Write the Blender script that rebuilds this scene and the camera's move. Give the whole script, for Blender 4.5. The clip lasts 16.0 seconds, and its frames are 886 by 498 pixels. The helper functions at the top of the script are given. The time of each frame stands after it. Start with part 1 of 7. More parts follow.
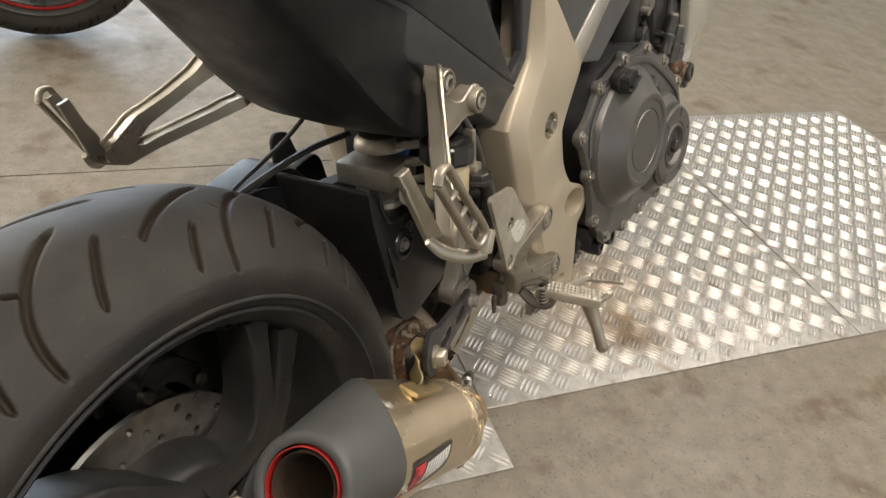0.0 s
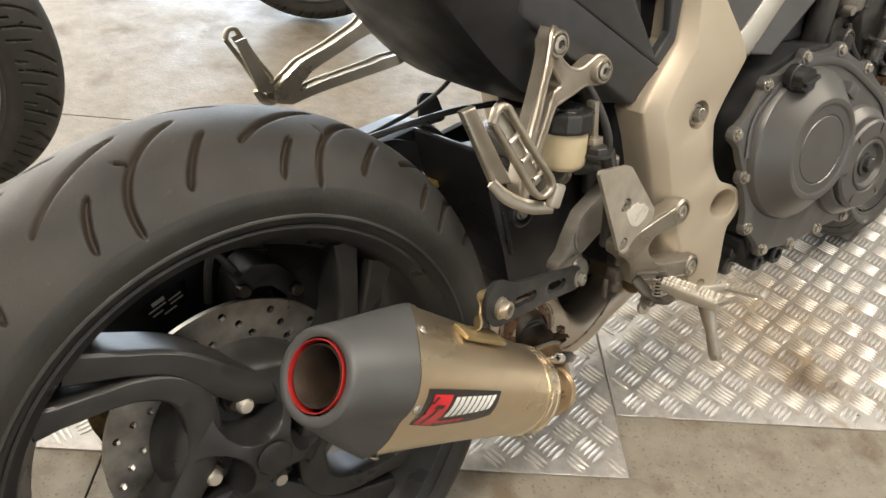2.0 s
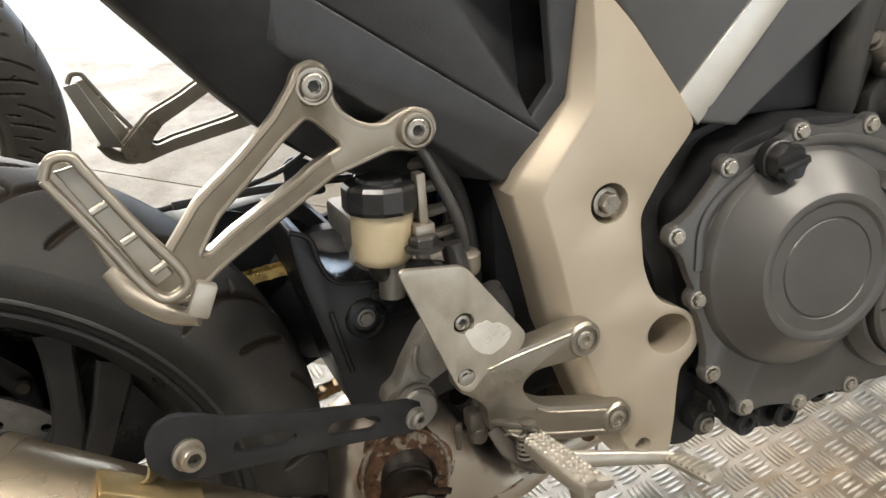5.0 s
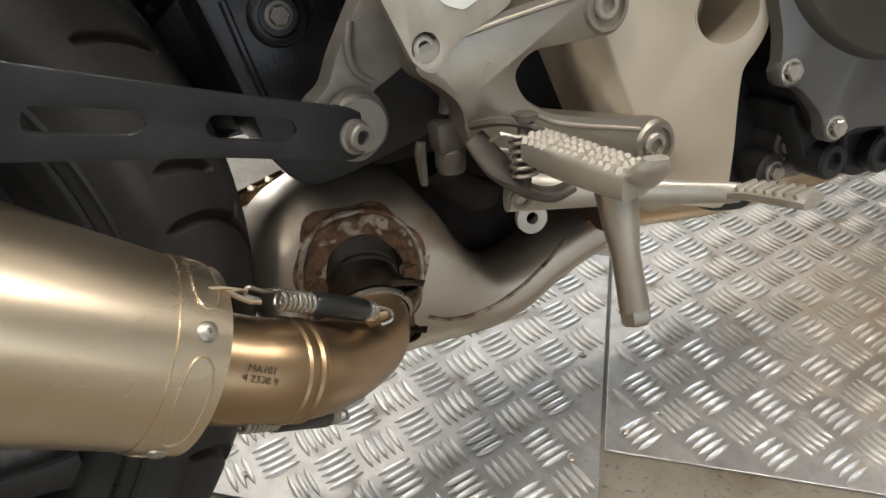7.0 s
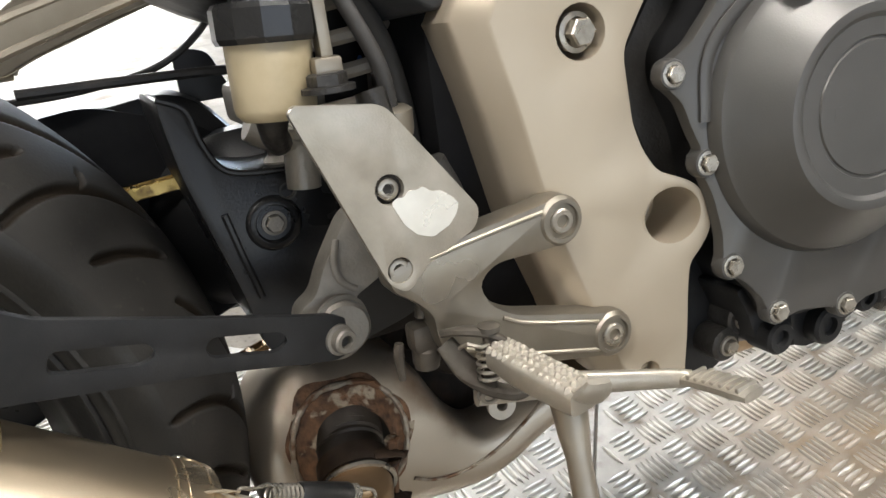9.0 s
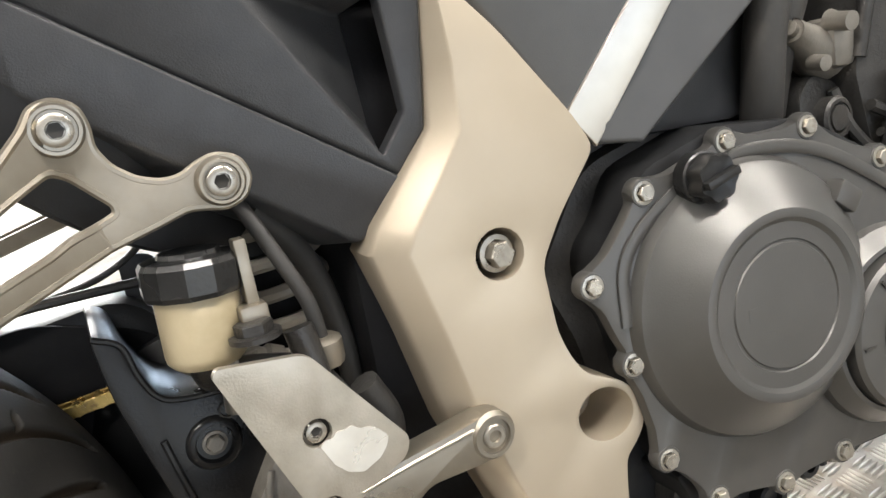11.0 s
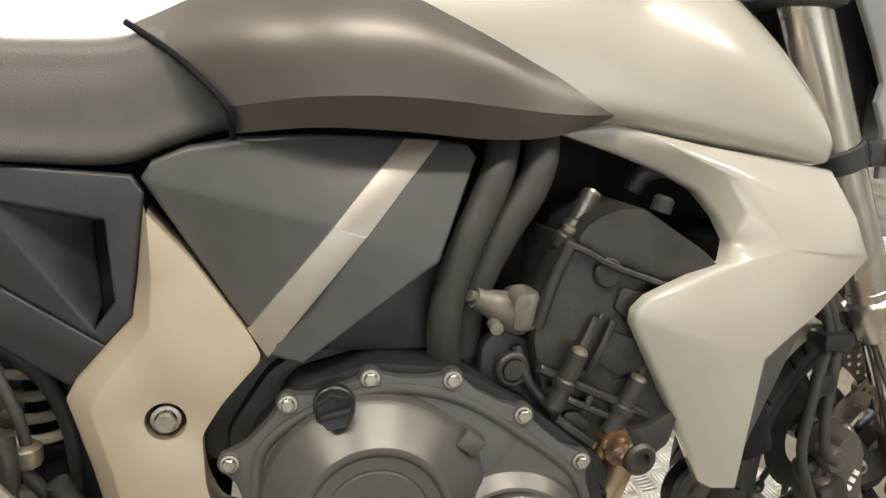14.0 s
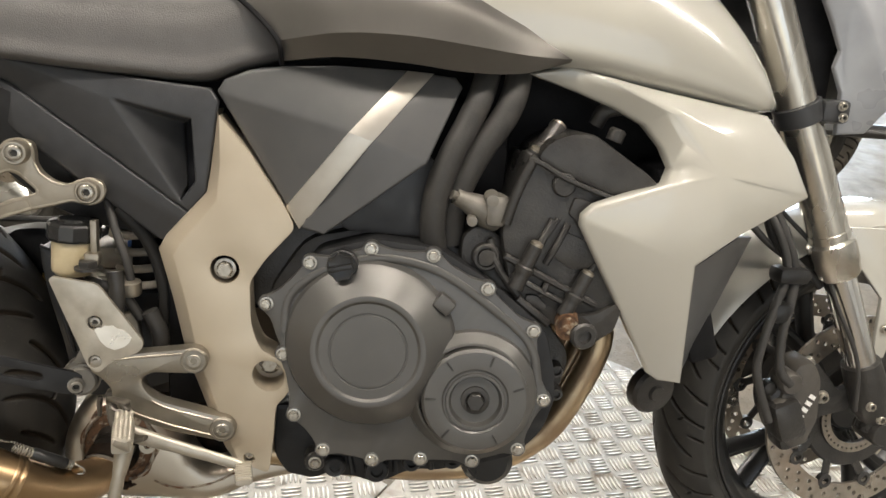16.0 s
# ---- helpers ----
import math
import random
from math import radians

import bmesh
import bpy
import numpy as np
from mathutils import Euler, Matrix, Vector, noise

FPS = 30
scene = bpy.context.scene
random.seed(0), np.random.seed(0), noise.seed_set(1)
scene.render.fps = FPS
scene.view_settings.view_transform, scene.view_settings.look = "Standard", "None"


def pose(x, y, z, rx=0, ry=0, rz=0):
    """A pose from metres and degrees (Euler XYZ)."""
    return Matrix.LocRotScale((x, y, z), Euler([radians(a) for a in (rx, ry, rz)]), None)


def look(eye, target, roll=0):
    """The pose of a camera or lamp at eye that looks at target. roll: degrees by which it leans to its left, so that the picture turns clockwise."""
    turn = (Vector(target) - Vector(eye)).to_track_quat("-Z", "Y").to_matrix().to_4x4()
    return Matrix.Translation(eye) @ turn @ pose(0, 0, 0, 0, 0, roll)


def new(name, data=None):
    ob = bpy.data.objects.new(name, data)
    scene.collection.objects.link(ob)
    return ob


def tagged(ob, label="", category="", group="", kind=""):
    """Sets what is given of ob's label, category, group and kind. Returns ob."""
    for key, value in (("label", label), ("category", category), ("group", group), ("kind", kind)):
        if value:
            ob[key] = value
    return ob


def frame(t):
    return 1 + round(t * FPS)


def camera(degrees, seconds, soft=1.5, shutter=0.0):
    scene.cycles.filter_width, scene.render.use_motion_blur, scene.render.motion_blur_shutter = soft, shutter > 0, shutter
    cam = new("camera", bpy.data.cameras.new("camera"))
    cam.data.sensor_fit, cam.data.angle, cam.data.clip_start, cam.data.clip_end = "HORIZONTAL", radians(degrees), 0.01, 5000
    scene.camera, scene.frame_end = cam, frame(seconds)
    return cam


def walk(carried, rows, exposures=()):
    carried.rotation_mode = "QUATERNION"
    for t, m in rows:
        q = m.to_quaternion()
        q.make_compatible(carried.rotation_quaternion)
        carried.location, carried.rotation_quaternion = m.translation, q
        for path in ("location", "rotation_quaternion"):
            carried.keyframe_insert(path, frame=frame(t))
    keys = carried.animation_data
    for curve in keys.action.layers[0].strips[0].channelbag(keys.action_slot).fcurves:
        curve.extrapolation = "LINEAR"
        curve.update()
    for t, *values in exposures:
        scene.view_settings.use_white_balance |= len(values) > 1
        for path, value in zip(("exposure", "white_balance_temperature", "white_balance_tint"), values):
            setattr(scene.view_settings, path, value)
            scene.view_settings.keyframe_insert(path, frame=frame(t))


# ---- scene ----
# camera: seconds, place, turn (degrees)
LEAN = -14.57  # the motorcycle leans to its left on its stand
ROWS = [
    (0, -0.2568, -0.2426, 0.9576, 52.04, -10.08, -59.78),
    (0.5, -0.2161, -0.298, 0.9122, 49.81, -7.46, -50.81),
    (1, -0.2229, -0.3792, 0.9028, 48.92, -5.86, -44.77),
    (1.5, -0.2079, -0.3896, 0.9243, 49.71, -5.72, -41.74),
    (2, -0.2026, -0.3914, 0.9393, 50.78, -6.12, -39.21),
    (2.5, -0.2218, -0.4147, 0.9371, 51.62, -6.24, -37.04),
    (3, -0.2236, -0.4392, 0.9564, 52.22, -6.19, -35.86),
    (3.2, -0.2155, -0.4434, 0.9702, 52.52, -6.14, -35.43),
    (5.3, 0.2399, -0.4155, 0.777, 56.6, -0.79, -23.49),
    (5.5, 0.2563, -0.3873, 0.6954, 56.71, -0.03, -23.8),
    (6, 0.2636, -0.3691, 0.599, 53.9, 0.62, -25.74),
    (6.5, 0.256, -0.3683, 0.5941, 52.11, 0.74, -26.81),
    (7, 0.2454, -0.3674, 0.5988, 51.77, 0.43, -26.87),
    (7.5, 0.2377, -0.3686, 0.6071, 52.42, -0.09, -26.69),
    (8, 0.2338, -0.3695, 0.6251, 53.9, -0.01, -26.66),
    (8.5, 0.24, -0.3692, 0.6417, 55.81, 0.32, -26.75),
    (9, 0.2595, -0.3783, 0.675, 58.77, 1.07, -26.97),
    (9.5, 0.2616, -0.3719, 0.7166, 61.55, 1.92, -27.29),
    (9.7, 0.2636, -0.3689, 0.73, 62.73, 2.14, -27.62),
    (11.8, 0.3242, -0.3693, 0.7959, 64.66, 3.38, -30.82),
    (12, 0.3254, -0.3786, 0.8361, 63.93, 2.9, -31.6),
    (12.5, 0.362, -0.4182, 0.8932, 61.98, -0.37, -35.66),
    (12.8, 0.4304, -0.4672, 0.9015, 61.49, -2.66, -33.61),
    (13, 0.4576, -0.5168, 0.9146, 62.33, -4.13, -29.18),
    (13.5, 0.5116, -0.5495, 0.9642, 64.08, -5.45, -20.41),
    (14, 0.5695, -0.5338, 0.9806, 63.22, -6.58, -16.05),
    (14.5, 0.6447, -0.5922, 0.9844, 62.21, -6.22, -7.16),
    (15, 0.6693, -0.6277, 0.9703, 62.37, -5.8, -3.53),
    (15.5, 0.618, -0.7223, 0.9662, 62.92, -6.37, -4.98),
    (16, 0.6454, -0.7833, 0.9886, 62.7, -5.96, -6.78),
]
cam = camera(61.14, 16.0)
walk(cam, [(t, pose(*p)) for t, *p in ROWS],
     ((0, -0.08, 6700, 10), (1, 0.17, 6900, 10), (3, 0.31, 6550, 10), (5.5, 0.03, 6400, 10), (7, -0.09, 6250, 10), (9.5, 0.29, 6150, 10), (12, 0.52, 6250, 10), (12.8, 0.46, 6300, 10), (13.4, 0.15, 6500, 10), (14, 0.05, 6750, 10), (16, 0.02, 6650, 10)))

# ---- world and light ----
world = bpy.data.worlds.new("world")
scene.world = world
world.use_nodes = True
sky = world.node_tree.nodes.new("ShaderNodeTexSky")
sky.sky_type, sky.sun_disc = "NISHITA", False
sky.sun_elevation, sky.sun_rotation = radians(50), radians(150)
world.node_tree.links.new(sky.outputs[0], world.node_tree.nodes["Background"].inputs[0])
world.node_tree.nodes["Background"].inputs[1].default_value = 0.12


def area_lamp(name, m, sx, sy, watts, colour, parent=None):
    d = bpy.data.lights.new(name, "AREA")
    d.shape, d.size, d.size_y, d.energy, d.color = "RECTANGLE", sx, sy, watts, colour
    ob = new(name, d)
    ob.matrix_world = m
    return ob


# ---- materials ----
def mat(name, c1, c2, rough=0.5, metal=0.0, scale=40.0, bump=0.05, bump_scale=300.0, stain=None, stain_scale=6.0,
        stain_at=(0.55, 0.7), coat=0.0, rough_var=0.12, stretch=(1, 1, 1), spec=0.5):
    """Two-scale noise colour, a stain layer with its own shape, varying roughness and a fine bump."""
    m = bpy.data.materials.new(name)
    m.use_nodes = True
    n, l = m.node_tree.nodes, m.node_tree.links
    b = n["Principled BSDF"]
    tc = n.new("ShaderNodeTexCoord")
    mp = n.new("ShaderNodeMapping")
    mp.inputs["Scale"].default_value = stretch
    l.new(tc.outputs["Object"], mp.inputs[0])

    def tex(s, detail=4.0):
        t = n.new("ShaderNodeTexNoise")
        t.inputs["Scale"].default_value, t.inputs["Detail"].default_value = s, detail
        l.new(mp.outputs[0], t.inputs["Vector"])
        return t

    def ramp(src, a, z, ca=(0, 0, 0, 1), cz=(1, 1, 1, 1)):
        r = n.new("ShaderNodeValToRGB")
        r.color_ramp.elements[0].position, r.color_ramp.elements[1].position = a, z
        r.color_ramp.elements[0].color, r.color_ramp.elements[1].color = ca, cz
        l.new(src, r.inputs[0])
        return r

    t1 = tex(scale)
    col = ramp(t1.outputs["Fac"], 0.3, 0.7, (*c1, 1), (*c2, 1)).outputs[0]
    rv = ramp(tex(scale * 0.35).outputs["Fac"], 0.3, 0.7, (rough - rough_var,) * 3 + (1,), (rough + rough_var,) * 3 + (1,)).outputs[0]
    if stain:
        mask = ramp(tex(stain_scale, 8.0).outputs["Fac"], *stain_at).outputs[0]
        mx = n.new("ShaderNodeMix")
        mx.data_type = "RGBA"
        l.new(mask, mx.inputs[0])
        l.new(col, mx.inputs[6])
        mx.inputs[7].default_value = (*stain, 1)
        col = mx.outputs[2]
        if metal:
            mm = n.new("ShaderNodeMath")
            mm.operation, mm.inputs[0].default_value = "MULTIPLY_ADD", -metal * 0.8
            mm.inputs[0].default_value = 0
            l.new(mask, mm.inputs[0])
            mm.inputs[1].default_value, mm.inputs[2].default_value = -metal * 0.8, metal
            l.new(mm.outputs[0], b.inputs["Metallic"])
            ra = n.new("ShaderNodeMath")
            ra.operation = "MULTIPLY_ADD"
            l.new(mask, ra.inputs[0])
            ra.inputs[1].default_value = 0.25
            l.new(rv, ra.inputs[2])
            rv = ra.outputs[0]
    if metal and not stain:
        b.inputs["Metallic"].default_value = metal
    l.new(col, b.inputs["Base Color"])
    l.new(rv, b.inputs["Roughness"])
    b.inputs["Coat Weight"].default_value = coat
    b.inputs["Coat Roughness"].default_value = 0.06
    b.inputs["Specular IOR Level"].default_value = spec
    if bump:
        bp = n.new("ShaderNodeBump")
        bp.inputs["Strength"].default_value, bp.inputs["Distance"].default_value = bump, 0.002
        l.new(tex(bump_scale, 3.0).outputs["Fac"], bp.inputs["Height"])
        l.new(bp.outputs[0], b.inputs["Normal"])
    return m


M_RUBBER = mat("tyre_rubber", (0.024, 0.0228, 0.0208), (0.036, 0.0338, 0.0308), 0.62, 0, 25, 0.12, 600, (0.056, 0.049, 0.040), 6, (0.55, 0.88), spec=0.28)
M_SIDEWALL = mat("sidewall_rubber", (0.019, 0.0185, 0.017), (0.029, 0.0275, 0.0245), 0.48, 0, 30, 0.2, 250, (0.05, 0.044, 0.036), 9, (0.58, 0.88), spec=0.4)
M_BLACK = mat("black_plastic", (0.030, 0.0308, 0.0330), (0.039, 0.0398, 0.0420), 0.40, 0, 60, 0.18, 900, (0.05, 0.047, 0.044), 9, (0.64, 0.9), spec=0.5)
# near-black, so that filler parts read as shade deep inside the bike
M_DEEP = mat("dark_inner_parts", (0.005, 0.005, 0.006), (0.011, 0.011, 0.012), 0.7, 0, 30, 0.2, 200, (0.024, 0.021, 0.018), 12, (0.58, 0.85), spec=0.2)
M_PANEL = mat("grey_panel_plastic", (0.075, 0.075, 0.076), (0.087, 0.087, 0.087), 0.36, 0, 30, 0.12, 1500, rough_var=0.05)
M_TANKCOVER = mat("graphite_paint", (0.113, 0.105, 0.096), (0.128, 0.120, 0.110), 0.36, 0.5, 20, 0.03, 1500, rough_var=0.04)
M_SEAT = mat("seat_vinyl", (0.090, 0.085, 0.082), (0.108, 0.103, 0.099), 0.37, 0, 30, 0.30, 700, rough_var=0.05, spec=0.6)
M_FRAME = mat("champagne_silver_paint", (0.44, 0.378, 0.288), (0.48, 0.416, 0.322), 0.42, 0.42, 15, 0.03, 1200, (0.30, 0.24, 0.17), 11, (0.74, 0.95), rough_var=0.05)
M_ALLOY = mat("cast_alloy", (0.31, 0.275, 0.222), (0.385, 0.347, 0.285), 0.38, 0.8, 40, 0.05, 1500, (0.19, 0.155, 0.115), 14, (0.66, 0.9))
M_HINGE = mat("grimy_hinge_steel", (0.085, 0.075, 0.062), (0.15, 0.135, 0.112), 0.45, 0.6, 40, 0.2, 400, (0.05, 0.04, 0.03), 24, (0.5, 0.7))
M_BRACKET = mat("dull_bracket_alloy", (0.245, 0.220, 0.180), (0.305, 0.277, 0.230), 0.36, 0.8, 40, 0.05, 1500, (0.15, 0.125, 0.095), 14, (0.66, 0.9))
M_ALLOY_WORN = mat("scuffed_plate_alloy", (0.38, 0.35, 0.29), (0.48, 0.44, 0.375), 0.45, 0.7, 60, 0.12, 700, (0.24, 0.20, 0.16), 22, (0.60, 0.72))
M_DULL = mat("dull_grey_casting", (0.20, 0.185, 0.16), (0.28, 0.26, 0.23), 0.5, 0.6, 40, 0.2, 500, (0.1, 0.085, 0.065), 18, (0.6, 0.85))
M_PALE = mat("pale_worn_alloy", (0.44, 0.41, 0.35), (0.52, 0.485, 0.42), 0.42, 0.7, 60, 0.12, 600, (0.28, 0.23, 0.17), 25, (0.64, 0.85))
M_POLISH = mat("polished_wear_alloy", (0.70, 0.68, 0.62), (0.82, 0.80, 0.74), 0.30, 0.6, 60, 0.0, 500)
M_ENGINE = mat("engine_cover_paint", (0.098, 0.095, 0.090), (0.115, 0.111, 0.105), 0.37, 0.5, 20, 0.06, 900, rough_var=0.05)
M_BLOCK = mat("dark_engine_casting", (0.042, 0.040, 0.038), (0.064, 0.061, 0.057), 0.38, 0.5, 40, 0.35, 350, (0.10, 0.085, 0.066), 14, (0.6, 0.9))
M_BOLT = mat("zinc_bolt", (0.36, 0.335, 0.29), (0.47, 0.44, 0.385), 0.32, 0.85, 200, 0.05, 800, (0.18, 0.14, 0.1), 90, (0.6, 0.8))
M_GOLDBOLT = mat("passivated_yellow_bolt", (0.36, 0.27, 0.13), (0.48, 0.38, 0.21), 0.4, 0.8, 60, 0.05, 800, (0.2, 0.13, 0.06), 40, (0.55, 0.8))
M_SOCKET = mat("dark_bolt_socket", (0.02, 0.018, 0.016), (0.04, 0.036, 0.03), 0.6)
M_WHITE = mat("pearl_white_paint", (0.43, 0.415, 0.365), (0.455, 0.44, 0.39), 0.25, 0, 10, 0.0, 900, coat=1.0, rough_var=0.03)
M_BRUSHED = mat("brushed_aluminium_strip", (0.60, 0.565, 0.505), (0.65, 0.615, 0.555), 0.34, 0.92, 60, 0.0, 900, rough_var=0.03)
M_STEEL = mat("brushed_muffler_steel", (0.64, 0.535, 0.385), (0.71, 0.60, 0.445), 0.30, 0.95, 30, 0.02, 900, rough_var=0.04, stretch=(0.25, 1, 1))
M_HEAT = mat("heat_tinted_pipe", (0.33, 0.22, 0.12), (0.43, 0.305, 0.18), 0.31, 0.92, 9, 0.04, 500, (0.20, 0.11, 0.06), 14, (0.55, 0.9), rough_var=0.06)
M_CAT = mat("stained_exhaust_steel", (0.39, 0.34, 0.275), (0.50, 0.445, 0.365), 0.36, 0.85, 7, 0.05, 400, (0.17, 0.10, 0.05), 13, (0.60, 0.82))
M_RUST = mat("rusted_weld", (0.035, 0.018, 0.010), (0.19, 0.10, 0.05), 0.7, 0.25, 110, 0.6, 250, (0.34, 0.29, 0.22), 75, (0.57, 0.65))
M_CAP = mat("matt_grey_end_cap", (0.060, 0.060, 0.060), (0.072, 0.072, 0.071), 0.5, 0.1, 30, 0.15, 1200, rough_var=0.05)
M_RED = mat("red_ring", (0.26, 0.012, 0.011), (0.34, 0.018, 0.016), 0.5, 0, 60, 0.05)
M_GOLDCHAIN = mat("clean_gold_chain", (0.48, 0.33, 0.10), (0.62, 0.45, 0.17), 0.32, 0.9, 90, 0.1, 400, (0.12, 0.07, 0.03), 60, (0.6, 0.75))
M_STICKBLACK = mat("sticker_black", (0.012, 0.012, 0.012), (0.016, 0.016, 0.016), 0.35, bump=0)
M_STICKWHITE = mat("sticker_white", (0.78, 0.77, 0.74), (0.82, 0.81, 0.78), 0.35, bump=0)
M_STICKRED = mat("sticker_red", (0.66, 0.01, 0.025), (0.7, 0.015, 0.03), 0.35, bump=0)
M_CHROME = mat("chromed_fork_tube", (0.72, 0.70, 0.67), (0.76, 0.74, 0.71), 0.12, 1.0, 20, 0, rough_var=0.04)
M_RESV = mat("yellowed_fluid_pot", (0.46, 0.385, 0.245), (0.56, 0.48, 0.325), 0.36, 0, 20, 0.05, 300, (0.36, 0.29, 0.17), 24, (0.5, 0.75))
M_CAPBLK = mat("black_cap", (0.012, 0.012, 0.012), (0.02, 0.02, 0.02), 0.3, 0, 30, 0.1, 400)
M_HOSE = mat("rubber_hose", (0.03, 0.029, 0.027), (0.045, 0.042, 0.039), 0.55, 0, 30, 0.2, 300, (0.09, 0.08, 0.07), 20, (0.6, 0.9))
M_DISC = mat("brake_disc_steel", (0.30, 0.265, 0.22), (0.40, 0.36, 0.31), 0.34, 0.85, 60, 0.08, 600, (0.24, 0.16, 0.10), 9, (0.5, 0.8))
M_CHAIN = mat("greasy_gold_chain", (0.16, 0.10, 0.045), (0.30, 0.20, 0.09), 0.42, 0.8, 120, 0.2, 300, (0.035, 0.022, 0.014), 40, (0.46, 0.62))
M_DARKDISC = mat("worn_dark_disc", (0.19, 0.178, 0.162), (0.30, 0.283, 0.26), 0.34, 0.85, 60, 0.08, 600, (0.09, 0.075, 0.06), 9, (0.52, 0.8))
M_WHEEL = mat("dark_wheel_paint", (0.017, 0.0168, 0.0165), (0.026, 0.0255, 0.0245), 0.36, 0.1, 40, 0.08, 700, (0.055, 0.048, 0.039), 10, (0.60, 0.88), spec=0.42)
M_SPRING = mat("dull_shock_spring", (0.20, 0.18, 0.15), (0.28, 0.25, 0.21), 0.5, 0, 40, 0.1)
M_PLATE = mat("tread_plate_aluminium", (0.345, 0.334, 0.314), (0.44, 0.428, 0.405), 0.34, 0.75, 60, 0.2, 700, (0.20, 0.165, 0.125), 26, (0.55, 0.74), rough_var=0.06)
M_TREAD = mat("worn_tread_bars", (0.56, 0.545, 0.51), (0.68, 0.665, 0.63), 0.36, 0.80, 90, 0.06, 900, (0.30, 0.25, 0.19), 30, (0.62, 0.82), rough_var=0.05)
M_CONCRETE = mat("stained_concrete", (0.140, 0.120, 0.090), (0.194, 0.170, 0.132), 0.50, 0, 26, 0.35, 120, (0.105, 0.078, 0.048), 8, (0.57, 0.68), rough_var=0.12, spec=0.45)
# brownish black that puts the shade behind the collector into colour
M_GAP = mat("dark_interior_filler", (0.010, 0.008, 0.0065), (0.022, 0.017, 0.013), 0.75, 0, 30, 0.3, 200, (0.05, 0.032, 0.02), 20, (0.58, 0.8), spec=0.2)
M_WALL = mat("painted_block_wall", (0.56, 0.545, 0.51), (0.62, 0.605, 0.57), 0.8, 0, 4, 0.2, 60)
M_CEIL = mat("ceiling_sheet", (0.56, 0.55, 0.53), (0.63, 0.62, 0.60), 0.8, 0, 3, 0.1, 60)
M_COPPER = mat("bronzed_header_pipe", (0.45, 0.2, 0.07), (0.6, 0.3, 0.12), 0.3, 0.95, 12, 0.05, 300)
M_HEADER = mat("tanned_header_pipe", (0.40, 0.30, 0.19), (0.52, 0.41, 0.27), 0.32, 0.92, 9, 0.05, 300, (0.26, 0.15, 0.08), 12, (0.52, 0.8))
M_BLUEGREY = mat("bluish_grey_panel", (0.28, 0.29, 0.31), (0.34, 0.35, 0.37), 0.35, 0.2, 20, 0.02)
M_INSIDE = mat("sooty_pipe_inside", (0.020, 0.013, 0.009), (0.055, 0.034, 0.021), 0.75, 0.3, 60, 0.3, 200)


def spilled(m, x, y, r, oil, amount=0.85):
    """An old spill soaked into a surface round one spot, with a ragged outline."""
    n, l = m.node_tree.nodes, m.node_tree.links
    b = n["Principled BSDF"]
    tc = n.new("ShaderNodeTexCoord")
    noise = n.new("ShaderNodeTexNoise")
    noise.inputs["Scale"].default_value, noise.inputs["Detail"].default_value = 28.0, 8.0
    l.new(tc.outputs["Object"], noise.inputs["Vector"])
    far = n.new("ShaderNodeVectorMath")
    far.operation = "DISTANCE"
    far.inputs[1].default_value = (x, y, 0.0)
    l.new(tc.outputs["Object"], far.inputs[0])
    add = n.new("ShaderNodeMath")
    add.operation = "MULTIPLY_ADD"
    add.inputs[1].default_value = 1.6 * r
    l.new(noise.outputs["Fac"], add.inputs[0])
    l.new(far.outputs["Value"], add.inputs[2])
    rg = n.new("ShaderNodeMapRange")
    rg.inputs["From Min"].default_value, rg.inputs["From Max"].default_value = 0.9 * r, 2.4 * r
    rg.inputs["To Min"].default_value, rg.inputs["To Max"].default_value = amount, 0.0
    l.new(add.outputs[0], rg.inputs["Value"])
    mx = n.new("ShaderNodeMix")
    mx.data_type = "RGBA"
    l.new(rg.outputs[0], mx.inputs[0])
    l.new(b.inputs["Base Color"].links[0].from_socket, mx.inputs[6])
    mx.inputs[7].default_value = (*oil, 1)
    l.new(mx.outputs[2], b.inputs["Base Color"])
    return m


def gritty(m, grit, scale, lo, hi, amount):
    """Fine grit and pitting scattered over a surface."""
    n, l = m.node_tree.nodes, m.node_tree.links
    b = n["Principled BSDF"]
    tc = n.new("ShaderNodeTexCoord")
    noise = n.new("ShaderNodeTexNoise")
    noise.inputs["Scale"].default_value, noise.inputs["Detail"].default_value = scale, 3.0
    l.new(tc.outputs["Object"], noise.inputs["Vector"])
    rg = n.new("ShaderNodeMapRange")
    rg.inputs["From Min"].default_value, rg.inputs["From Max"].default_value = lo, hi
    rg.inputs["To Max"].default_value = amount
    l.new(noise.outputs["Fac"], rg.inputs["Value"])
    mx = n.new("ShaderNodeMix")
    mx.data_type = "RGBA"
    l.new(rg.outputs[0], mx.inputs[0])
    l.new(b.inputs["Base Color"].links[0].from_socket, mx.inputs[6])
    mx.inputs[7].default_value = (*grit, 1)
    l.new(mx.outputs[2], b.inputs["Base Color"])


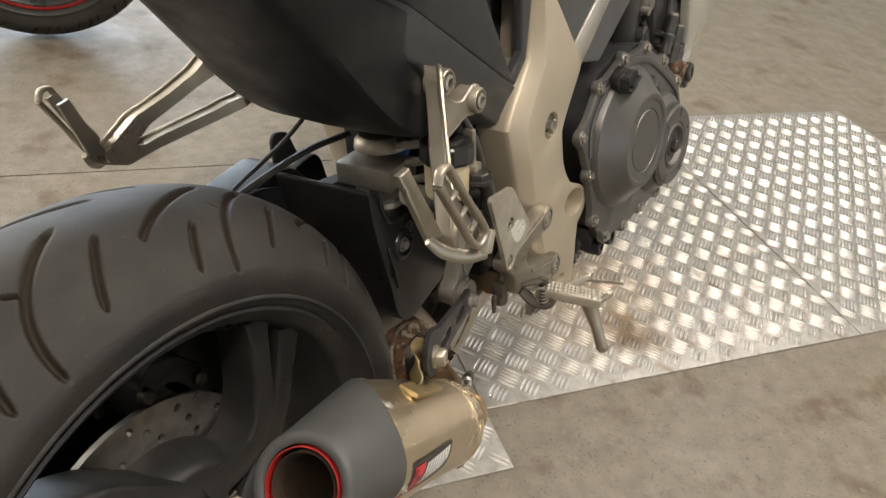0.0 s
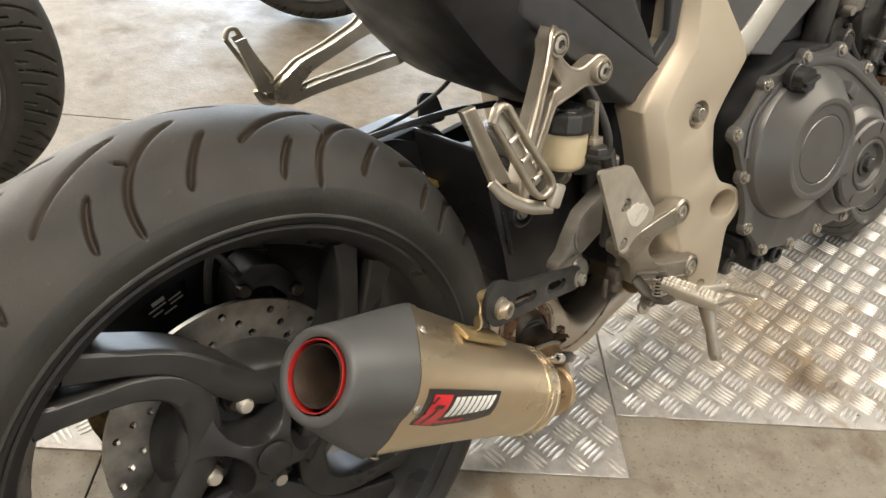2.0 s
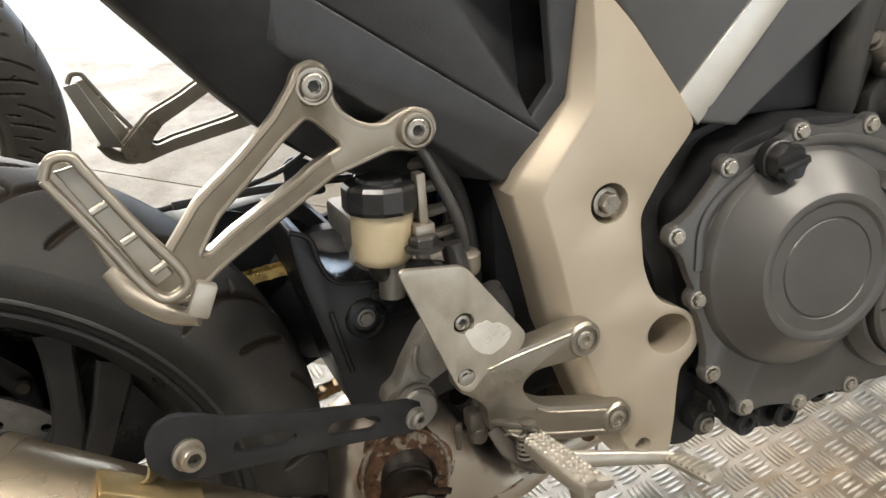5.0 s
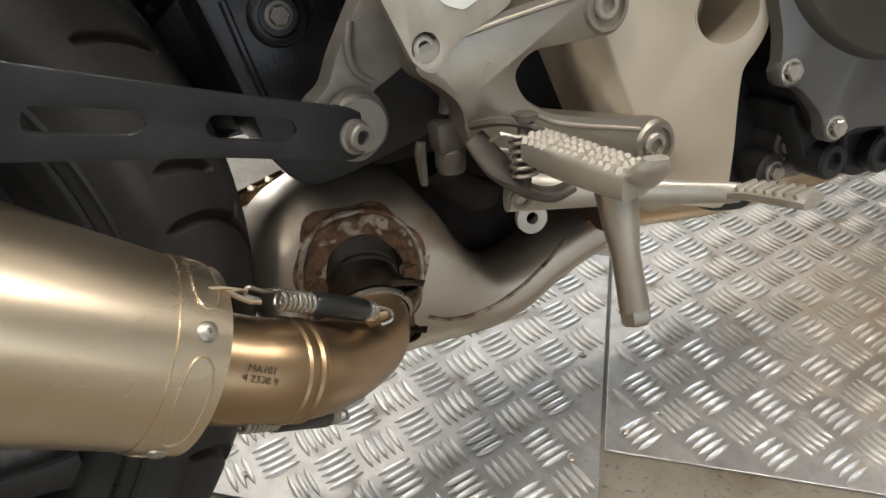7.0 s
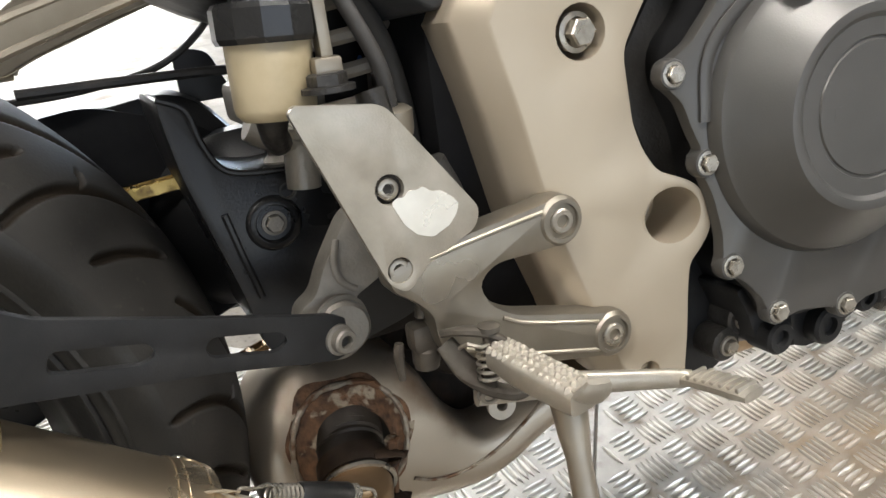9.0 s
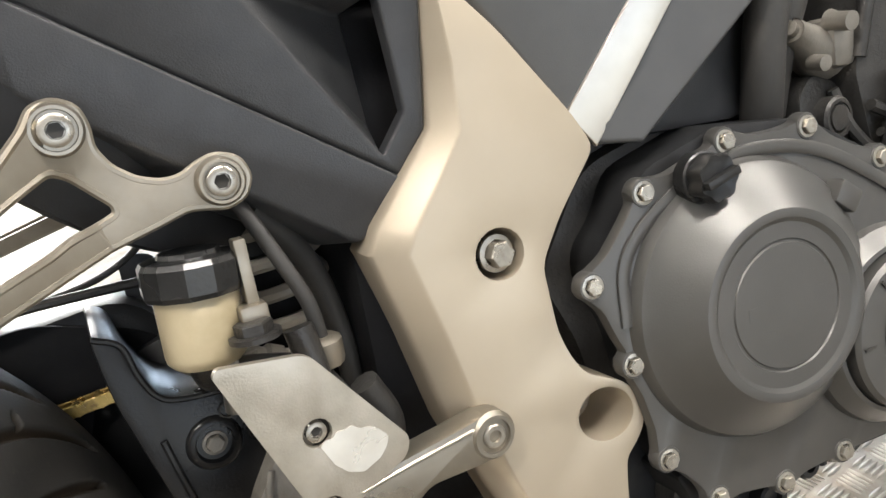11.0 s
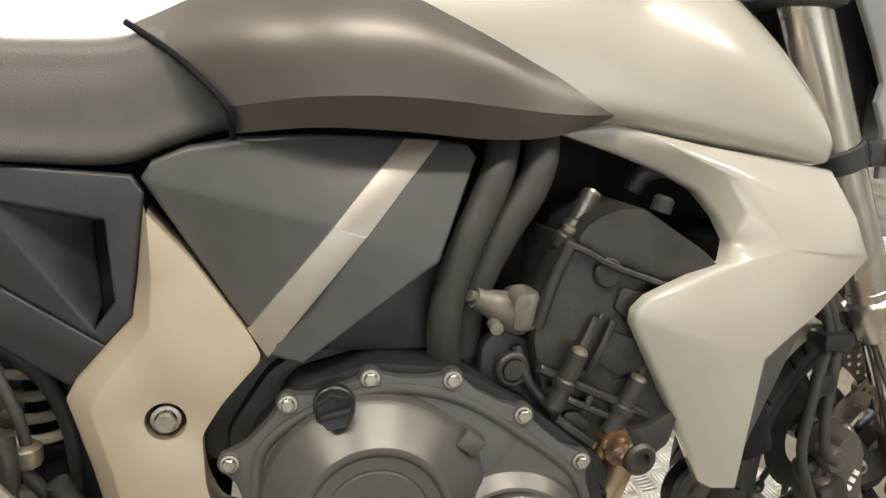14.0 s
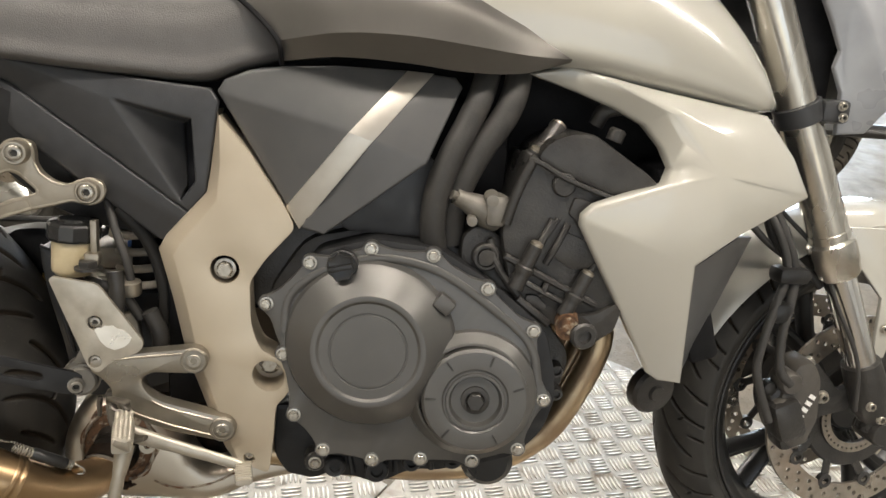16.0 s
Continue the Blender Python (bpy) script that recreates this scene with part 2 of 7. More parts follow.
gritty(M_CONCRETE, (0.048, 0.038, 0.027), 210, 0.60, 0.70, 0.62)
gritty(M_CONCRETE, (0.26, 0.225, 0.17), 60, 0.60, 0.74, 0.35)
gritty(M_RUBBER, (0.075, 0.066, 0.054), 140, 0.66, 0.80, 0.5)
gritty(M_PLATE, (0.10, 0.085, 0.065), 180, 0.64, 0.74, 0.6)
M_OILED = mat("oiled_tread_plate", (0.345, 0.332, 0.309), (0.44, 0.426, 0.398), 0.34, 0.75, 60, 0.2, 700, (0.20, 0.16, 0.115), 22, (0.53, 0.72), rough_var=0.06)
M_OILTREAD = mat("oiled_tread_bars", (0.55, 0.535, 0.50), (0.67, 0.655, 0.615), 0.36, 0.80, 90, 0.06, 900, (0.28, 0.225, 0.165), 26, (0.58, 0.80), rough_var=0.05)
spilled(M_OILTREAD, 0.362, 0.112, 0.055, (0.10, 0.062, 0.032))
spilled(M_OILTREAD, 0.33, 0.26, 0.16, (0.40, 0.29, 0.17), 0.45)
spilled(M_OILED, 0.362, 0.112, 0.055, (0.075, 0.045, 0.022))
spilled(M_OILED, 0.33, 0.26, 0.16, (0.36, 0.25, 0.14), 0.6)
M_SILVER = mat("silver_wheel_paint", (0.38, 0.365, 0.33), (0.45, 0.435, 0.395), 0.30, 0.6, 30, 0.05, 600, (0.2, 0.18, 0.15), 9, (0.62, 0.9))
M_KNOB = mat("dusty_trail_tyre", (0.085, 0.075, 0.062), (0.13, 0.115, 0.095), 0.8, 0, 25, 0.2, 400)
M_CALIPER = mat("dark_caliper_paint", (0.075, 0.068, 0.060), (0.105, 0.096, 0.085), 0.5, 0.3, 40, 0.2, 400, (0.13, 0.11, 0.085), 16, (0.6, 0.9))
M_WELD = mat("stained_weld_bead", (0.26, 0.22, 0.17), (0.38, 0.33, 0.26), 0.45, 0.6, 90, 0.6, 250, (0.13, 0.065, 0.03), 60, (0.48, 0.6))
M_STRAP = mat("black_powder_coat", (0.012, 0.0122, 0.013), (0.019, 0.0192, 0.020), 0.48, 0, 60, 0.12, 900, (0.045, 0.042, 0.038), 14, (0.64, 0.85), spec=0.35)
M_STUB = mat("sooty_stub_steel", (0.020, 0.017, 0.014), (0.045, 0.036, 0.028), 0.45, 0.5, 40, 0.15, 300, (0.09, 0.055, 0.03), 30, (0.58, 0.75))
M_ARM = mat("worn_black_arm_paint", (0.009, 0.009, 0.0095), (0.014, 0.014, 0.0145), 0.36, 0, 30, 0.12, 500, (0.05, 0.042, 0.034), 16, (0.66, 0.85), spec=0.4)
M_CREAM = mat("cream_bodywork", (0.55, 0.52, 0.44), (0.6, 0.57, 0.48), 0.3, 0, 10, 0.0, coat=0.6)
M_BLUE = mat("blue_connector", (0.03, 0.10, 0.32), (0.05, 0.14, 0.40), 0.4, 0, 40, 0.05)


def grooved(m, groove_tone):
    """Darker brown rubber towards the bottom of the tread grooves."""
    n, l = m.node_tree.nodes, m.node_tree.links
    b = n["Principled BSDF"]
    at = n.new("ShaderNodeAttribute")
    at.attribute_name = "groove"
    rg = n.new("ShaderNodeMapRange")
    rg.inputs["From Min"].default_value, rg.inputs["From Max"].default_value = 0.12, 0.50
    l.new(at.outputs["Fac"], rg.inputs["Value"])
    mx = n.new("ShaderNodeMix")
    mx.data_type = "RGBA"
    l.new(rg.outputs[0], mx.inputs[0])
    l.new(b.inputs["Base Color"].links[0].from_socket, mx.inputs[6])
    mx.inputs[7].default_value = (*groove_tone, 1)
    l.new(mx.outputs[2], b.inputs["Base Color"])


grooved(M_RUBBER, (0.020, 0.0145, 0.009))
grooved(M_KNOB, (0.022, 0.018, 0.014))


# ---- mesh helpers ----
from mathutils.bvhtree import BVHTree


def part(name, bm, material, parent=None, label="", smooth=38):
    me = bpy.data.meshes.new(name)
    bmesh.ops.recalc_face_normals(bm, faces=bm.faces)
    bm.to_mesh(me)
    bm.free()
    me.materials.append(material)
    if smooth:
        me.shade_smooth()
        me.set_sharp_from_angle(angle=radians(smooth))
    ob = new(name, me)
    ob.parent = parent
    if label:
        tagged(ob, label)
    return ob


def fillet(pts, r, n=4):
    """Round the corners of a closed outline."""
    out, k = [], len(pts)
    for i in range(k):
        a, p, c = (Vector(pts[j % k]) for j in (i - 1, i, i + 1))
        da, dc = (a - p).length, (c - p).length
        s = min(r, da * 0.45, dc * 0.45)
        p1, p2 = p + (a - p).normalized() * s, p + (c - p).normalized() * s
        for j in range(n + 1):
            u = j / n
            out.append(tuple(p1 * (1 - u) ** 2 + p * 2 * u * (1 - u) + p2 * u * u))
    return out


def catmull(pts, n):
    """A smooth open curve through the points, n steps a span."""
    p = [Vector(q) for q in pts]
    p = [p[0] * 2 - p[1]] + p + [p[-1] * 2 - p[-2]]
    out = []
    for i in range(1, len(p) - 2):
        for j in range(n):
            t = j / n
            out.append(0.5 * (2 * p[i] + (p[i + 1] - p[i - 1]) * t + (2 * p[i - 1] - 5 * p[i] + 4 * p[i + 1] - p[i + 2]) * t * t
                              + (3 * p[i] - p[i - 1] - 3 * p[i + 1] + p[i + 2]) * t ** 3))
    return out + [p[-2]]


def ring(x, z, r, n=20):
    return [(x + r * math.cos(2 * math.pi * i / n), z + r * math.sin(2 * math.pi * i / n)) for i in range(n)]


def slab(outline, y, depth, bev=0.003, holes=(), tilt=None, side=1):
    """A plate cut to an outline in x, z, its outer face at y, with bevelled edges and real holes. tilt(x, z) moves the face in y."""
    bm = bmesh.new()
    f = tilt or (lambda x, z: 0.0)
    edges = []
    for loop in (outline, *holes):
        vs = [bm.verts.new((x, y * side, z)) for x, z in loop]
        edges += [bm.edges.new((vs[i - 1], vs[i])) for i in range(len(vs))]
    if holes:
        bmesh.ops.triangle_fill(bm, use_beauty=True, use_dissolve=False, edges=edges, normal=(0, -side, 0))
    else:
        bm.faces.new(list(bm.verts))
    front = list(bm.faces)
    ext = bmesh.ops.extrude_face_region(bm, geom=front, use_keep_orig=True)
    moved = [g for g in ext["geom"] if isinstance(g, bmesh.types.BMVert)]
    bmesh.ops.translate(bm, verts=moved, vec=(0, depth * side, 0))
    bm.verts.ensure_lookup_table()
    if bev:
        fs = set(front)
        rim_edges = [e for e in bm.edges if sum(g in fs for g in e.link_faces) == 1]
        bmesh.ops.bevel(bm, geom=rim_edges, offset=bev, segments=2, profile=0.6, affect="EDGES", clamp_overlap=True)
    if tilt:
        for v in bm.verts:
            v.co.y += f(v.co.x, v.co.z) * side
    return bm


def lathe(profile, centre=(0, 0, 0), axis=(0, 1, 0), n=48, closed=False):
    """Turn (radius, along) points round an axis."""
    bm = bmesh.new()
    a = Vector(axis).normalized()
    u = a.orthogonal().normalized()
    if abs(a.y) > 0.9:
        u = (Vector((1, 0, 0)) - a * a.x).normalized()
    w = a.cross(u)
    c = Vector(centre)
    rows = []
    for r, h in profile:
        if r < 1e-6:
            rows.append([bm.verts.new(c + a * h)])
        else:
            rows.append([bm.verts.new(c + a * h + (u * math.cos(2 * math.pi * i / n) + w * math.sin(2 * math.pi * i / n)) * r) for i in range(n)])
    pairs = list(zip(rows, rows[1:])) + ([(rows[-1], rows[0])] if closed else [])
    for p, q in pairs:
        for i in range(n):
            j = (i + 1) % n
            if len(p) == 1 and len(q) > 1:
                bm.faces.new((p[0], q[i], q[j]))
            elif len(q) == 1 and len(p) > 1:
                bm.faces.new((p[i], q[0], p[j]))
            elif len(p) > 1:
                bm.faces.new((p[i], q[i], q[j], p[j]))
    return bm


def sweep(path, r, seg=12, flat=1.0, n=6, smooth=True, ref=(0, 1, 0), caps=True, square=1.0):
    """A bar along a path. r: one radius or one for each given point; flat: its thickness along ref against its width."""
    bm = bmesh.new()
    k = len(path)
    rs = [r] * k if isinstance(r, (int, float)) else list(r)
    if smooth:
        q = catmull([(p[0], p[1], p[2]) for p in path], n)
        rr = [rs[min(i // n, k - 1)] * (1 - (i % n) / n) + rs[min(i // n + 1, k - 1)] * ((i % n) / n) for i in range(len(q))]
    else:
        q, rr = [Vector(p) for p in path], rs
    rows = []
    for i, p in enumerate(q):
        d = (q[min(i + 1, len(q) - 1)] - q[max(i - 1, 0)]).normalized()
        e = Vector(ref)
        e = (e - d * e.dot(d))
        e = e.normalized() if e.length > 1e-3 else d.orthogonal().normalized()
        s = d.cross(e)
        row = []
        for j in range(seg):
            ca, sa = math.cos(2 * math.pi * (j + 0.5) / seg), math.sin(2 * math.pi * (j + 0.5) / seg)
            ca, sa = math.copysign(abs(ca) ** square, ca), math.copysign(abs(sa) ** square, sa)
            row.append(bm.verts.new(p + s * ca * rr[i] + e * sa * rr[i] * flat))
        rows.append(row)
    for a, c in zip(rows, rows[1:]):
        for j in range(seg):
            bm.faces.new((a[j], a[(j + 1) % seg], c[(j + 1) % seg], c[j]))
    if caps:
        bm.faces.new(rows[0][::-1]), bm.faces.new(rows[-1])
    return bm


def grid(rows, close=False):
    """A skin over rows of points."""
    bm = bmesh.new()
    v = [[bm.verts.new(p) for p in row] for row in rows]
    for a, c in zip(v, v[1:]):
        k = len(a)
        for j in range(k if close else k - 1):
            bm.faces.new((a[j], a[(j + 1) % k], c[(j + 1) % k], c[j]))
    return bm


def loft(sections, nu=4, nv=5, close=True, caps=True):
    """A smooth body over sections, each a closed loop of points."""
    cols = list(zip(*[[Vector(p) for p in s] for s in sections]))
    cols = [catmull(c, nu) for c in cols]
    rows = [list(r) for r in zip(*cols)]
    out = []
    for r in rows:
        k = len(r)
        if close:
            c = catmull([r[-1]] + r + [r[0], r[1]], nv)[nv:nv * (k + 1)]
        else:
            c = catmull(r, nv)
        out.append(c)
    bm = grid(out, close)
    if caps and close:
        bm.verts.ensure_lookup_table()
        k = len(out[0])
        bm.faces.new([bm.verts[i] for i in range(k)][::-1])
        bm.faces.new([bm.verts[len(bm.verts) - k + i] for i in range(k)])
    return bm


def join(*bms):
    out = bmesh.new()
    for b in bms:
        me = bpy.data.meshes.new("tmp")
        b.to_mesh(me)
        b.free()
        out.from_mesh(me)
        bpy.data.meshes.remove(me)
    return out


def facets(verts, faces, depth=0.004, bev=0.004, inward=(0, 1, 0), soft=0.0):
    """A folded panel of flat facets with thickness."""
    bm = bmesh.new()
    v = [bm.verts.new(p) for p in verts]
    for f in faces:
        bm.faces.new([v[i] for i in f])
    bmesh.ops.recalc_face_normals(bm, faces=bm.faces)
    front = list(bm.faces)
    ext = bmesh.ops.extrude_face_region(bm, geom=front, use_keep_orig=True)
    moved = [g for g in ext["geom"] if isinstance(g, bmesh.types.BMVert)]
    bmesh.ops.translate(bm, verts=moved, vec=Vector(inward) * depth)
    if bev:
        fs = set(front)
        es = [e for e in bm.edges if any(g in fs for g in e.link_faces) and (len(e.link_faces) < 2 or e.calc_face_angle(0.0) >= soft)]
        bmesh.ops.bevel(bm, geom=es, offset=bev, segments=3, profile=0.5, affect="EDGES", clamp_overlap=True)
    return bm


def box(x0, x1, y0, y1, z0, z1, bev=0.0, m=None):
    bm = bmesh.new()
    bmesh.ops.create_cube(bm, size=1)
    bmesh.ops.transform(bm, matrix=Matrix.LocRotScale(((x0 + x1) / 2, (y0 + y1) / 2, (z0 + z1) / 2), None, (x1 - x0, y1 - y0, z1 - z0)), verts=bm.verts)
    if bev:
        bmesh.ops.bevel(bm, geom=list(bm.edges), offset=bev, segments=2, profile=0.5, affect="EDGES", clamp_overlap=True)
    if m:
        bmesh.ops.transform(bm, matrix=m, verts=bm.verts)
    return bm


def moved(bm, m):
    bmesh.ops.transform(bm, matrix=m, verts=bm.verts)
    return bm


def bolt(parent, p, r=0.008, h=0.006, axis=(0, -1, 0), material=None, kind="hex_socket", washer=True, name="bolt"):
    """A cap bolt with a flange and a dark socket, its seat at p, standing out along axis."""
    prof = ([(r * 1.25, 0), (r * 1.25, h * 0.25), (r * 1.02, h * 0.3)] if washer else [(r, 0)]) + [(r, h * 0.3), (r, h * 0.85), (r * 0.86, h), (r * 0.55, h)]
    if kind == "hex_socket":
        prof += [(r * 0.5, h * 0.45), (0, h * 0.45)]
        ob = part(name, lathe(prof, p, axis, 18), material or M_BOLT, parent)
        a = Vector(axis).normalized()
        part("socket", lathe([(r * 0.5, h * 0.5), (0, h * 0.5)], p, axis, 6), M_SOCKET, ob, smooth=0)
    else:
        ob = part(name, join(lathe([(r * 1.35, 0), (r * 1.35, h * 0.3), (r, h * 0.35), (r, h * 0.4)], p, axis, 20),
                             lathe([(r, h * 0.3), (r, h * 0.9), (r * 0.88, h), (0, h)], p, axis, 6)), material or M_BOLT, parent, smooth=25)
    return ob


# ---- the workshop ----
# cast in bays that lie askew, with open saw-cut joints between them
BAY = [box(a + 0.0015, a + 4.4985, c + 0.0015, c + 2.9985, -0.2, -0.003, 0.001) for c in [1.115 + 3.0 * i for i in range(-4, 3)] for a in [(-0.29 if c < 1 else -2.6) + 4.5 * i for i in range(-3, 3)]]
floor = part("floor", join(*BAY, box(-13, 13, -11, 11, -0.3, -0.012)), M_CONCRETE, smooth=0)
floor.matrix_world = Matrix(((0.783, 0.623, 0, 0), (-0.623, 0.783, 0, 0), (0, 0, 1, 0), (0, 0, 0, 1)))
tagged(floor, "worn tan concrete floor with oil stains and scuffs", "floor", kind="structure")
# walls and ceiling are assumed: they close the room and bounce fill light
walls = [("wall_west", (-7.2, -7.0, -6.0, 8.0)), ("wall_east", (9.0, 9.2, -6.0, 8.0))]
for nm, (x0, x1, y0, y1) in walls:
    tagged(part(nm, box(x0, x1, y0, y1, -0.25, 3.6), M_WALL, smooth=0), "assumed plain block wall that encloses the workshop", "wall", kind="structure")
# the far wall has two wide door openings to the daylight
NORTH = [(-7.2, -4.0, -0.25, 3.6), (1.5, 2.5, -0.25, 3.6), (7.5, 9.2, -0.25, 3.6), (-4.0, 1.5, 2.9, 3.6), (2.5, 7.5, 2.9, 3.6)]
wall_north = part("wall_north", join(*[box(a, c, 8.0, 8.2, d, e) for a, c, d, e in NORTH]), M_WALL, smooth=0)
tagged(wall_north, "plain painted block wall with two open doorways", "wall", kind="structure")
# this opening is made up for the fill lamp set in it
SOUTH = [(-7.2, -3.0, -0.25, 3.6), (3.5, 9.2, -0.25, 3.6), (-3.0, 3.5, 3.1, 3.6)]
wall_south = part("wall_south", join(*[box(a, c, -6.2, -6.0, d, e) for a, c, d, e in SOUTH]), M_WALL, smooth=0)
tagged(wall_south, "assumed block wall with an opening for the added fill lamp", "wall", kind="structure")
tagged(part("ceiling", box(-7.2, 9.2, -6.2, 8.2, 3.6, 3.7), M_CEIL, smooth=0), "assumed pale workshop ceiling, unseen", "ceiling", kind="structure")
area_lamp("doorway_and_fill_light", look((-1.25, 7.95, 1.4), (-1.0, 0, 1.0)), 5.3, 2.7, 780, (1.0, 0.955, 0.89))
area_lamp("doorway_and_fill_light", look((5.0, 7.95, 1.4), (4.0, 0, 1.0)), 4.8, 2.7, 620, (0.72, 0.85, 1.0))

# added fill from behind the viewpoint, to brighten the bike's near side
area_lamp("doorway_and_fill_light", look((0.25, -5.95, 1.6), (0.3, 0, 0.9)), 6.3, 2.9, 45, (1.0, 0.98, 0.95))


def ceiling_light(x, y, watts, rz=0.0):
    """An assumed twin-tube batten under the ceiling, with its own light."""
    e = new("ceiling_light")
    e.matrix_world = pose(x, y, 3.6, 0, 0, rz)
    tagged(e, "assumed white twin-tube batten light on the ceiling", "ceiling light", "batten lights")
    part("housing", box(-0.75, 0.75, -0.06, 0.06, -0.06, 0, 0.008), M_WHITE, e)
    for s in (-1, 1):
        part("tube", sweep([(-0.73, s * 0.07, -0.085), (0.73, s * 0.07, -0.085)], 0.013, 10, smooth=False), M_TUBE, e)
    area_lamp("batten_glow", pose(x, y, 3.49, 0, 0, rz), 1.5, 0.2, watts, (1.0, 0.93, 0.84))
    return e


M_TUBE = bpy.data.materials.new("lit_tube")
M_TUBE.use_nodes = True
M_TUBE.node_tree.nodes["Principled BSDF"].inputs["Emission Color"].default_value = (1.0, 0.9, 0.74, 1)
M_TUBE.node_tree.nodes["Principled BSDF"].inputs["Emission Strength"].default_value = 6.0
# unseen lamps: number and places are assumed, watts set for overhead fill
for lx, ly, lw in ((-1.6, -0.9, 78), (0.9, -0.9, 78), (3.4, -0.9, 78), (-1.6, 2.2, 35), (0.9, 2.2, 35), (3.4, 2.2, 35)):
    ceiling_light(lx, ly, lw)

# tread plates: sheets laid edge to edge, askew to the motorcycle
PE, QE = Vector((0.783, -0.623, 0)), Vector((0.623, 0.783, 0))


def tread_plate(p0, p1, q0, q1, label, screws=(), metal=None, relief=None):
    e = new("tread_plate")
    tagged(e, label, "floor plate", "tread plates")
    m = Matrix((PE, QE, Vector((0, 0, 1)))).transposed().to_4x4()
    e.matrix_world = m @ Matrix.Translation((p0, q0, 0))
    w, h = p1 - p0, q1 - q0
    part("sheet", box(0, w, 0, h, -0.003, 0.0, 0.0008), metal or M_PLATE, e, smooth=0)
    verts, faces = [], []
    step, ln, wd = 0.0313, 0.0180, 0.0031
    for i in range(int(w / step) + 3):
        for j in range(int(h / step) + 3):
            if (i + j) % 2:
                continue
            kind = j % 2
            # the pattern runs through from sheet to sheet with an offset of its own
            cx, cy = (i - 1) * step + (0.395 - p0) % step - 0.0047, (j - 1) * step + (0.337 - q0) % step - 0.0117
            a = radians(45 if kind == 0 else -45)
            d, s = Vector((math.cos(a), math.sin(a))), Vector((-math.sin(a), math.cos(a)))
            for k in range(5):
                o = (k - 2) * 0.0083
                c = Vector((cx, cy)) + s * o
                if not (ln * 0.74 < c.x < w - ln * 0.74 and ln * 0.74 < c.y < h - ln * 0.74):
                    continue
                b = len(verts)
                for ku, kv, z in ((1.0, 1.0, 0.0), (0.93, 0.80, 0.0013), (0.78, 0.42, 0.0023)):
                    for u, v in ((-1, 0), (-0.58, -0.75), (0, -1), (0.58, -0.75), (1, 0), (0.58, 0.75), (0, 1), (-0.58, 0.75)):
                        q = c + d * (u * ln * ku) + s * (v * wd * kv)
                        verts.append((q.x, q.y, z + 0.00005))
                faces += [(b + w_ + m_, b + w_ + (m_ + 1) % 8, b + w_ + 8 + (m_ + 1) % 8, b + w_ + 8 + m_) for w_ in (0, 8) for m_ in range(8)] + [tuple(range(b + 16, b + 24))]
    me = bpy.data.meshes.new("tread_relief")
    me.from_pydata(verts, [], faces)
    me.materials.append(relief or M_TREAD)
    me.shade_smooth()
    me.set_sharp_from_angle(angle=radians(62))
    o = new("tread_relief", me)
    o.parent = e
    tagged(o, kind="stuff")
    for sx, sy in screws:
        part("screw", lathe([(0.0046, 0.0), (0.0046, 0.0012), (0.0034, 0.002), (0.0018, 0.002), (0.0014, 0.0008), (0, 0.0008)], (sx - p0, sy - q0, 0), (0, 0, 1), 14), M_BOLT, e)
    return e


tread_plate(-0.43, 0.474, 0.215, 0.635, "scuffed aluminium tread plate under the rear wheel", ((0.448, 0.318), (0.45, 0.455), (-0.2, 0.24), (0.15, 0.24)))
tread_plate(0.478, 1.374, 0.333, 1.27, "oil-stained aluminium tread plate under the engine", ((0.53, 0.385), (0.497, 0.36), (0.9, 0.36), (1.34, 0.36)), M_OILED, M_OILTREAD)
tread_plate(1.378, 2.24, 0.333, 1.258, "bright aluminium tread plate ahead of the front wheel", ((1.41, 0.37), (2.2, 0.4)))


# ---- the motorcycle: x forward from the rear axle, y to its left, z up, then leaned over ----
bike = new("motorcycle")
bike.matrix_world = pose(0, 0, -0.0027, LEAN)
tagged(bike, "pearl-white and graphite naked motorcycle leaning on its side stand", "motorcycle")


def groove_depth(ang, s, pitch, right, fine=1.0):
    """Depth of the tread at an angle round the tyre and an arc distance s from the crown."""
    u = (ang / pitch + (0.0 if right else 0.5)) % 1.0
    best = 0.0
    # each groove: start and end in arc, place round the tyre, sweep, bend, half-width
    for s0, s1, u0, du, bend, hw in ((0.011, 0.108, 0.750, 0.42, 2.25, 0.0032), (0.005, 0.060, 0.005, 0.53, 1.35, 0.0031), (0.054, 0.099, 0.260, 0.122, 1.5, 0.0031), (0.036, 0.091, 0.668, 0.197, 1.3, 0.0030), (0.037, 0.049, 0.095, -0.06, 1.0, 0.0024)):
        if s0 < s < s1:
            t = (s - s0) / (s1 - s0)
            c = u0 + du * (1 - (1 - t) ** bend)
            d = abs((u - c + 0.5) % 1.0 - 0.5) * pitch * 0.305
            slope = abs(du) * pitch * 0.305 * bend * (1 - t) ** (bend - 1) / (s1 - s0)
            d /= math.sqrt(1 + slope * slope)
            e = min(s - s0, s1 - s, 0.006) / 0.006
            w = hw * fine * (0.4 + 0.6 * e)
            if d < w * 1.6:
                best = max(best, min(1.0, (w * 1.6 - d) / (w * 1.15)) * 0.0055 * min(1, e * 2))
    return best


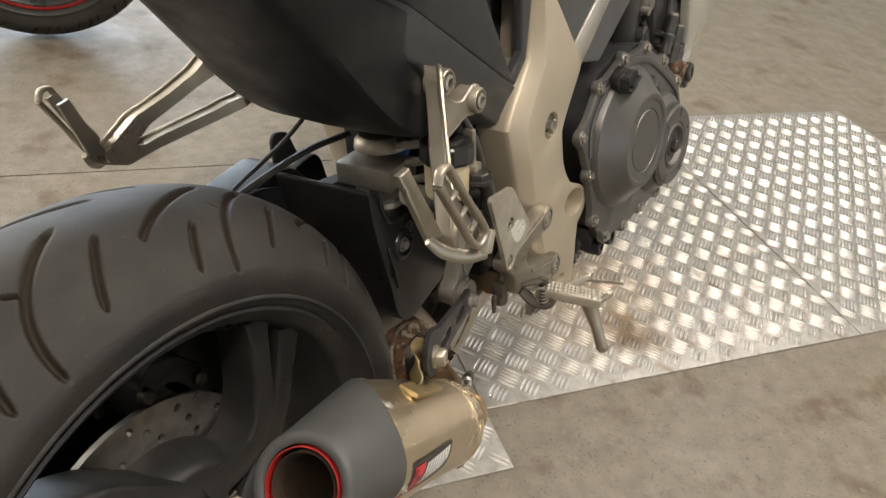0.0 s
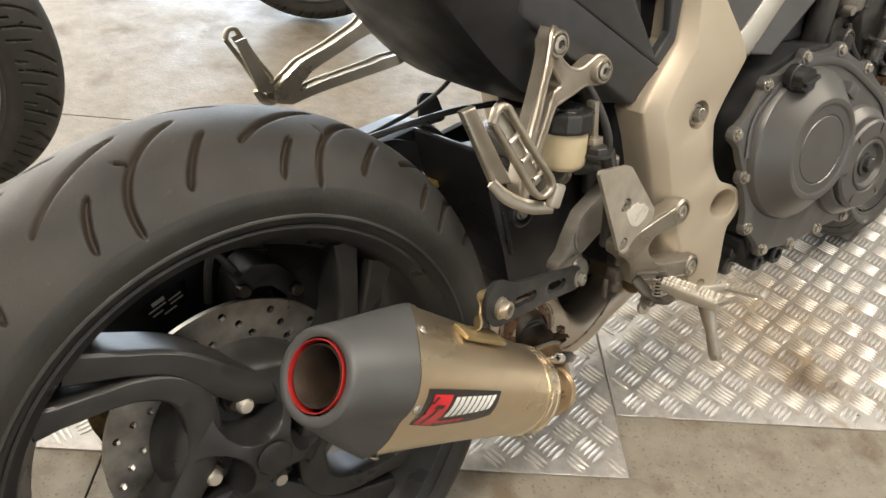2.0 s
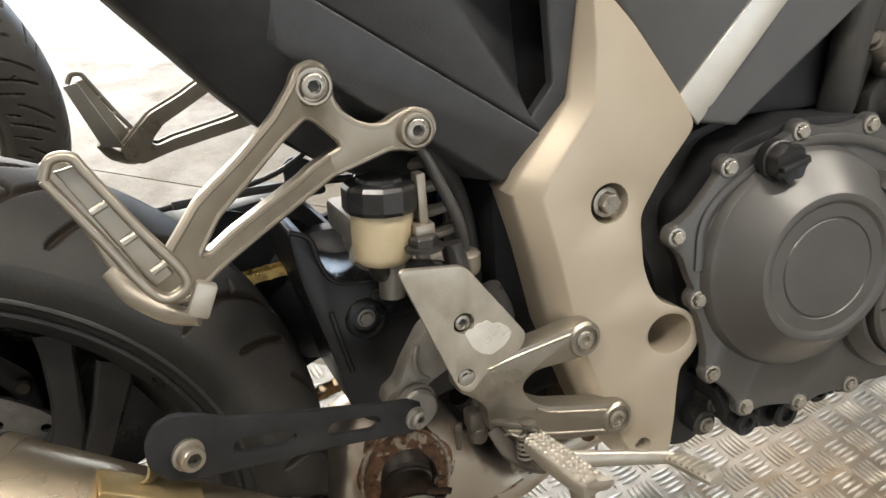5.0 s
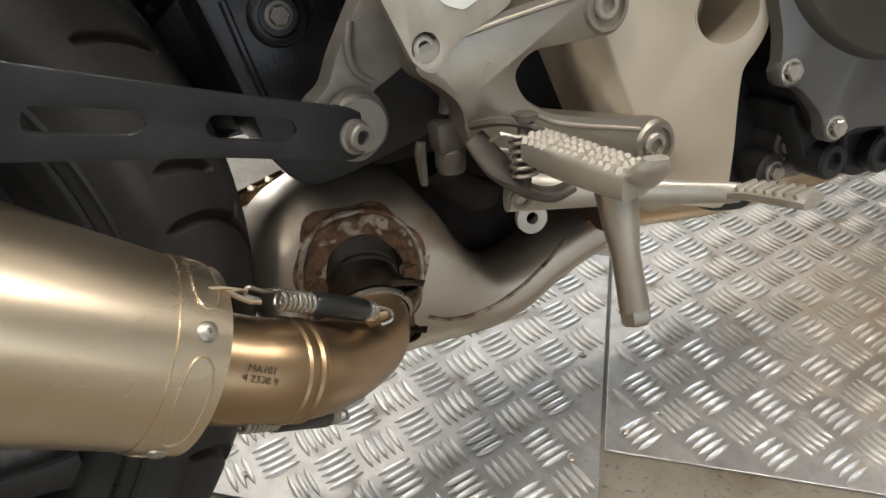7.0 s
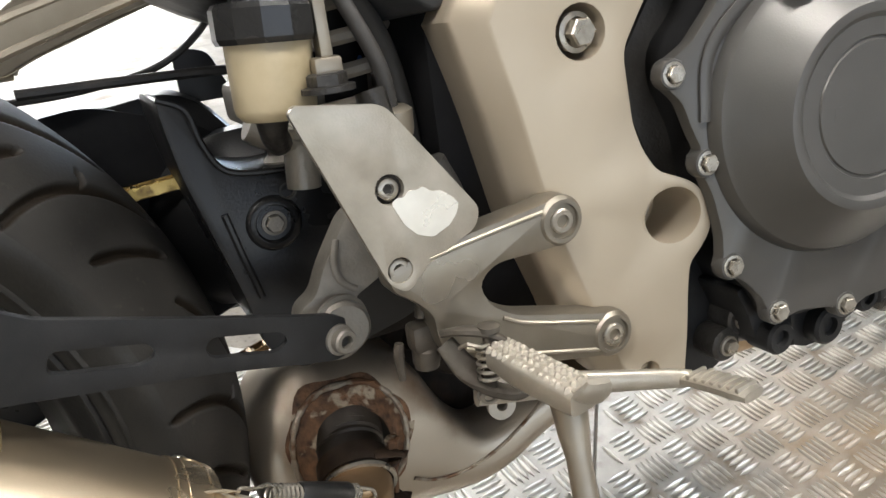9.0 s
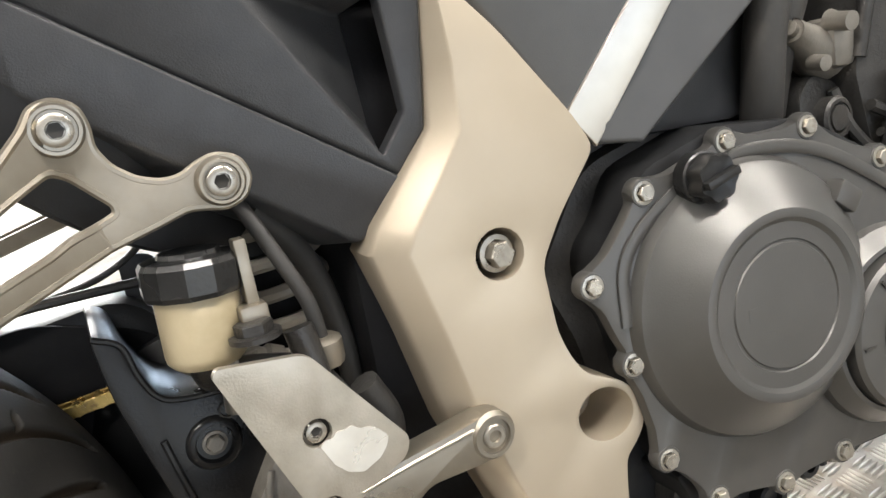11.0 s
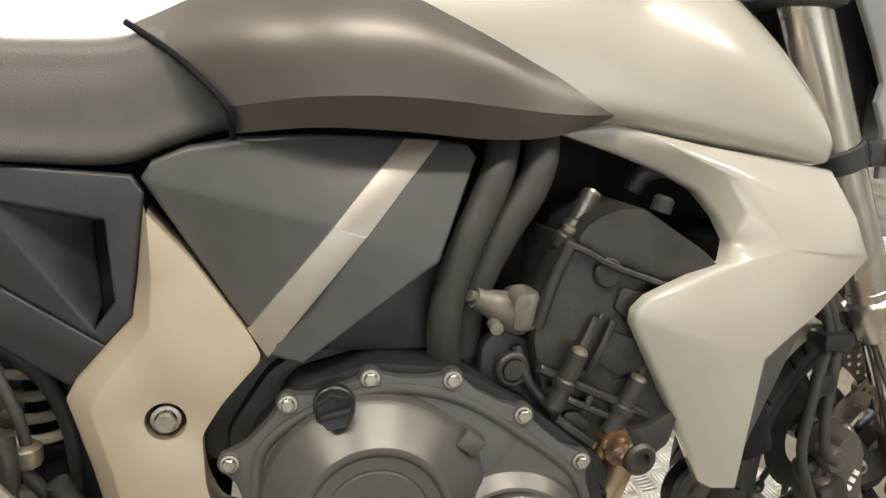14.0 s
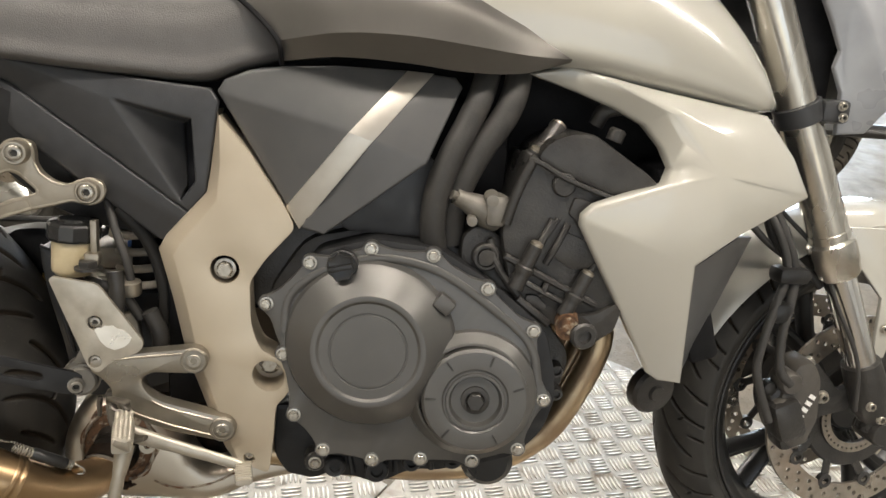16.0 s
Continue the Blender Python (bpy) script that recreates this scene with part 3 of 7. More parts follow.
def tyre(parent, centre, R, half, crown, pitch_n, na, label, bead, grooves=True, m=None, ns=84, fine=1.0):
    """A tyre with its tread cut into it; the sidewalls belong to it."""
    arc = []
    t_max = math.asin(min(0.999, half * 0.985 / crown)) if half < crown else radians(80)
    tot = crown * t_max
    for i in range(ns + 1):
        t = -t_max + 2 * t_max * i / ns
        arc.append((R - crown * (1 - math.cos(t)), crown * math.sin(t), crown * abs(t), t))
    edge_r = arc[0][0]
    prof_side = [(edge_r - (edge_r - bead) * k, half * w) for k, w in ((0.05, 0.988), (0.12, 0.997), (0.3, 0.99), (0.5, 0.965), (0.66, 0.94), (0.69, 0.952), (0.74, 0.952), (0.77, 0.92), (0.88, 0.89), (1.0, 0.855))]
    rows = []
    for a in range(na):
        ang = 2 * math.pi * a / na
        ca, sa = math.cos(ang), math.sin(ang)
        row = []
        for r, y in reversed(prof_side):
            row.append((r * ca, -y, r * sa))
        for r, y, s, t in arc:
            g = groove_depth(ang, s, 2 * math.pi / pitch_n, y < 0, fine) if grooves else 0
            row.append(((r - g * math.cos(t)) * ca, y - g * math.sin(t), (r - g * math.cos(t)) * sa))
        for r, y in prof_side:
            row.append((r * ca, y, r * sa))
        rows.append(row)
    rows.append(rows[0])
    bm = grid(rows)
    bmesh.ops.remove_doubles(bm, verts=bm.verts, dist=1e-6)
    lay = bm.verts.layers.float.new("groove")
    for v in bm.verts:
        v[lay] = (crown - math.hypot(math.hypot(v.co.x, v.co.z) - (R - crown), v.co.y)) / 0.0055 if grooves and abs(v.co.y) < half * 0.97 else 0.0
    bmesh.ops.transform(bm, matrix=Matrix.Translation(centre) @ (m or Matrix()), verts=bm.verts)
    ob = part("tyre", bm, M_RUBBER, parent, label, smooth=50)
    # the sidewalls are smoother and blacker than the dusty tread
    ob.data.materials.append(M_SIDEWALL)
    inv = (Matrix.Translation(centre) @ (m or Matrix())).inverted()
    for f in ob.data.polygons:
        c = inv @ f.center
        if abs(c.y) > half * 0.8 and math.hypot(c.x, c.z) < edge_r - 0.0004:
            f.material_index = 1
    return ob


# ---- rear wheel ----
RC = Vector((-0.006, 0, 0.3143))
rim_prof = [(0.2310, -0.0790), (0.2320, -0.0750), (0.226, -0.070), (0.2205, -0.064), (0.216, -0.050), (0.204, -0.030), (0.200, 0.0), (0.204, 0.030), (0.216, 0.05), (0.2205, 0.064),
            (0.226, 0.070), (0.2345, 0.0745), (0.2335, 0.0775), (0.2245, 0.0775), (0.2125, 0.064), (0.208, 0.05), (0.196, 0.03), (0.192, 0.0), (0.196, -0.03), (0.208, -0.05), (0.2125, -0.060), (0.2170, -0.0695), (0.2235, -0.0735), (0.2265, -0.0790), (0.2285, -0.0802)]
rear_wheel = part("rear_wheel", lathe(rim_prof, RC, (0, 1, 0), 128, closed=True), M_WHEEL, bike, "dark cast rear wheel with curved spokes")
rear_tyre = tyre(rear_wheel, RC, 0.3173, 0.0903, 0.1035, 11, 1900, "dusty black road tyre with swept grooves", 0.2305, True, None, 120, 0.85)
# the loaded tread lies flat on the plate
for v in rear_tyre.data.vertices:
    low = 0.0006 - (v.co.y * math.sin(radians(LEAN)) + v.co.z * math.cos(radians(LEAN)) - 0.0027)
    if low > 0:
        v.co += Vector((0, math.sin(radians(LEAN)), math.cos(radians(LEAN)))) * low
NUTS = [radians(99 + 91 * k) for k in range(4)]


def hub_face(r, a):
    """Depth of the cast hub's outer face: a low cone with a round pocket for each nut."""
    t = min(max((r - 0.022) / 0.062, 0), 1)
    y = -0.082 + 0.026 * t * t * (3 - 2 * t) + 0.020 * max(0, (r - 0.080) / 0.012) ** 2
    for b in NUTS:
        d = math.hypot(r * math.cos(a) - 0.053 * math.cos(b), r * math.sin(a) - 0.053 * math.sin(b))
        w = min(max((0.0315 - d) / 0.0045, 0), 1)
        y += (-0.038 - y) * w * w * (3 - 2 * w)
    return y


HUB_R = [0.0192 + 0.0012 * i for i in range(62)]
hub = grid([[RC + Vector((r * math.cos(a), hub_face(r, a), r * math.sin(a))) for r in HUB_R] + [RC + Vector((0.0925 * math.cos(a), 0.03, 0.0925 * math.sin(a)))] for a in [2 * math.pi * i / 200 for i in range(201)]])
hub = part("hub", hub, M_WHEEL, rear_wheel, smooth=60)
part("hub_cap", lathe([(0.0192, -0.079), (0.0188, -0.0815), (0.0178, -0.0815), (0.0174, -0.0842), (0.016, -0.0848), (0, -0.0850)], RC, (0, 1, 0), 40), M_WHEEL, rear_wheel)
for a in NUTS:
    c = RC + Vector((0.053 * math.cos(a), -0.043, 0.053 * math.sin(a)))
    nut = part("wheel_nut", join(lathe([(0.0165, 0.006), (0.0165, 0.001), (0.0145, -0.001), (0.006, -0.001)], c, (0, 1, 0), 24), lathe([(0.0130, 0.0), (0.0130, -0.010), (0.0115, -0.012), (0.006, -0.012)], c, (0, 1, 0), 6)), M_STUB, rear_wheel, "black hexagon wheel nut", smooth=28)
    part("stud", lathe([(0.0082, -0.010), (0.0082, -0.016), (0.0062, -0.0195), (0, -0.020)], c, (0, 1, 0), 18), M_PALE, nut, "bright rounded stud end")


def spoke(path, widths, depth=0.046):
    """A cast spoke from (radius, degrees, y) points: a flat outer face with a crisp edge and deep flanks."""
    n = 6
    q = catmull([RC + Vector((r * math.cos(radians(a)), y, r * math.sin(radians(a)))) for r, a, y in path], n)
    rows = []
    for i, p in enumerate(q):
        w = widths[min(i // n, len(widths) - 1)] * (1 - (i % n) / n) + widths[min(i // n + 1, len(widths) - 1)] * ((i % n) / n)
        d = q[min(i + 1, len(q) - 1)] - q[max(i - 1, 0)]
        side = Vector((d.z, 0, -d.x)).normalized()
        rows.append([p + side * (u * w) + Vector((0, v, 0)) for u, v in ((-0.82, depth), (-1.0, 0.016), (-1.0, 0.0075), (-0.93, 0.0028), (-0.74, 0.0004), (0, -0.0006), (0.74, 0.0004), (0.93, 0.0028), (1.0, 0.0075), (1.0, 0.016), (0.82, depth))])
    return grid([r + r[:1] for r in rows])


# each spoke is a hook: in from the rim, round beside the hub and out to the rim again
for k in range(4):
    a = 40 + 90 * k
    part("spoke", spoke([(0.214, a + 15, -0.0575), (0.196, a + 11.7, -0.0575), (0.1675, a + 5, -0.0575), (0.1455, a - 1.5, -0.0575), (0.122, a - 7, -0.0585), (0.0975, a - 8, -0.0600), (0.074, a + 1, -0.0600), (0.060, a + 24, -0.0600), (0.070, a + 52, -0.0600), (0.095, a + 65.5, -0.0600),
                         (0.119, a + 71, -0.0585), (0.142, a + 76.5, -0.0575), (0.172, a + 84, -0.0575), (0.213, a + 91.5, -0.0575)],
                        [0.0150, 0.0122, 0.0112, 0.0122, 0.0140, 0.0160, 0.0168, 0.0168, 0.0175, 0.0160, 0.0140, 0.0124, 0.0120, 0.0155]), M_WHEEL, rear_wheel, smooth=34)


def disc_with_holes(r0, r1, n_hole, rows_r, hole_r, th):
    """A flat brake disc in x, z with drilled holes."""
    holes = [ring(0, 0, r0, 64)]
    for j, rr in enumerate(rows_r):
        for k in range(n_hole):
            a = 2 * math.pi * (k + j / len(rows_r)) / n_hole
            holes.append(ring(rr * math.cos(a), rr * math.sin(a), hole_r, 8))
    return slab(ring(0, 0, r1, 96), -th / 2, th, 0, holes)


part("brake_disc", moved(disc_with_holes(0.088, 0.133, 15, (0.098, 0.110, 0.122), 0.0042, 0.006), Matrix.Translation(RC + Vector((0, -0.008, 0)))), M_DARKDISC, rear_wheel, "drilled rear brake disc", smooth=20)
part("disc_carrier", lathe([(0.05, -0.020), (0.091, -0.011), (0.091, -0.002), (0.05, 0.03)], RC, (0, 1, 0), 40, closed=True), M_WHEEL, rear_wheel)
sprocket = lathe([(0.06, 0.105), (0.118, 0.105), (0.118, 0.111), (0.06, 0.111)], RC, (0, 1, 0), 42, closed=True)
part("sprocket", sprocket, M_CHAIN, rear_wheel)
part("valve_stem", sweep([RC + Vector((0.14, -0.02, 0.135)), RC + Vector((0.115, -0.045, 0.12))], 0.003, 8, smooth=False), M_BOLT, rear_wheel)

# ---- swing arm on the left, with its cross casting in front of the wheel ----
arm = part("swing_arm", sweep([(0, 0.13, 0.314), (0.12, 0.135, 0.335), (0.25, 0.12, 0.385), (0.36, 0.06, 0.42), (0.44, 0.03, 0.43)], [0.062, 0.055, 0.06, 0.075, 0.06], 14, 0.55, 6), M_ARM, bike, "black single-sided swing arm")
part("arm_body", slab(fillet([(-0.075, 0.345), (-0.03, 0.405), (0.08, 0.470), (0.20, 0.515), (0.33, 0.530), (0.40, 0.44), (0.33, 0.365), (0.15, 0.285), (0.02, 0.232), (-0.05, 0.245), (-0.08, 0.295)], 0.03), 0.072, 0.06, 0.012), M_ARM, arm)
part("cross_casting", slab(fillet([(0.297, 0.530), (0.312, 0.522), (0.317, 0.500), (0.325, 0.482), (0.339, 0.475), (0.360, 0.472), (0.378, 0.474), (0.47, 0.472), (0.47, 0.36), (0.432, 0.3454), (0.394, 0.3373), (0.377, 0.3338), (0.353, 0.3316), (0.340, 0.3398), (0.329, 0.3576), (0.3221, 0.398), (0.3121, 0.4384), (0.302, 0.4806), (0.2985, 0.5075)], 0.007), -0.054, 0.125, 0.006), M_ARM, arm)
part("cross_rib", sweep([(0.322, -0.0545, 0.452), (0.327, -0.0555, 0.425), (0.334, -0.0545, 0.392)], 0.0026, 8), M_ARM, arm)
part("pocket_lip", sweep([(0.298, -0.053, 0.529), (0.313, -0.054, 0.520), (0.318, -0.055, 0.499), (0.326, -0.055, 0.482), (0.340, -0.055, 0.4755), (0.372, -0.055, 0.472)], 0.0022, 8), M_ARM, arm)
part("bolt_boss", lathe([(0.019, 0.0), (0.018, -0.003), (0.016, -0.0045), (0.013, -0.0045), (0.0115, 0.0), (0, 0.0)], (0.352, -0.0535, 0.4392), (0, 1, 0), 28), M_ARM, arm)
bolt(arm, (0.352, -0.0535, 0.4392), 0.0062, 0.006, material=M_DULL, kind="hex")
part("drain_hole", lathe([(0.006, -0.001), (0.0045, -0.001), (0.004, 0.002), (0, 0.002)], (0.3645, -0.0555, 0.4585), (0, 1, 0), 14), M_SOCKET, arm)



def chain_run(x0, z0, slope, ang, n):
    """One straight run of the chain: side plates and rollers."""
    links = [box(-0.0085, 0.0085, y0, y0 + 0.0022, -0.005, 0.005, 0.002, Matrix.Translation((x0 + 0.0159 * k, 0.108, z0 + slope * k)) @ Matrix.Rotation(ang, 4, "Y")) for k in range(n) for y0 in (-0.008, 0.005)]
    rolls = [lathe([(0.0, -0.009), (0.005, -0.009), (0.005, 0.009), (0.0, 0.009)], (x0 + 0.008 + 0.0159 * k, 0.108, z0 + slope * (k + 0.5)), (0, 1, 0), 8) for k in range(n)]
    return join(*links, *rolls)


part("chain_link", moved(chain_run(-0.008, 0.0, 0.001, -0.06, 3), Matrix.Translation((0.276, -0.058, 0.4590))), M_GOLDCHAIN, bike, "bright gold chain link seen through the arm", smooth=20)
part("chain_upper_run", chain_run(0.0, 0.412, 0.0009, -0.06, 30), M_CHAIN, bike, "greasy gold drive chain", smooth=20)
part("chain_lower_run", chain_run(0.06, 0.222, 0.0036, -0.22, 28), M_CHAIN, bike, "greasy gold drive chain", smooth=20)

# ---- frame plates, bracket, footrests ----
def frame_tilt(x, z):
    low = min(max((0.50 - z) / 0.06, 0.0), 1.0)  # the lower front corner stands further out
    return -0.10 * (x - 0.53) - 0.16 * low * max(0.0, x - 0.53) - (0.06 if z > 0.55 else 0.0) * -(z - 0.55)


REAR_EDGE = [(0.519, 0.712), (0.513, 0.652), (0.508, 0.618), (0.490, 0.597), (0.463, 0.566), (0.455, 0.550), (0.471, 0.491), (0.486, 0.423), (0.515, 0.345), (0.532, 0.306), (0.545, 0.288)]
RIDGE = [(0.5225, 0.706), (0.525, 0.655), (0.522, 0.612), (0.503, 0.587), (0.482, 0.560), (0.475, 0.547), (0.489, 0.493), (0.503, 0.427), (0.530, 0.350), (0.543, 0.314), (0.552, 0.296)]
FRONT_EDGE = [(0.586, 0.286), (0.590, 0.326), (0.5915, 0.358), (0.5935, 0.376), (0.601, 0.3845), (0.608, 0.396), (0.6095, 0.409), (0.6055, 0.4215), (0.597, 0.4315), (0.5855, 0.437), (0.5745, 0.442), (0.567, 0.455), (0.5615, 0.473), (0.559, 0.520), (0.576, 0.548), (0.609, 0.586), (0.597, 0.609), (0.556, 0.668)]


def frame_plate(side):
    """Cast plate: a flat face with holes, a rounded chamfer to the rear edge, and the turned-in flank."""
    y = -0.158
    f = [Vector(p) for p in fillet([RIDGE[-1]] + FRONT_EDGE + [RIDGE[0]], 0.008, 3)[4:-4]]
    loop = [Vector(p) for p in RIDGE] + f
    at = lambda p, d: (p[0], (y + frame_tilt(*p) + d) * side, p[1])
    bm = bmesh.new()
    rim = [bm.verts.new(at(p, 0.0)) for p in loop]
    edges = [bm.edges.new((rim[k - 1], rim[k])) for k in range(len(rim))]
    n = len(RIDGE)
    wall = [e for k, e in enumerate(edges) if k == 0 or k >= n]
    for h in (ring(0.531, 0.534, 0.0165, 20), ring(0.583, 0.411, 0.0188, 28), ring(0.562, 0.303, 0.007, 14)):
        hv = [bm.verts.new(at(p, 0.0)) for p in h]
        he = [bm.edges.new((hv[k - 1], hv[k])) for k in range(len(hv))]
        edges += he
        wall += he
    bmesh.ops.triangle_fill(bm, use_beauty=True, edges=edges, normal=(0, -side, 0))
    prev = rim[:n]
    for u, d in ((0.07, 0.0004), (0.16, 0.0018), (0.90, 0.0140), (1.0, 0.0170), (1.04, 0.0225), (0.85, 0.060)):
        row = [bm.verts.new((a[0] * (1 - u) + c[0] * u, (y + frame_tilt(*a) + d) * side, a[1] * (1 - u) + c[1] * u)) for a, c in zip(RIDGE, REAR_EDGE)]
        for k in range(n - 1):
            bm.faces.new((prev[k], prev[k + 1], row[k + 1], row[k]))
        prev = row
    ext = bmesh.ops.extrude_edge_only(bm, edges=wall)
    bmesh.ops.translate(bm, verts=[g for g in ext["geom"] if isinstance(g, bmesh.types.BMVert)], vec=(0, 0.05 * side, 0))
    bmesh.ops.bevel(bm, geom=[e for e in wall if e.is_valid], offset=0.0026, segments=2, profile=0.6, affect="EDGES", clamp_overlap=True)
    ob = part("frame_plate", bm, M_FRAME, bike, "champagne-silver cast frame plate", smooth=30)
    bolt(ob, (0.531, (y + 0.008) * side, 0.534), 0.009, 0.012, (0, -side, 0), kind="hex")
    part("bolt_cup", lathe([(0.0205, 0.004), (0.0200, 0.040), (0, 0.041)], (0.583, (y - 0.013) * side, 0.411), (0, side, 0), 28), M_FRAME, ob)
    bolt(ob, (0.582, (y + 0.0265) * side, 0.4125), 0.010, 0.010, (0, -side, 0), kind="hex")
    bolt(ob, (0.562, (y + 0.008) * side, 0.303), 0.006, 0.008, (0, -side, 0), kind="hex")
    return ob


plate_r, plate_l = frame_plate(1), frame_plate(-1)
part("frame_spar", sweep([(0.53, -0.075, 0.42), (0.55, -0.08, 0.60), (0.70, -0.09, 0.76), (0.95, -0.08, 0.82), (1.10, -0.04, 0.86)], [0.025, 0.03, 0.03, 0.03, 0.03], 10, 0.8), M_DEEP, bike)
part("frame_spar", sweep([(0.53, 0.075, 0.42), (0.55, 0.08, 0.60), (0.70, 0.09, 0.76), (0.95, 0.08, 0.82), (1.10, 0.04, 0.86)], [0.025, 0.03, 0.03, 0.03, 0.03], 10, 0.8), M_DEEP, bike)

HY = -0.166  # outer face of the footrest bracket
BRACKET = [(0.385, 0.426), (0.409, 0.432), (0.440, 0.436), (0.486, 0.441), (0.500, 0.444), (0.515, 0.432), (0.510, 0.415), (0.494, 0.411), (0.452, 0.412), (0.440, 0.403), (0.446, 0.388), (0.462, 0.377), (0.525, 0.359),
           (0.541, 0.357), (0.549, 0.344), (0.540, 0.329), (0.526, 0.327), (0.473, 0.339), (0.445, 0.350), (0.425, 0.360), (0.412, 0.366), (0.408, 0.380), (0.408, 0.392), (0.398, 0.404), (0.385, 0.413)]
bracket = part("footrest_bracket", slab(fillet(BRACKET, 0.007, 3), HY - 0.003, 0.018, 0.0042), M_BRACKET, bike, "grey cast alloy rider footrest bracket", smooth=30)
for bx, bz in ((0.499, 0.4275), (0.5312, 0.342)):
    part("eye", lathe([(0.0158, 0.012), (0.0158, -0.002), (0.0135, -0.0048), (0.0112, -0.0048), (0.0104, 0.001), (0, 0.001)], (bx, HY, bz), (0, 1, 0), 28), M_BRACKET, bracket)
    bolt(bracket, (bx, HY + 0.001, bz), 0.0078, 0.006, washer=False)
for path in ([(0.410, 0.427), (0.440, 0.431), (0.486, 0.436)], [(0.425, 0.366), (0.447, 0.357), (0.475, 0.347), (0.522, 0.334)], [(0.452, 0.378), (0.470, 0.369), (0.520, 0.3545)]):
    part("edge_rib", sweep([(x, HY - 0.0028, z) for x, z in path], 0.0015, 8), M_ALLOY, bracket)
guard = part("heel_guard", slab(fillet([(0.347, 0.519), (0.350, 0.523), (0.397, 0.516), (0.445, 0.449), (0.441, 0.438), (0.408, 0.424), (0.395, 0.411), (0.385, 0.418)], 0.007), HY - 0.004, 0.005, 0.0012,
                                (ring(0.393, 0.471, 0.0085, 16), ring(0.392, 0.4255, 0.0075, 16))), M_ALLOY_WORN, bracket, "scuffed flat alloy heel guard")
part("worn_patch", slab(fillet([(0.3925, 0.4635), (0.3965, 0.4660), (0.4000, 0.4650), (0.4035, 0.4685), (0.4080, 0.4675), (0.4120, 0.4690), (0.4165, 0.4650), (0.4220, 0.4645), (0.4275, 0.4605), (0.4320, 0.4550), (0.4300, 0.4495), (0.4250, 0.4440), (0.4140, 0.4395), (0.4050, 0.4430), (0.3985, 0.4500)], 0.0018), HY - 0.0046, 0.0006, 0), M_POLISH, guard, "patch rubbed bright by a boot")
for bx, bz in ((0.393, 0.471), (0.392, 0.4255)):
    bolt(guard, (bx, HY + 0.0015, bz), 0.0060, 0.004, washer=False)

# hinged footrest with its studded tread and feeler
jaw_low = sweep([(0.409, -0.176, 0.378), (0.4165, -0.186, 0.3625), (0.427, -0.192, 0.3500), (0.440, -0.196, 0.3440), (0.452, -0.199, 0.3465)], [0.0060, 0.0075, 0.0080, 0.0075, 0.0055], 14, 0.45, ref=(-0.5, 0.2, 1), square=0.6)
jaw_up = sweep([(0.410, -0.176, 0.384), (0.418, -0.186, 0.3865), (0.428, -0.193, 0.3845), (0.4365, -0.198, 0.379)], [0.0060, 0.0070, 0.0070, 0.0050], 14, 0.40, ref=(0.2, 0.2, 1), square=0.6)
pivot = part("peg_hinge", join(jaw_low, jaw_up, sweep([(0.4255, -0.195, 0.348), (0.4285, -0.195, 0.388)], 0.0036, 10, smooth=False), lathe([(0.0065, 0), (0.0065, 0.003), (0.004, 0.004), (0, 0.004)], (0.4285, -0.195, 0.3865), (0.07, 0, 1), 14)), M_HINGE, bracket, "hinge of the footrest with its spring")
spring_pts = [(0.4265 + 0.0016 * i / 36 + 0.0072 * math.cos(i * 0.9), -0.195 + 0.0072 * math.sin(i * 0.9), 0.357 + 0.00062 * i) for i in range(36)] + [(0.421, -0.199, 0.380), (0.415, -0.195, 0.3825), (0.4125, -0.188, 0.378)]
part("hinge_spring", sweep(spring_pts, 0.0012, 6, n=2), M_BOLT, bracket)
PEG = [(0.430, -0.199, 0.3725), (0.4345, -0.220, 0.371), (0.4388, -0.241, 0.3695), (0.4430, -0.262, 0.368)]
peg = part("footrest", sweep(PEG, [0.0085, 0.0110, 0.0110, 0.0100], 16, 0.72, square=0.45, ref=(0, 0, 1)), M_PALE, bracket, "pale alloy footrest with rows of studs")
teeth = []
for i in range(13):
    for j in range(4):
        p = catmull(PEG, 10)[int(1 + 2.25 * i)]
        o = (j - 1.5) * 0.0047
        teeth.append(lathe([(0.0030, 0), (0.0018, 0.0022), (0.0008, 0.0030), (0, 0.0031)], (p.x + o * 0.96, p.y + o * 0.26, p.z + 0.0068 - 0.0012 * (j in (0, 3))), (0, 0, 1), 5))
tagged(part("studs", join(*teeth), M_PALE, peg, smooth=0), kind="stuff")
part("turned_end", sweep([(0.4418, -0.256, 0.368), (0.4438, -0.264, 0.3705), (0.4452, -0.269, 0.376), (0.4457, -0.271, 0.381)], [0.0095, 0.0095, 0.0085, 0.006], 12, 0.35, ref=(0.2, 0.9, 0.4), square=0.6), M_PALE, peg)
feeler = part("feeler", sweep([(0.4425, -0.247, 0.363), (0.4405, -0.253, 0.347), (0.4385, -0.259, 0.333), (0.4355, -0.2685, 0.309)], [0.0100, 0.0085, 0.0065, 0.0070], 14, 1.0), M_ALLOY, peg, "dull alloy feeler rod under the footrest")
part("feeler_nut", lathe([(0.0072, 0), (0.0072, 0.005), (0.0055, 0.007), (0, 0.007)], (0.4355, -0.2685, 0.310), (-0.1, -0.33, -0.94), 6), M_ALLOY, peg)

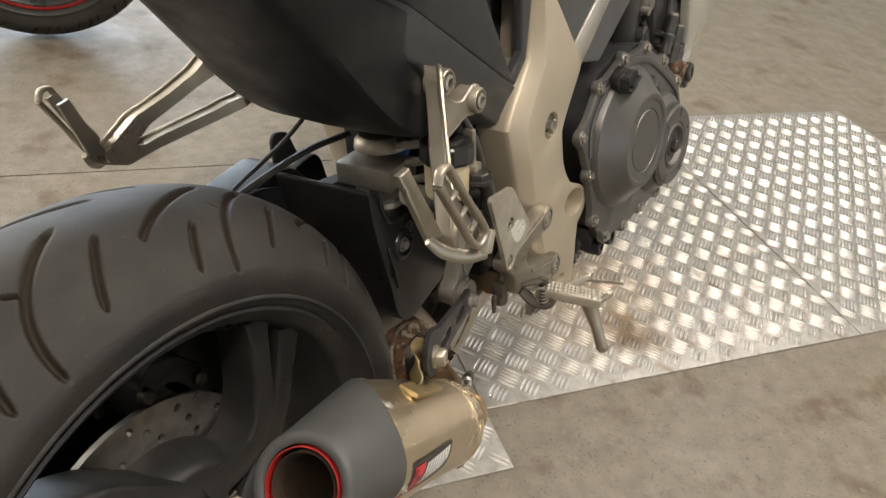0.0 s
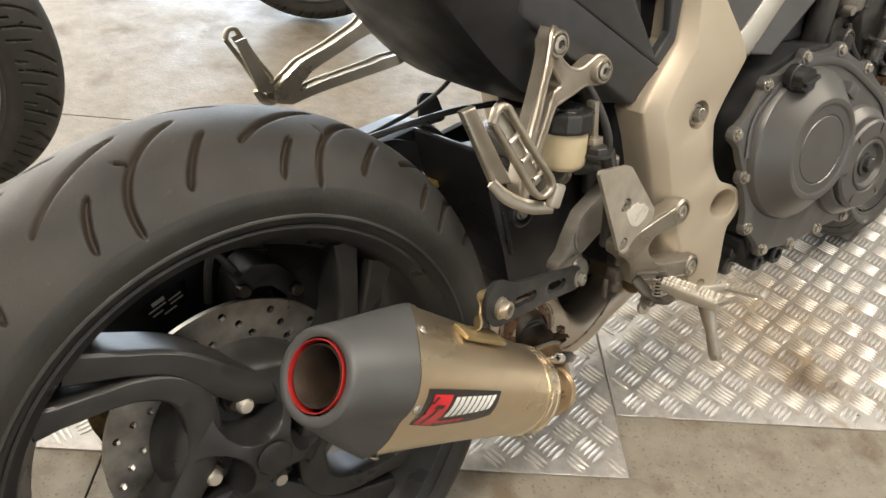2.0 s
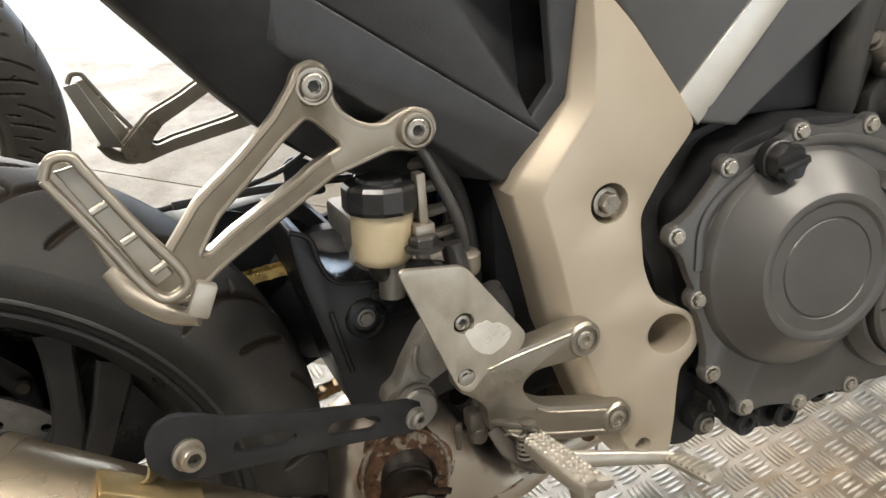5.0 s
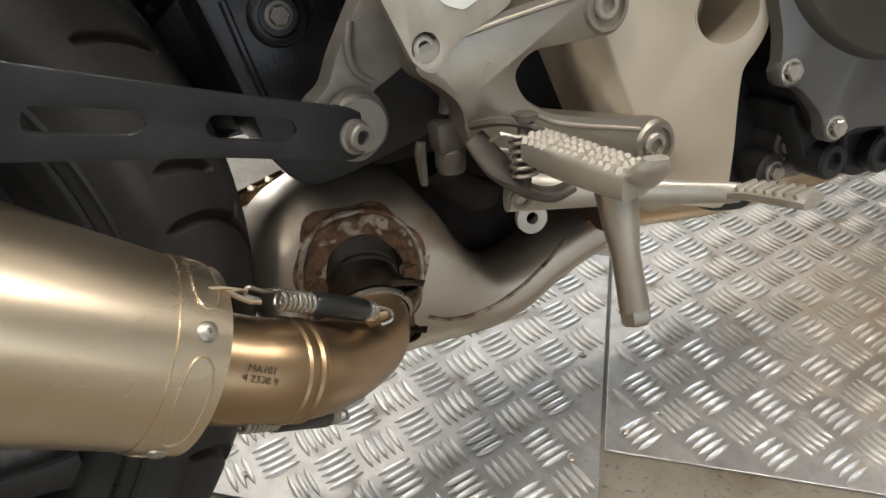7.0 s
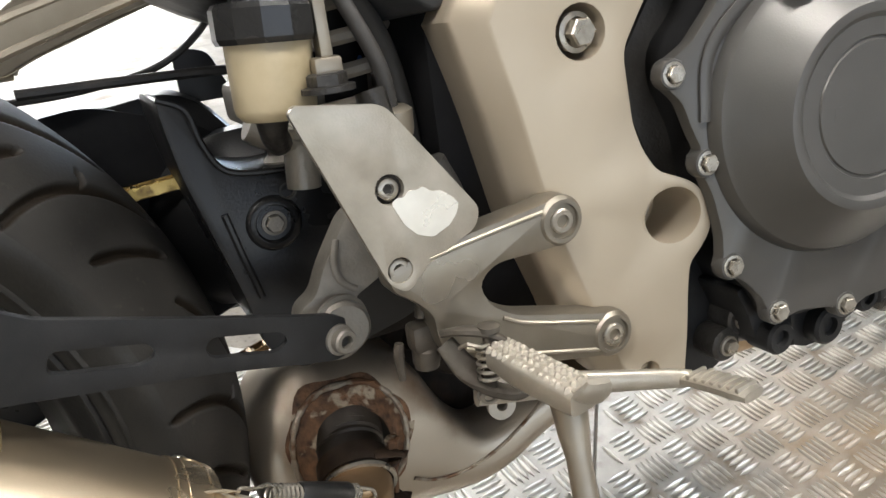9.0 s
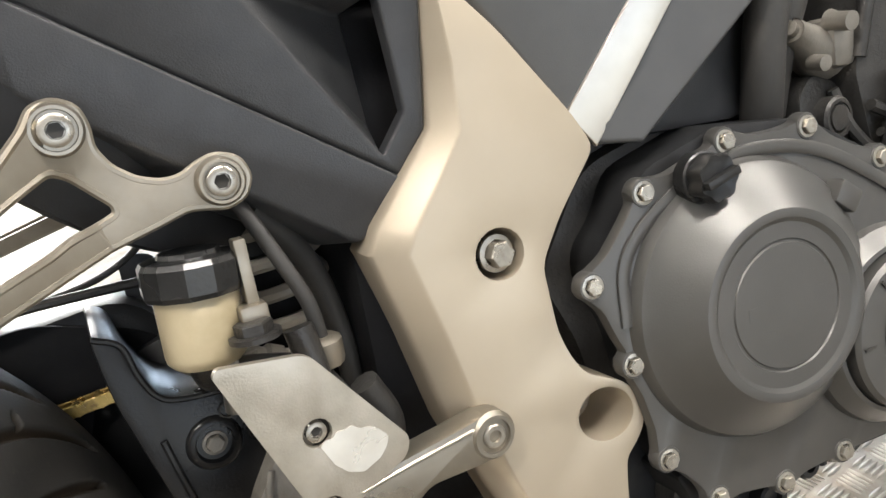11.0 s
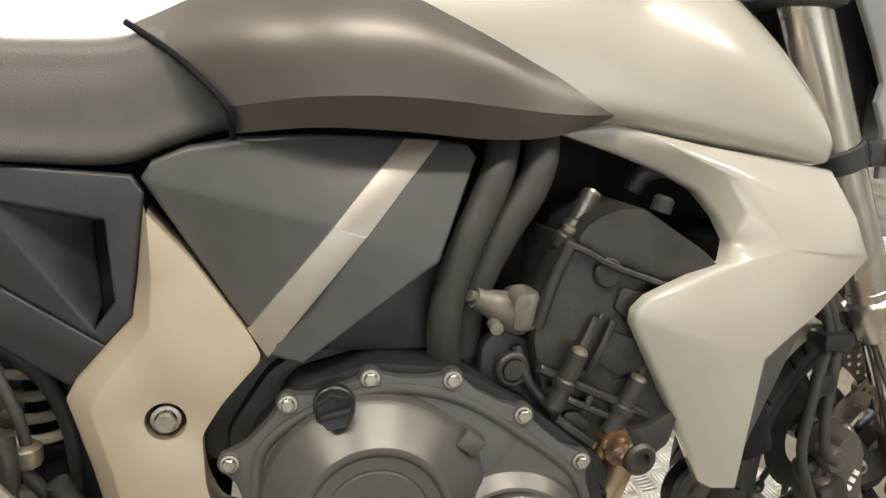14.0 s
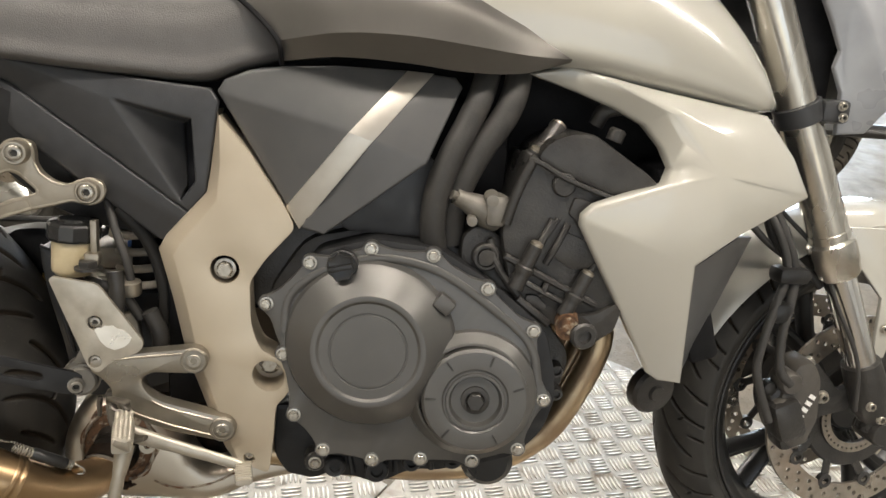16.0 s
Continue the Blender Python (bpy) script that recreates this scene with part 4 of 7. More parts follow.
# rear brake pedal
pedal = part("brake_pedal", sweep([(0.424, -0.181, 0.346), (0.445, -0.184, 0.3405), (0.480, -0.190, 0.3325), (0.520, -0.197, 0.3235), (0.553, -0.2025, 0.3155), (0.5615, -0.207, 0.3145)], [0.0115, 0.0100, 0.0080, 0.0070, 0.0065, 0.0060], 14, 0.62), M_PALE, bike, "pale alloy rear brake pedal")
pad_dir = Vector((0.006, -0.048, 0.0060)).normalized()
pad_up = (Vector((0, 0, 1)) - pad_dir * pad_dir.z).normalized()
PADM = Matrix.Translation((0.5595, -0.205, 0.3155)) @ Matrix((pad_dir, pad_up.cross(pad_dir), pad_up)).transposed().to_4x4()
pad = part("pedal_pad", moved(sweep([(-0.004, 0, -0.002), (0.010, 0, 0.001), (0.040, 0, 0.001), (0.049, 0, 0.0)], [0.0065, 0.0095, 0.0100, 0.0085], 14, 0.40, ref=(0, 0, 1), square=0.6), PADM), M_PALE, pedal)
for k in range(7):
    part("pad_rib", moved(box(-0.0016, 0.0016, -0.0088, 0.0088, 0.0020, 0.0062, 0.0012), PADM @ pose(0.008 + 0.0060 * k, 0, 0)), M_PALE, pad)
part("pedal_eye", lathe([(0.0092, -0.002), (0.0092, 0.002), (0.0036, 0.002), (0.0036, -0.002)], (0.4456, -0.165, 0.3192), (0.15, 1, -0.1), 20, closed=True), M_PALE, pedal)
bolt(pedal, (0.428, -0.186, 0.3434), 0.006, 0.004, (-0.3, -0.9, -0.3), M_DULL)
part("brake_switch", join(sweep([(0.412, -0.150, 0.415), (0.4105, -0.150, 0.398)], 0.0060, 10, smooth=False), lathe([(0.0085, 0), (0.0085, 0.010), (0.006, 0.012), (0, 0.012)], (0.4110, -0.150, 0.401), (0.05, 0, 1), 6), sweep([(0.4095, -0.150, 0.396), (0.4075, -0.150, 0.386)], 0.0042, 10, smooth=False), box(0.3975, 0.4155, -0.158, -0.142, 0.3655, 0.3835, 0.004), lathe([(0.0075, 0), (0.0085, 0.004), (0.0085, 0.012), (0.006, 0.015)], (0.4065, -0.150, 0.3535), (0.05, 0, 1), 16), sweep([(0.391, -0.150, 0.374), (0.3895, -0.150, 0.366), (0.3895, -0.150, 0.350)], [0.0028, 0.0034, 0.0022], 8)), M_HINGE, bike, "grimy brake light switch")

# passenger footrests
def passenger(side):
    y = -0.135
    s = lambda x, yy, z: (x, yy * side, z)
    outline = [(0.2965, 0.655), (0.302, 0.664), (0.312, 0.6665), (0.3215, 0.662), (0.3240, 0.652), (0.3235, 0.641), (0.3295, 0.630), (0.340, 0.6216), (0.352, 0.6175), (0.3619, 0.618), (0.371, 0.6230), (0.382, 0.6262), (0.393, 0.622), (0.397, 0.612), (0.392, 0.602),
               (0.382, 0.5985), (0.3726, 0.6005), (0.3617, 0.602), (0.3446, 0.5970), (0.323, 0.5915), (0.3000, 0.5845), (0.2708, 0.5755), (0.237, 0.5649), (0.222, 0.5590), (0.206, 0.552), (0.192, 0.558), (0.190, 0.570), (0.222, 0.603), (0.253, 0.620), (0.280, 0.638)]
    inner = [(0.302, 0.6345), (0.310, 0.6305), (0.3275, 0.6120), (0.3275, 0.6065), (0.318, 0.6025), (0.3027, 0.599), (0.2933, 0.5945), (0.2404, 0.5781), (0.224, 0.571), (0.217, 0.574), (0.232, 0.592), (0.262, 0.611), (0.2803, 0.6230)]
    out, hole = fillet(outline, 0.004), fillet(inner, 0.004)
    lean_out = lambda x, z: -0.656 * max(0.0, 0.318 - x)
    ob = part("passenger_hanger", slab(out, y, 0.018, 0.0035, [hole], lean_out, side), M_ALLOY, bike, "cast alloy passenger footrest hanger", smooth=30)
    for loop in (out, hole):
        rim = [s(x, y + lean_out(x, z) + 0.0022, z) for x, z in loop]
        part("rim_rib", sweep(rim + rim[:1], 0.0026, 8, smooth=False, caps=False), M_ALLOY, ob)
    for bx, by, bz in ((0.3102, y - 0.007, 0.6525), (0.3805, y - 0.002, 0.6125)):
        part("eye", lathe([(0.0132, 0.014), (0.0132, -0.004), (0.0118, -0.0058), (0.0102, -0.0058), (0.0098, -0.003), (0, -0.003)], s(bx, by, bz), (0, side, 0), 26), M_ALLOY, ob)
        bolt(ob, s(bx, by - 0.002, bz), 0.0082, 0.0055, (0, -side, 0), washer=False)
    # folded-up passenger peg: an outer plate and a slotted inner loop on a hinge
    part("peg_plate", facets([s(0.150, -0.196, 0.638), s(0.163, -0.197, 0.640), s(0.192, -0.206, 0.570), s(0.172, -0.205, 0.574)], [(0, 1, 2, 3)], 0.006, 0.002, (0, side, 0)), M_ALLOY, ob)
    loop = [s(0.153, -0.226, 0.636), s(0.158, -0.226, 0.645), s(0.167, -0.226, 0.645), s(0.172, -0.227, 0.637), s(0.190, -0.231, 0.605), s(0.207, -0.234, 0.577), s(0.202, -0.234, 0.567), s(0.190, -0.233, 0.570), s(0.171, -0.229, 0.604), s(0.153, -0.226, 0.636)]
    part("peg_loop", sweep(loop, 0.0027, 12, 1.5, square=0.7), M_ALLOY, ob)
    part("peg_web", facets([s(0.158, -0.222, 0.638), s(0.168, -0.222, 0.640), s(0.202, -0.230, 0.577), s(0.191, -0.229, 0.571)], [(0, 1, 2, 3)], 0.003, 0.001, (0, side, 0)), M_ALLOY, ob)
    for k in range(3):
        part("web_rib", sweep([s(0.170 + 0.011 * k, -0.2255 - 0.002 * k, 0.616 - 0.018 * k), s(0.181 + 0.010 * k, -0.2265 - 0.002 * k, 0.621 - 0.018 * k)], 0.0022, 8, smooth=False), M_PALE, ob)
    part("peg_knuckle", sweep([s(0.170, -0.204, 0.577), s(0.180, -0.212, 0.563), s(0.196, -0.224, 0.553), s(0.210, -0.234, 0.551)], [0.0045, 0.006, 0.006, 0.005], 14, 0.6), M_ALLOY, ob)
    part("peg_stop", moved(box(-0.006, 0.006, -0.004, 0.004, -0.010, 0.010, 0.002), Matrix.Translation(s(0.213, -0.234, 0.561)) @ pose(0, 0, 0, 0, 25, 0)), M_PALE, ob)
    return ob


passenger(1), passenger(-1)

# ---- exhaust ----
A0, A1 = Vector((-0.0261, -0.2101, 0.4935)), Vector((0.2453, -0.1577, 0.2994))
AX = (A1 - A0).normalized()
UPV = Vector((0, 0, 1))
UPV = (UPV - AX * UPV.dot(AX)).normalized()
SDV = AX.cross(UPV)


def around(a):
    return UPV * math.sin(a) + SDV * math.cos(a)


def lobed(a):
    """The silencer's tall section where the end cap meets it: a flat lower flank and rounded corners."""
    k = 1 + 0.176 * math.cos(3 * a) + 0.028 * math.sin(3 * a) - 0.231 * math.cos(2 * a) + 0.145 * math.sin(2 * a)
    w = min(max(-math.cos(a) / 0.3, 0), 1)
    w = w * w * (3 - 2 * w)
    e = 1 / math.hypot(math.cos(a) / 0.88, math.sin(a) / 1.23)
    return 0.0531 * (k * (1 - w) + e * w)


def cap_seam(a):
    return A0 + AX * (0.1204 - 0.0187 * math.sin(a) - 0.0422 * math.cos(a) - 0.032 * max(0.0, math.cos(a + 1.75)) ** 4) + around(a) * lobed(a)


def on_can(u, a, lift):
    """A point on the silencer's skin: u from the end cap to the front, a degrees round it."""
    a = radians(a)
    return cap_seam(a) * (1 - u) + (A1 + around(a) * 0.0462) * u + around(a) * lift


TURN = [360 * i / 60 for i in range(60)]


def can_skin(spec):
    """Rings (u, lift) along the silencer."""
    return grid([[on_can(u, a, h) for a in TURN] for u, h in spec], True)


def round_skin(spec):
    """Round rings (along, radius) at the outlet."""
    return grid([[A0 + AX * t + around(radians(a)) * r for a in TURN] for t, r in spec], True)


exhaust = part("exhaust_silencer", can_skin([(0.0, -0.0006), (0.002, 0.0)] + [(0.02 + 0.06 * i, 0.0) for i in range(17)] + [(1.0, -0.006)]), M_STEEL, bike, "brushed steel aftermarket silencer with a grey end cap", smooth=60)
cap_rows = [[A0 + AX * t + around(radians(a)) * r for a in TURN] for t, r in ((0.032, 0.0276), (0.0215, 0.0288), (0.0198, 0.0310), (0.0200, 0.0352), (0.0215, 0.0372))]
for v in (0.10, 0.2, 0.4, 0.6, 0.8, 0.93, 1.0):
    cap_rows.append([(A0 + AX * 0.0205 + around(radians(a)) * 0.0366) * (1 - v) + (cap_seam(radians(a)) + around(radians(a)) * 0.0010) * v + around(radians(a)) * 0.0012 * math.sin(math.pi * v) for a in TURN])
cap_rows.append([cap_seam(radians(a)) - around(radians(a)) * 0.001 for a in TURN])
part("end_cap", grid(cap_rows, True), M_CAP, exhaust, "matt grey carbon-look end cap", smooth=45)
part("outlet_ring", round_skin([(0.030, 0.0262), (0.0208, 0.0262), (0.0194, 0.0266), (0.0195, 0.0272), (0.026, 0.0276)]), M_RED, exhaust, "red ring round the outlet")
part("outlet_pipe", round_skin([(0.14, 0.0195), (0.05, 0.0215), (0.0225, 0.0222), (0.0215, 0.0230), (0.0225, 0.0238), (0.05, 0.0245)]), M_INSIDE, exhaust)
part("outlet_baffle", round_skin([(0.14, 0.0200), (0.1405, 0.001)]), M_INSIDE, exhaust)
for u0, u1, angles in ((0.004, 0.052, (64, -5, 150, 215, 275)), (0.905, 1.004, (35, -50, 118, 200))):
    part("band", can_skin([(u0, -0.0005), (u0 + 0.001, 0.0010), ((u0 + u1) / 2, 0.0011), (u1 - 0.001, 0.0012), (u1, 0.0), (u1, -0.004)]), M_STEEL, exhaust)
    for a in angles:
        part("rivet", lathe([(0.0050, 0), (0.0048, 0.001), (0.0028, 0.0023), (0.0014, 0.0023), (0.001, 0.0008), (0, 0.0008)], on_can((u0 + u1) / 2, a, 0.001), around(radians(a)), 16), M_BOLT, exhaust)
for a0, a1 in ((-38, 22), (48, 106), (132, 188), (214, 296)):
    oval = [on_can(0.955 + 0.027 * math.sin(t), (a0 + a1) / 2 + (a1 - a0) / 2 * math.copysign(abs(math.cos(t)) ** 0.55, math.cos(t)), 0.0013) for t in [2 * math.pi * i / 36 for i in range(37)]]
    part("band_rib", sweep(oval, 0.0007, 6, smooth=False, caps=False), M_STEEL, exhaust)


def sticker_at(s, v, lift):
    """A point of the sticker: s along it, v from its lower to its upper edge."""
    low = -42 + 18 * min(max((s - 0.35) / 0.43, 0), 1) + 12 * min(max((s - 0.78) / 0.22, 0), 1)
    return on_can(0.060 + 0.425 * s + (-0.010 + 0.025 * s) * v, low * (1 - v) + (14 + 2 * s) * v, lift)


def decal(s0, s1, v0, v1, lift, material, name, parent, slant=0.0, n=8):
    rows = [[sticker_at(s0 + (s1 - s0) * j / n + slant * i / n, v0 + (v1 - v0) * i / n, lift) for j in range(n + 1)] for i in range(n + 1)]
    return part(name, grid(rows), material, parent)


ST = decal(0, 1, 0, 1, 0.0009, M_STICKBLACK, "sticker", exhaust, n=14)
tagged(ST, "black, red and white maker's sticker")
decal(0.04, 0.27, 0.07, 0.92, 0.0014, M_STICKRED, "sticker_emblem", ST, 0.05)
for s0, s1, v0, v1, sl in ((0.10, 0.135, 0.12, 0.70, 0.07), (0.135, 0.24, 0.66, 0.74, 0.02), (0.07, 0.11, 0.76, 0.88, 0.05)):
    decal(s0, s1, v0, v1, 0.0018, M_STICKBLACK, "emblem_mark", ST, sl, 4)
for k in range(8):
    decal(0.335 + 0.073 * k, 0.390 + 0.073 * k, 0.44, 0.88, 0.0014, M_STICKWHITE, "sticker_bar", ST, 0.035, 3)
for k in range(4):
    decal(0.275 + 0.085 * k, 0.345 + 0.085 * k, 0.17, 0.30, 0.0014, M_STICKRED, "sticker_bar", ST, 0.012, 2)

# hanger strap from silencer to frame bracket
STRAP = [(0.165, 0.462), (0.172, 0.472), (0.184, 0.4735), (0.200, 0.466), (0.2164, 0.4545), (0.2523, 0.4395), (0.2964, 0.4216), (0.3365, 0.4055), (0.3600, 0.3970), (0.3715, 0.3885), (0.3725, 0.3775), (0.3660, 0.3705),
         (0.3560, 0.3690), (0.3458, 0.3725), (0.289, 0.3931), (0.2428, 0.4075), (0.2047, 0.4194), (0.190, 0.4235), (0.176, 0.431), (0.165, 0.446)]
slots = [fillet([(0.2150, 0.4290), (0.2180, 0.4380), (0.2590, 0.4240), (0.2610, 0.4170), (0.2540, 0.4145), (0.2188, 0.4262)], 0.005), fillet([(0.2835, 0.4090), (0.2880, 0.4140), (0.3260, 0.4010), (0.3290, 0.3935), (0.3210, 0.3905), (0.2863, 0.4030)], 0.005)]
strap_y = lambda x: -0.1345 + 0.33 * (x - 0.36)
strap = part("silencer_strap", slab(fillet(STRAP, 0.004, 2), -0.1345, 0.005, 0.0009, slots, lambda x, z: 0.33 * (x - 0.36)), M_STRAP, bike, "flat black slotted strap holding the silencer")
SN = Vector((0.33, -1, 0)).normalized()
bolt(strap, (0.3596, strap_y(0.3596), 0.3814), 0.0076, 0.0085, SN, material=M_DULL)
bolt(strap, (0.188, strap_y(0.188), 0.4445), 0.0085, 0.011, SN, material=M_ALLOY)
part("gold_bracket", sweep([(0.196, -0.178, 0.452), (0.182, -0.181, 0.454), (0.170, -0.184, 0.442), (0.162, -0.187, 0.428), (0.152, -0.192, 0.422)], 0.010, 8, 0.22, ref=(0.7, 0, 0.7)), M_GOLDBOLT, strap, "gold bracket on the silencer")
pad_at = on_can(0.42, 72, 0.0035)
part("gold_pad", box(-0.034, 0.034, -0.010, 0.010, -0.0025, 0.0025, 0.0015, Matrix.Translation(pad_at) @ Matrix((AX, SDV, UPV)).transposed().to_4x4() @ pose(0, 0, 0, -18, 0, 0)), M_GOLDBOLT, strap)
boss = [(0.425, 0.470), (0.385, 0.452), (0.3787, 0.4475), (0.3616, 0.4222), (0.3536, 0.4060), (0.343, 0.400), (0.340, 0.390), (0.348, 0.378), (0.362, 0.371), (0.374, 0.374), (0.380, 0.386), (0.3775, 0.3985), (0.3906, 0.4045), (0.405, 0.412), (0.43, 0.42)]
part("strap_boss", join(slab(fillet(boss, 0.005), -0.122, 0.018, 0.004), lathe([(0, -0.0125), (0.0150, -0.0125), (0.0172, -0.010), (0.0172, 0.020), (0, 0.020)], (0.3650, -0.120, 0.3850), (0, 1, 0), 30)), M_DULL, strap, "dull grey cast mounting arm")
part("boss_washer", lathe([(0.0168, 0.0), (0.0200, 0.0005), (0.0200, 0.003), (0.0168, 0.0035)], (0.3650, -0.128, 0.3850), (-0.3, 1, 0), 30, closed=True), M_DULL, strap)
part("boss_rib", sweep([(0.372, -0.1225, 0.438), (0.368, -0.1235, 0.424), (0.3705, -0.1235, 0.412), (0.379, -0.1225, 0.4045)], 0.0022, 8, 0.7), M_DULL, strap)

# link pipe, springs, clamp
LINK = [(0.235, -0.160, 0.307), (0.262, -0.161, 0.2885), (0.291, -0.1575, 0.2735), (0.314, -0.137, 0.2545), (0.339, -0.112, 0.240), (0.360, -0.090, 0.234), (0.3685, -0.072, 0.2385)]
link = part("link_pipe", sweep(LINK, [0.0285, 0.0285, 0.0275, 0.0272, 0.0268, 0.0262, 0.0258], 32, 1.0, 7), M_HEAT, bike, "heat-tinted link pipe")
LT = Vector((0.052, 0.022, -0.034)).normalized()
for k in range(2):
    part("weld", lathe([(0.0272, -0.0032), (0.0286, -0.0016), (0.0286, 0.0016), (0.0272, 0.0032)], Vector((0.2895, -0.1582, 0.2745)) + LT * (0.0085 * k), LT, 36), M_HEAT, link)
M_STAMP = mat("stamped_marks", (0.10, 0.07, 0.04), (0.14, 0.10, 0.06), 0.6, 0.5)
stamp = bpy.data.curves.new("stamp", "FONT")
stamp.body, stamp.size, stamp.extrude, stamp.align_x = "MA101\n4 2338 9", 0.0052, 0.0002, "CENTER"
stamp.materials.append(M_STAMP)
ta = Vector((0.056, 0.003, -0.036)).normalized()
sn = Vector((-0.06, -0.85, 0.52))
sn = (sn - ta * ta.dot(sn)).normalized()
mark = new("stamped_mark", stamp)
mark.parent = link
mark.matrix_basis = Matrix.Translation(Vector((0.2700, -0.1612, 0.2842)) + sn * 0.0286) @ Matrix((ta, sn.cross(ta), sn)).transposed().to_4x4()


def pipe_spring(p, q, ph, qh, r=0.0050):
    """A wire spring from p to q with hooks to ph and qh and a black sleeve round most of it."""
    p, q, ph, qh = Vector(p), Vector(q), Vector(ph), Vector(qh)
    d = (q - p).normalized()
    e = d.orthogonal().normalized()
    f = d.cross(e)
    ob = part("pipe_spring", sweep([ph + Vector((0.004, 0.0, -0.007)), ph + Vector((-0.002, 0, -0.002)), ph + Vector((0.0, -0.001, 0.002)), ph.lerp(p, 0.45) + Vector((0, 0, 0.002)), p + e * r], 0.0012, 7), M_BOLT, bike, "steel exhaust spring with a black rubber sleeve")
    part("hook", sweep([q + e * r * 0.6, q.lerp(qh, 0.5) + Vector((0, 0, 0.003)), qh + Vector((0.001, 0, 0.001)), qh + Vector((0.001, 0, -0.005)), qh + Vector((-0.006, 0, -0.006))], 0.0012, 7), M_BOLT, ob)
    for a, c, turns in ((0, 0.33, 7), (0.87, 1.0, 4)):
        k = turns * 10
        part("coil", sweep([p.lerp(q, a + (c - a) * i / k) + (e * math.cos(i * 0.6283) + f * math.sin(i * 0.6283)) * r for i in range(k + 1)], 0.0012, 6, n=1), M_BOLT, ob)
    part("sleeve", sweep([p.lerp(q, 0.31), p.lerp(q, 0.33), p.lerp(q, 0.87), p.lerp(q, 0.89)], [r * 1.2, r * 1.36, r * 1.36, r * 1.2], 16, smooth=False), M_CAPBLK, ob)
    return ob


pipe_spring((0.2969, -0.1605, 0.3162), (0.3523, -0.1354, 0.2773), (0.2830, -0.1715, 0.3310), (0.3625, -0.1320, 0.2710))
part("spring_tab", join(sweep([(0.258, -0.168, 0.338), (0.270, -0.171, 0.336), (0.282, -0.172, 0.331)], [0.008, 0.006, 0.003], 8, 0.25, ref=(0, 0.5, 0.85)), sweep([(0.272, -0.172, 0.335), (0.281, -0.173, 0.327), (0.287, -0.173, 0.324)], 0.0016, 6)), M_STEEL, exhaust)
part("spring_tab", sweep([(0.350, -0.126, 0.266), (0.358, -0.130, 0.269), (0.3625, -0.131, 0.270)], [0.005, 0.004, 0.0025], 8, 0.35), M_HEAT, link)
pipe_spring((0.262, -0.176, 0.2640), (0.318, -0.130, 0.2140), (0.250, -0.178, 0.276), (0.326, -0.122, 0.207))

# the collector box under the engine
def cat_ring(x, top, bot, yc=0.018, w=0.055):
    zc, h = (top + bot) / 2, (top - bot) / 2
    near = [(yc - w, zc - 0.12 * h), (yc - w * 0.90, zc + h * 0.45), (yc - w * 0.62, zc + h * 0.82), (yc - w * 0.2, zc + h)]
    far = [(yc + w * 0.6, zc + h * 0.95), (yc + w, zc + h * 0.4), (yc + w, zc - h * 0.5), (yc + w * 0.5, zc - h)]
    low = [(yc - w * 0.45, zc - h), (yc - w * 0.86, zc - h * 0.84), (yc - w * 1.0, zc - h * 0.5)]
    return [(x, y, z) for y, z in near + far + low]


COLLECTOR = [(0.302, 0.252, 0.236, 0.020), (0.3055, 0.266, 0.214, 0.040), (0.3125, 0.281, 0.194, 0.050), (0.324, 0.2985, 0.178), (0.344, 0.3115, 0.168), (0.372, 0.3185, 0.164), (0.403, 0.3195, 0.162), (0.428, 0.306, 0.162, 0.052), (0.450, 0.276, 0.162, 0.042),
             (0.468, 0.241, 0.163, 0.034), (0.490, 0.218, 0.165, 0.030), (0.517, 0.2185, 0.172, 0.030), (0.545, 0.229, 0.186, 0.030), (0.575, 0.237, 0.196, 0.032), (0.62, 0.247, 0.205, 0.036)]
collector = part("exhaust_collector", loft([cat_ring(c[0], c[1], c[2], (c[3] if len(c) > 3 and c[0] > 0.4 else 0.055) - 0.037, c[3] if len(c) > 3 else 0.055) for c in COLLECTOR], 5, 4), M_CAT, bike, "heat-stained steel exhaust collector box")
skin = BVHTree.FromPolygons([v.co[:] for v in collector.data.vertices], [tuple(p.vertices) for p in collector.data.polygons])


def on_collector(x, z, lift):
    """The point on the collector's near side at x, z, lifted off its skin."""
    hit, nrm, _, _ = skin.ray_cast(Vector((x, -0.5, z)), Vector((0, 1, 0)))
    return hit - Vector((0, lift, 0)) if hit else Vector((x, -0.03, z))


def port_at(a, r):
    """The arched outlet: a round top on straighter flanks."""
    s = math.sin(a)
    return 0.3785 + 0.0455 * r * math.copysign(abs(math.cos(a)) ** 0.8, math.cos(a)), 0.250 + (0.046 if s > 0 else 0.048) * r * s


RIM = [2 * math.pi * i / 56 for i in range(57)]
part("weld_seam", sweep([on_collector(*port_at(a, 1.0), 0.0010) for a in RIM], [0.0024 + 0.0007 * math.sin(i * 2.3) for i in range(57)], 8, n=3), M_WELD, collector, "rusty weld round the outlet")
part("rust_halo", grid([[on_collector(*port_at(a, 0.99 + 0.06 * k + 0.045 * k * math.sin(5 * a + 1) * math.sin(2.3 * a)), 0.0005) for k in range(3)] for a in RIM]), M_RUST, collector, "rust creeping out from the weld")
part("outlet_dish", grid([[on_collector(*port_at(a, r), h) for r, h in ((1.0, 0.0006), (0.90, 0.0010), (0.80, 0.0040), (0.72, 0.0085), (0.64, 0.0100))] for a in RIM]), M_RUST, collector, "rusty dished outlet")
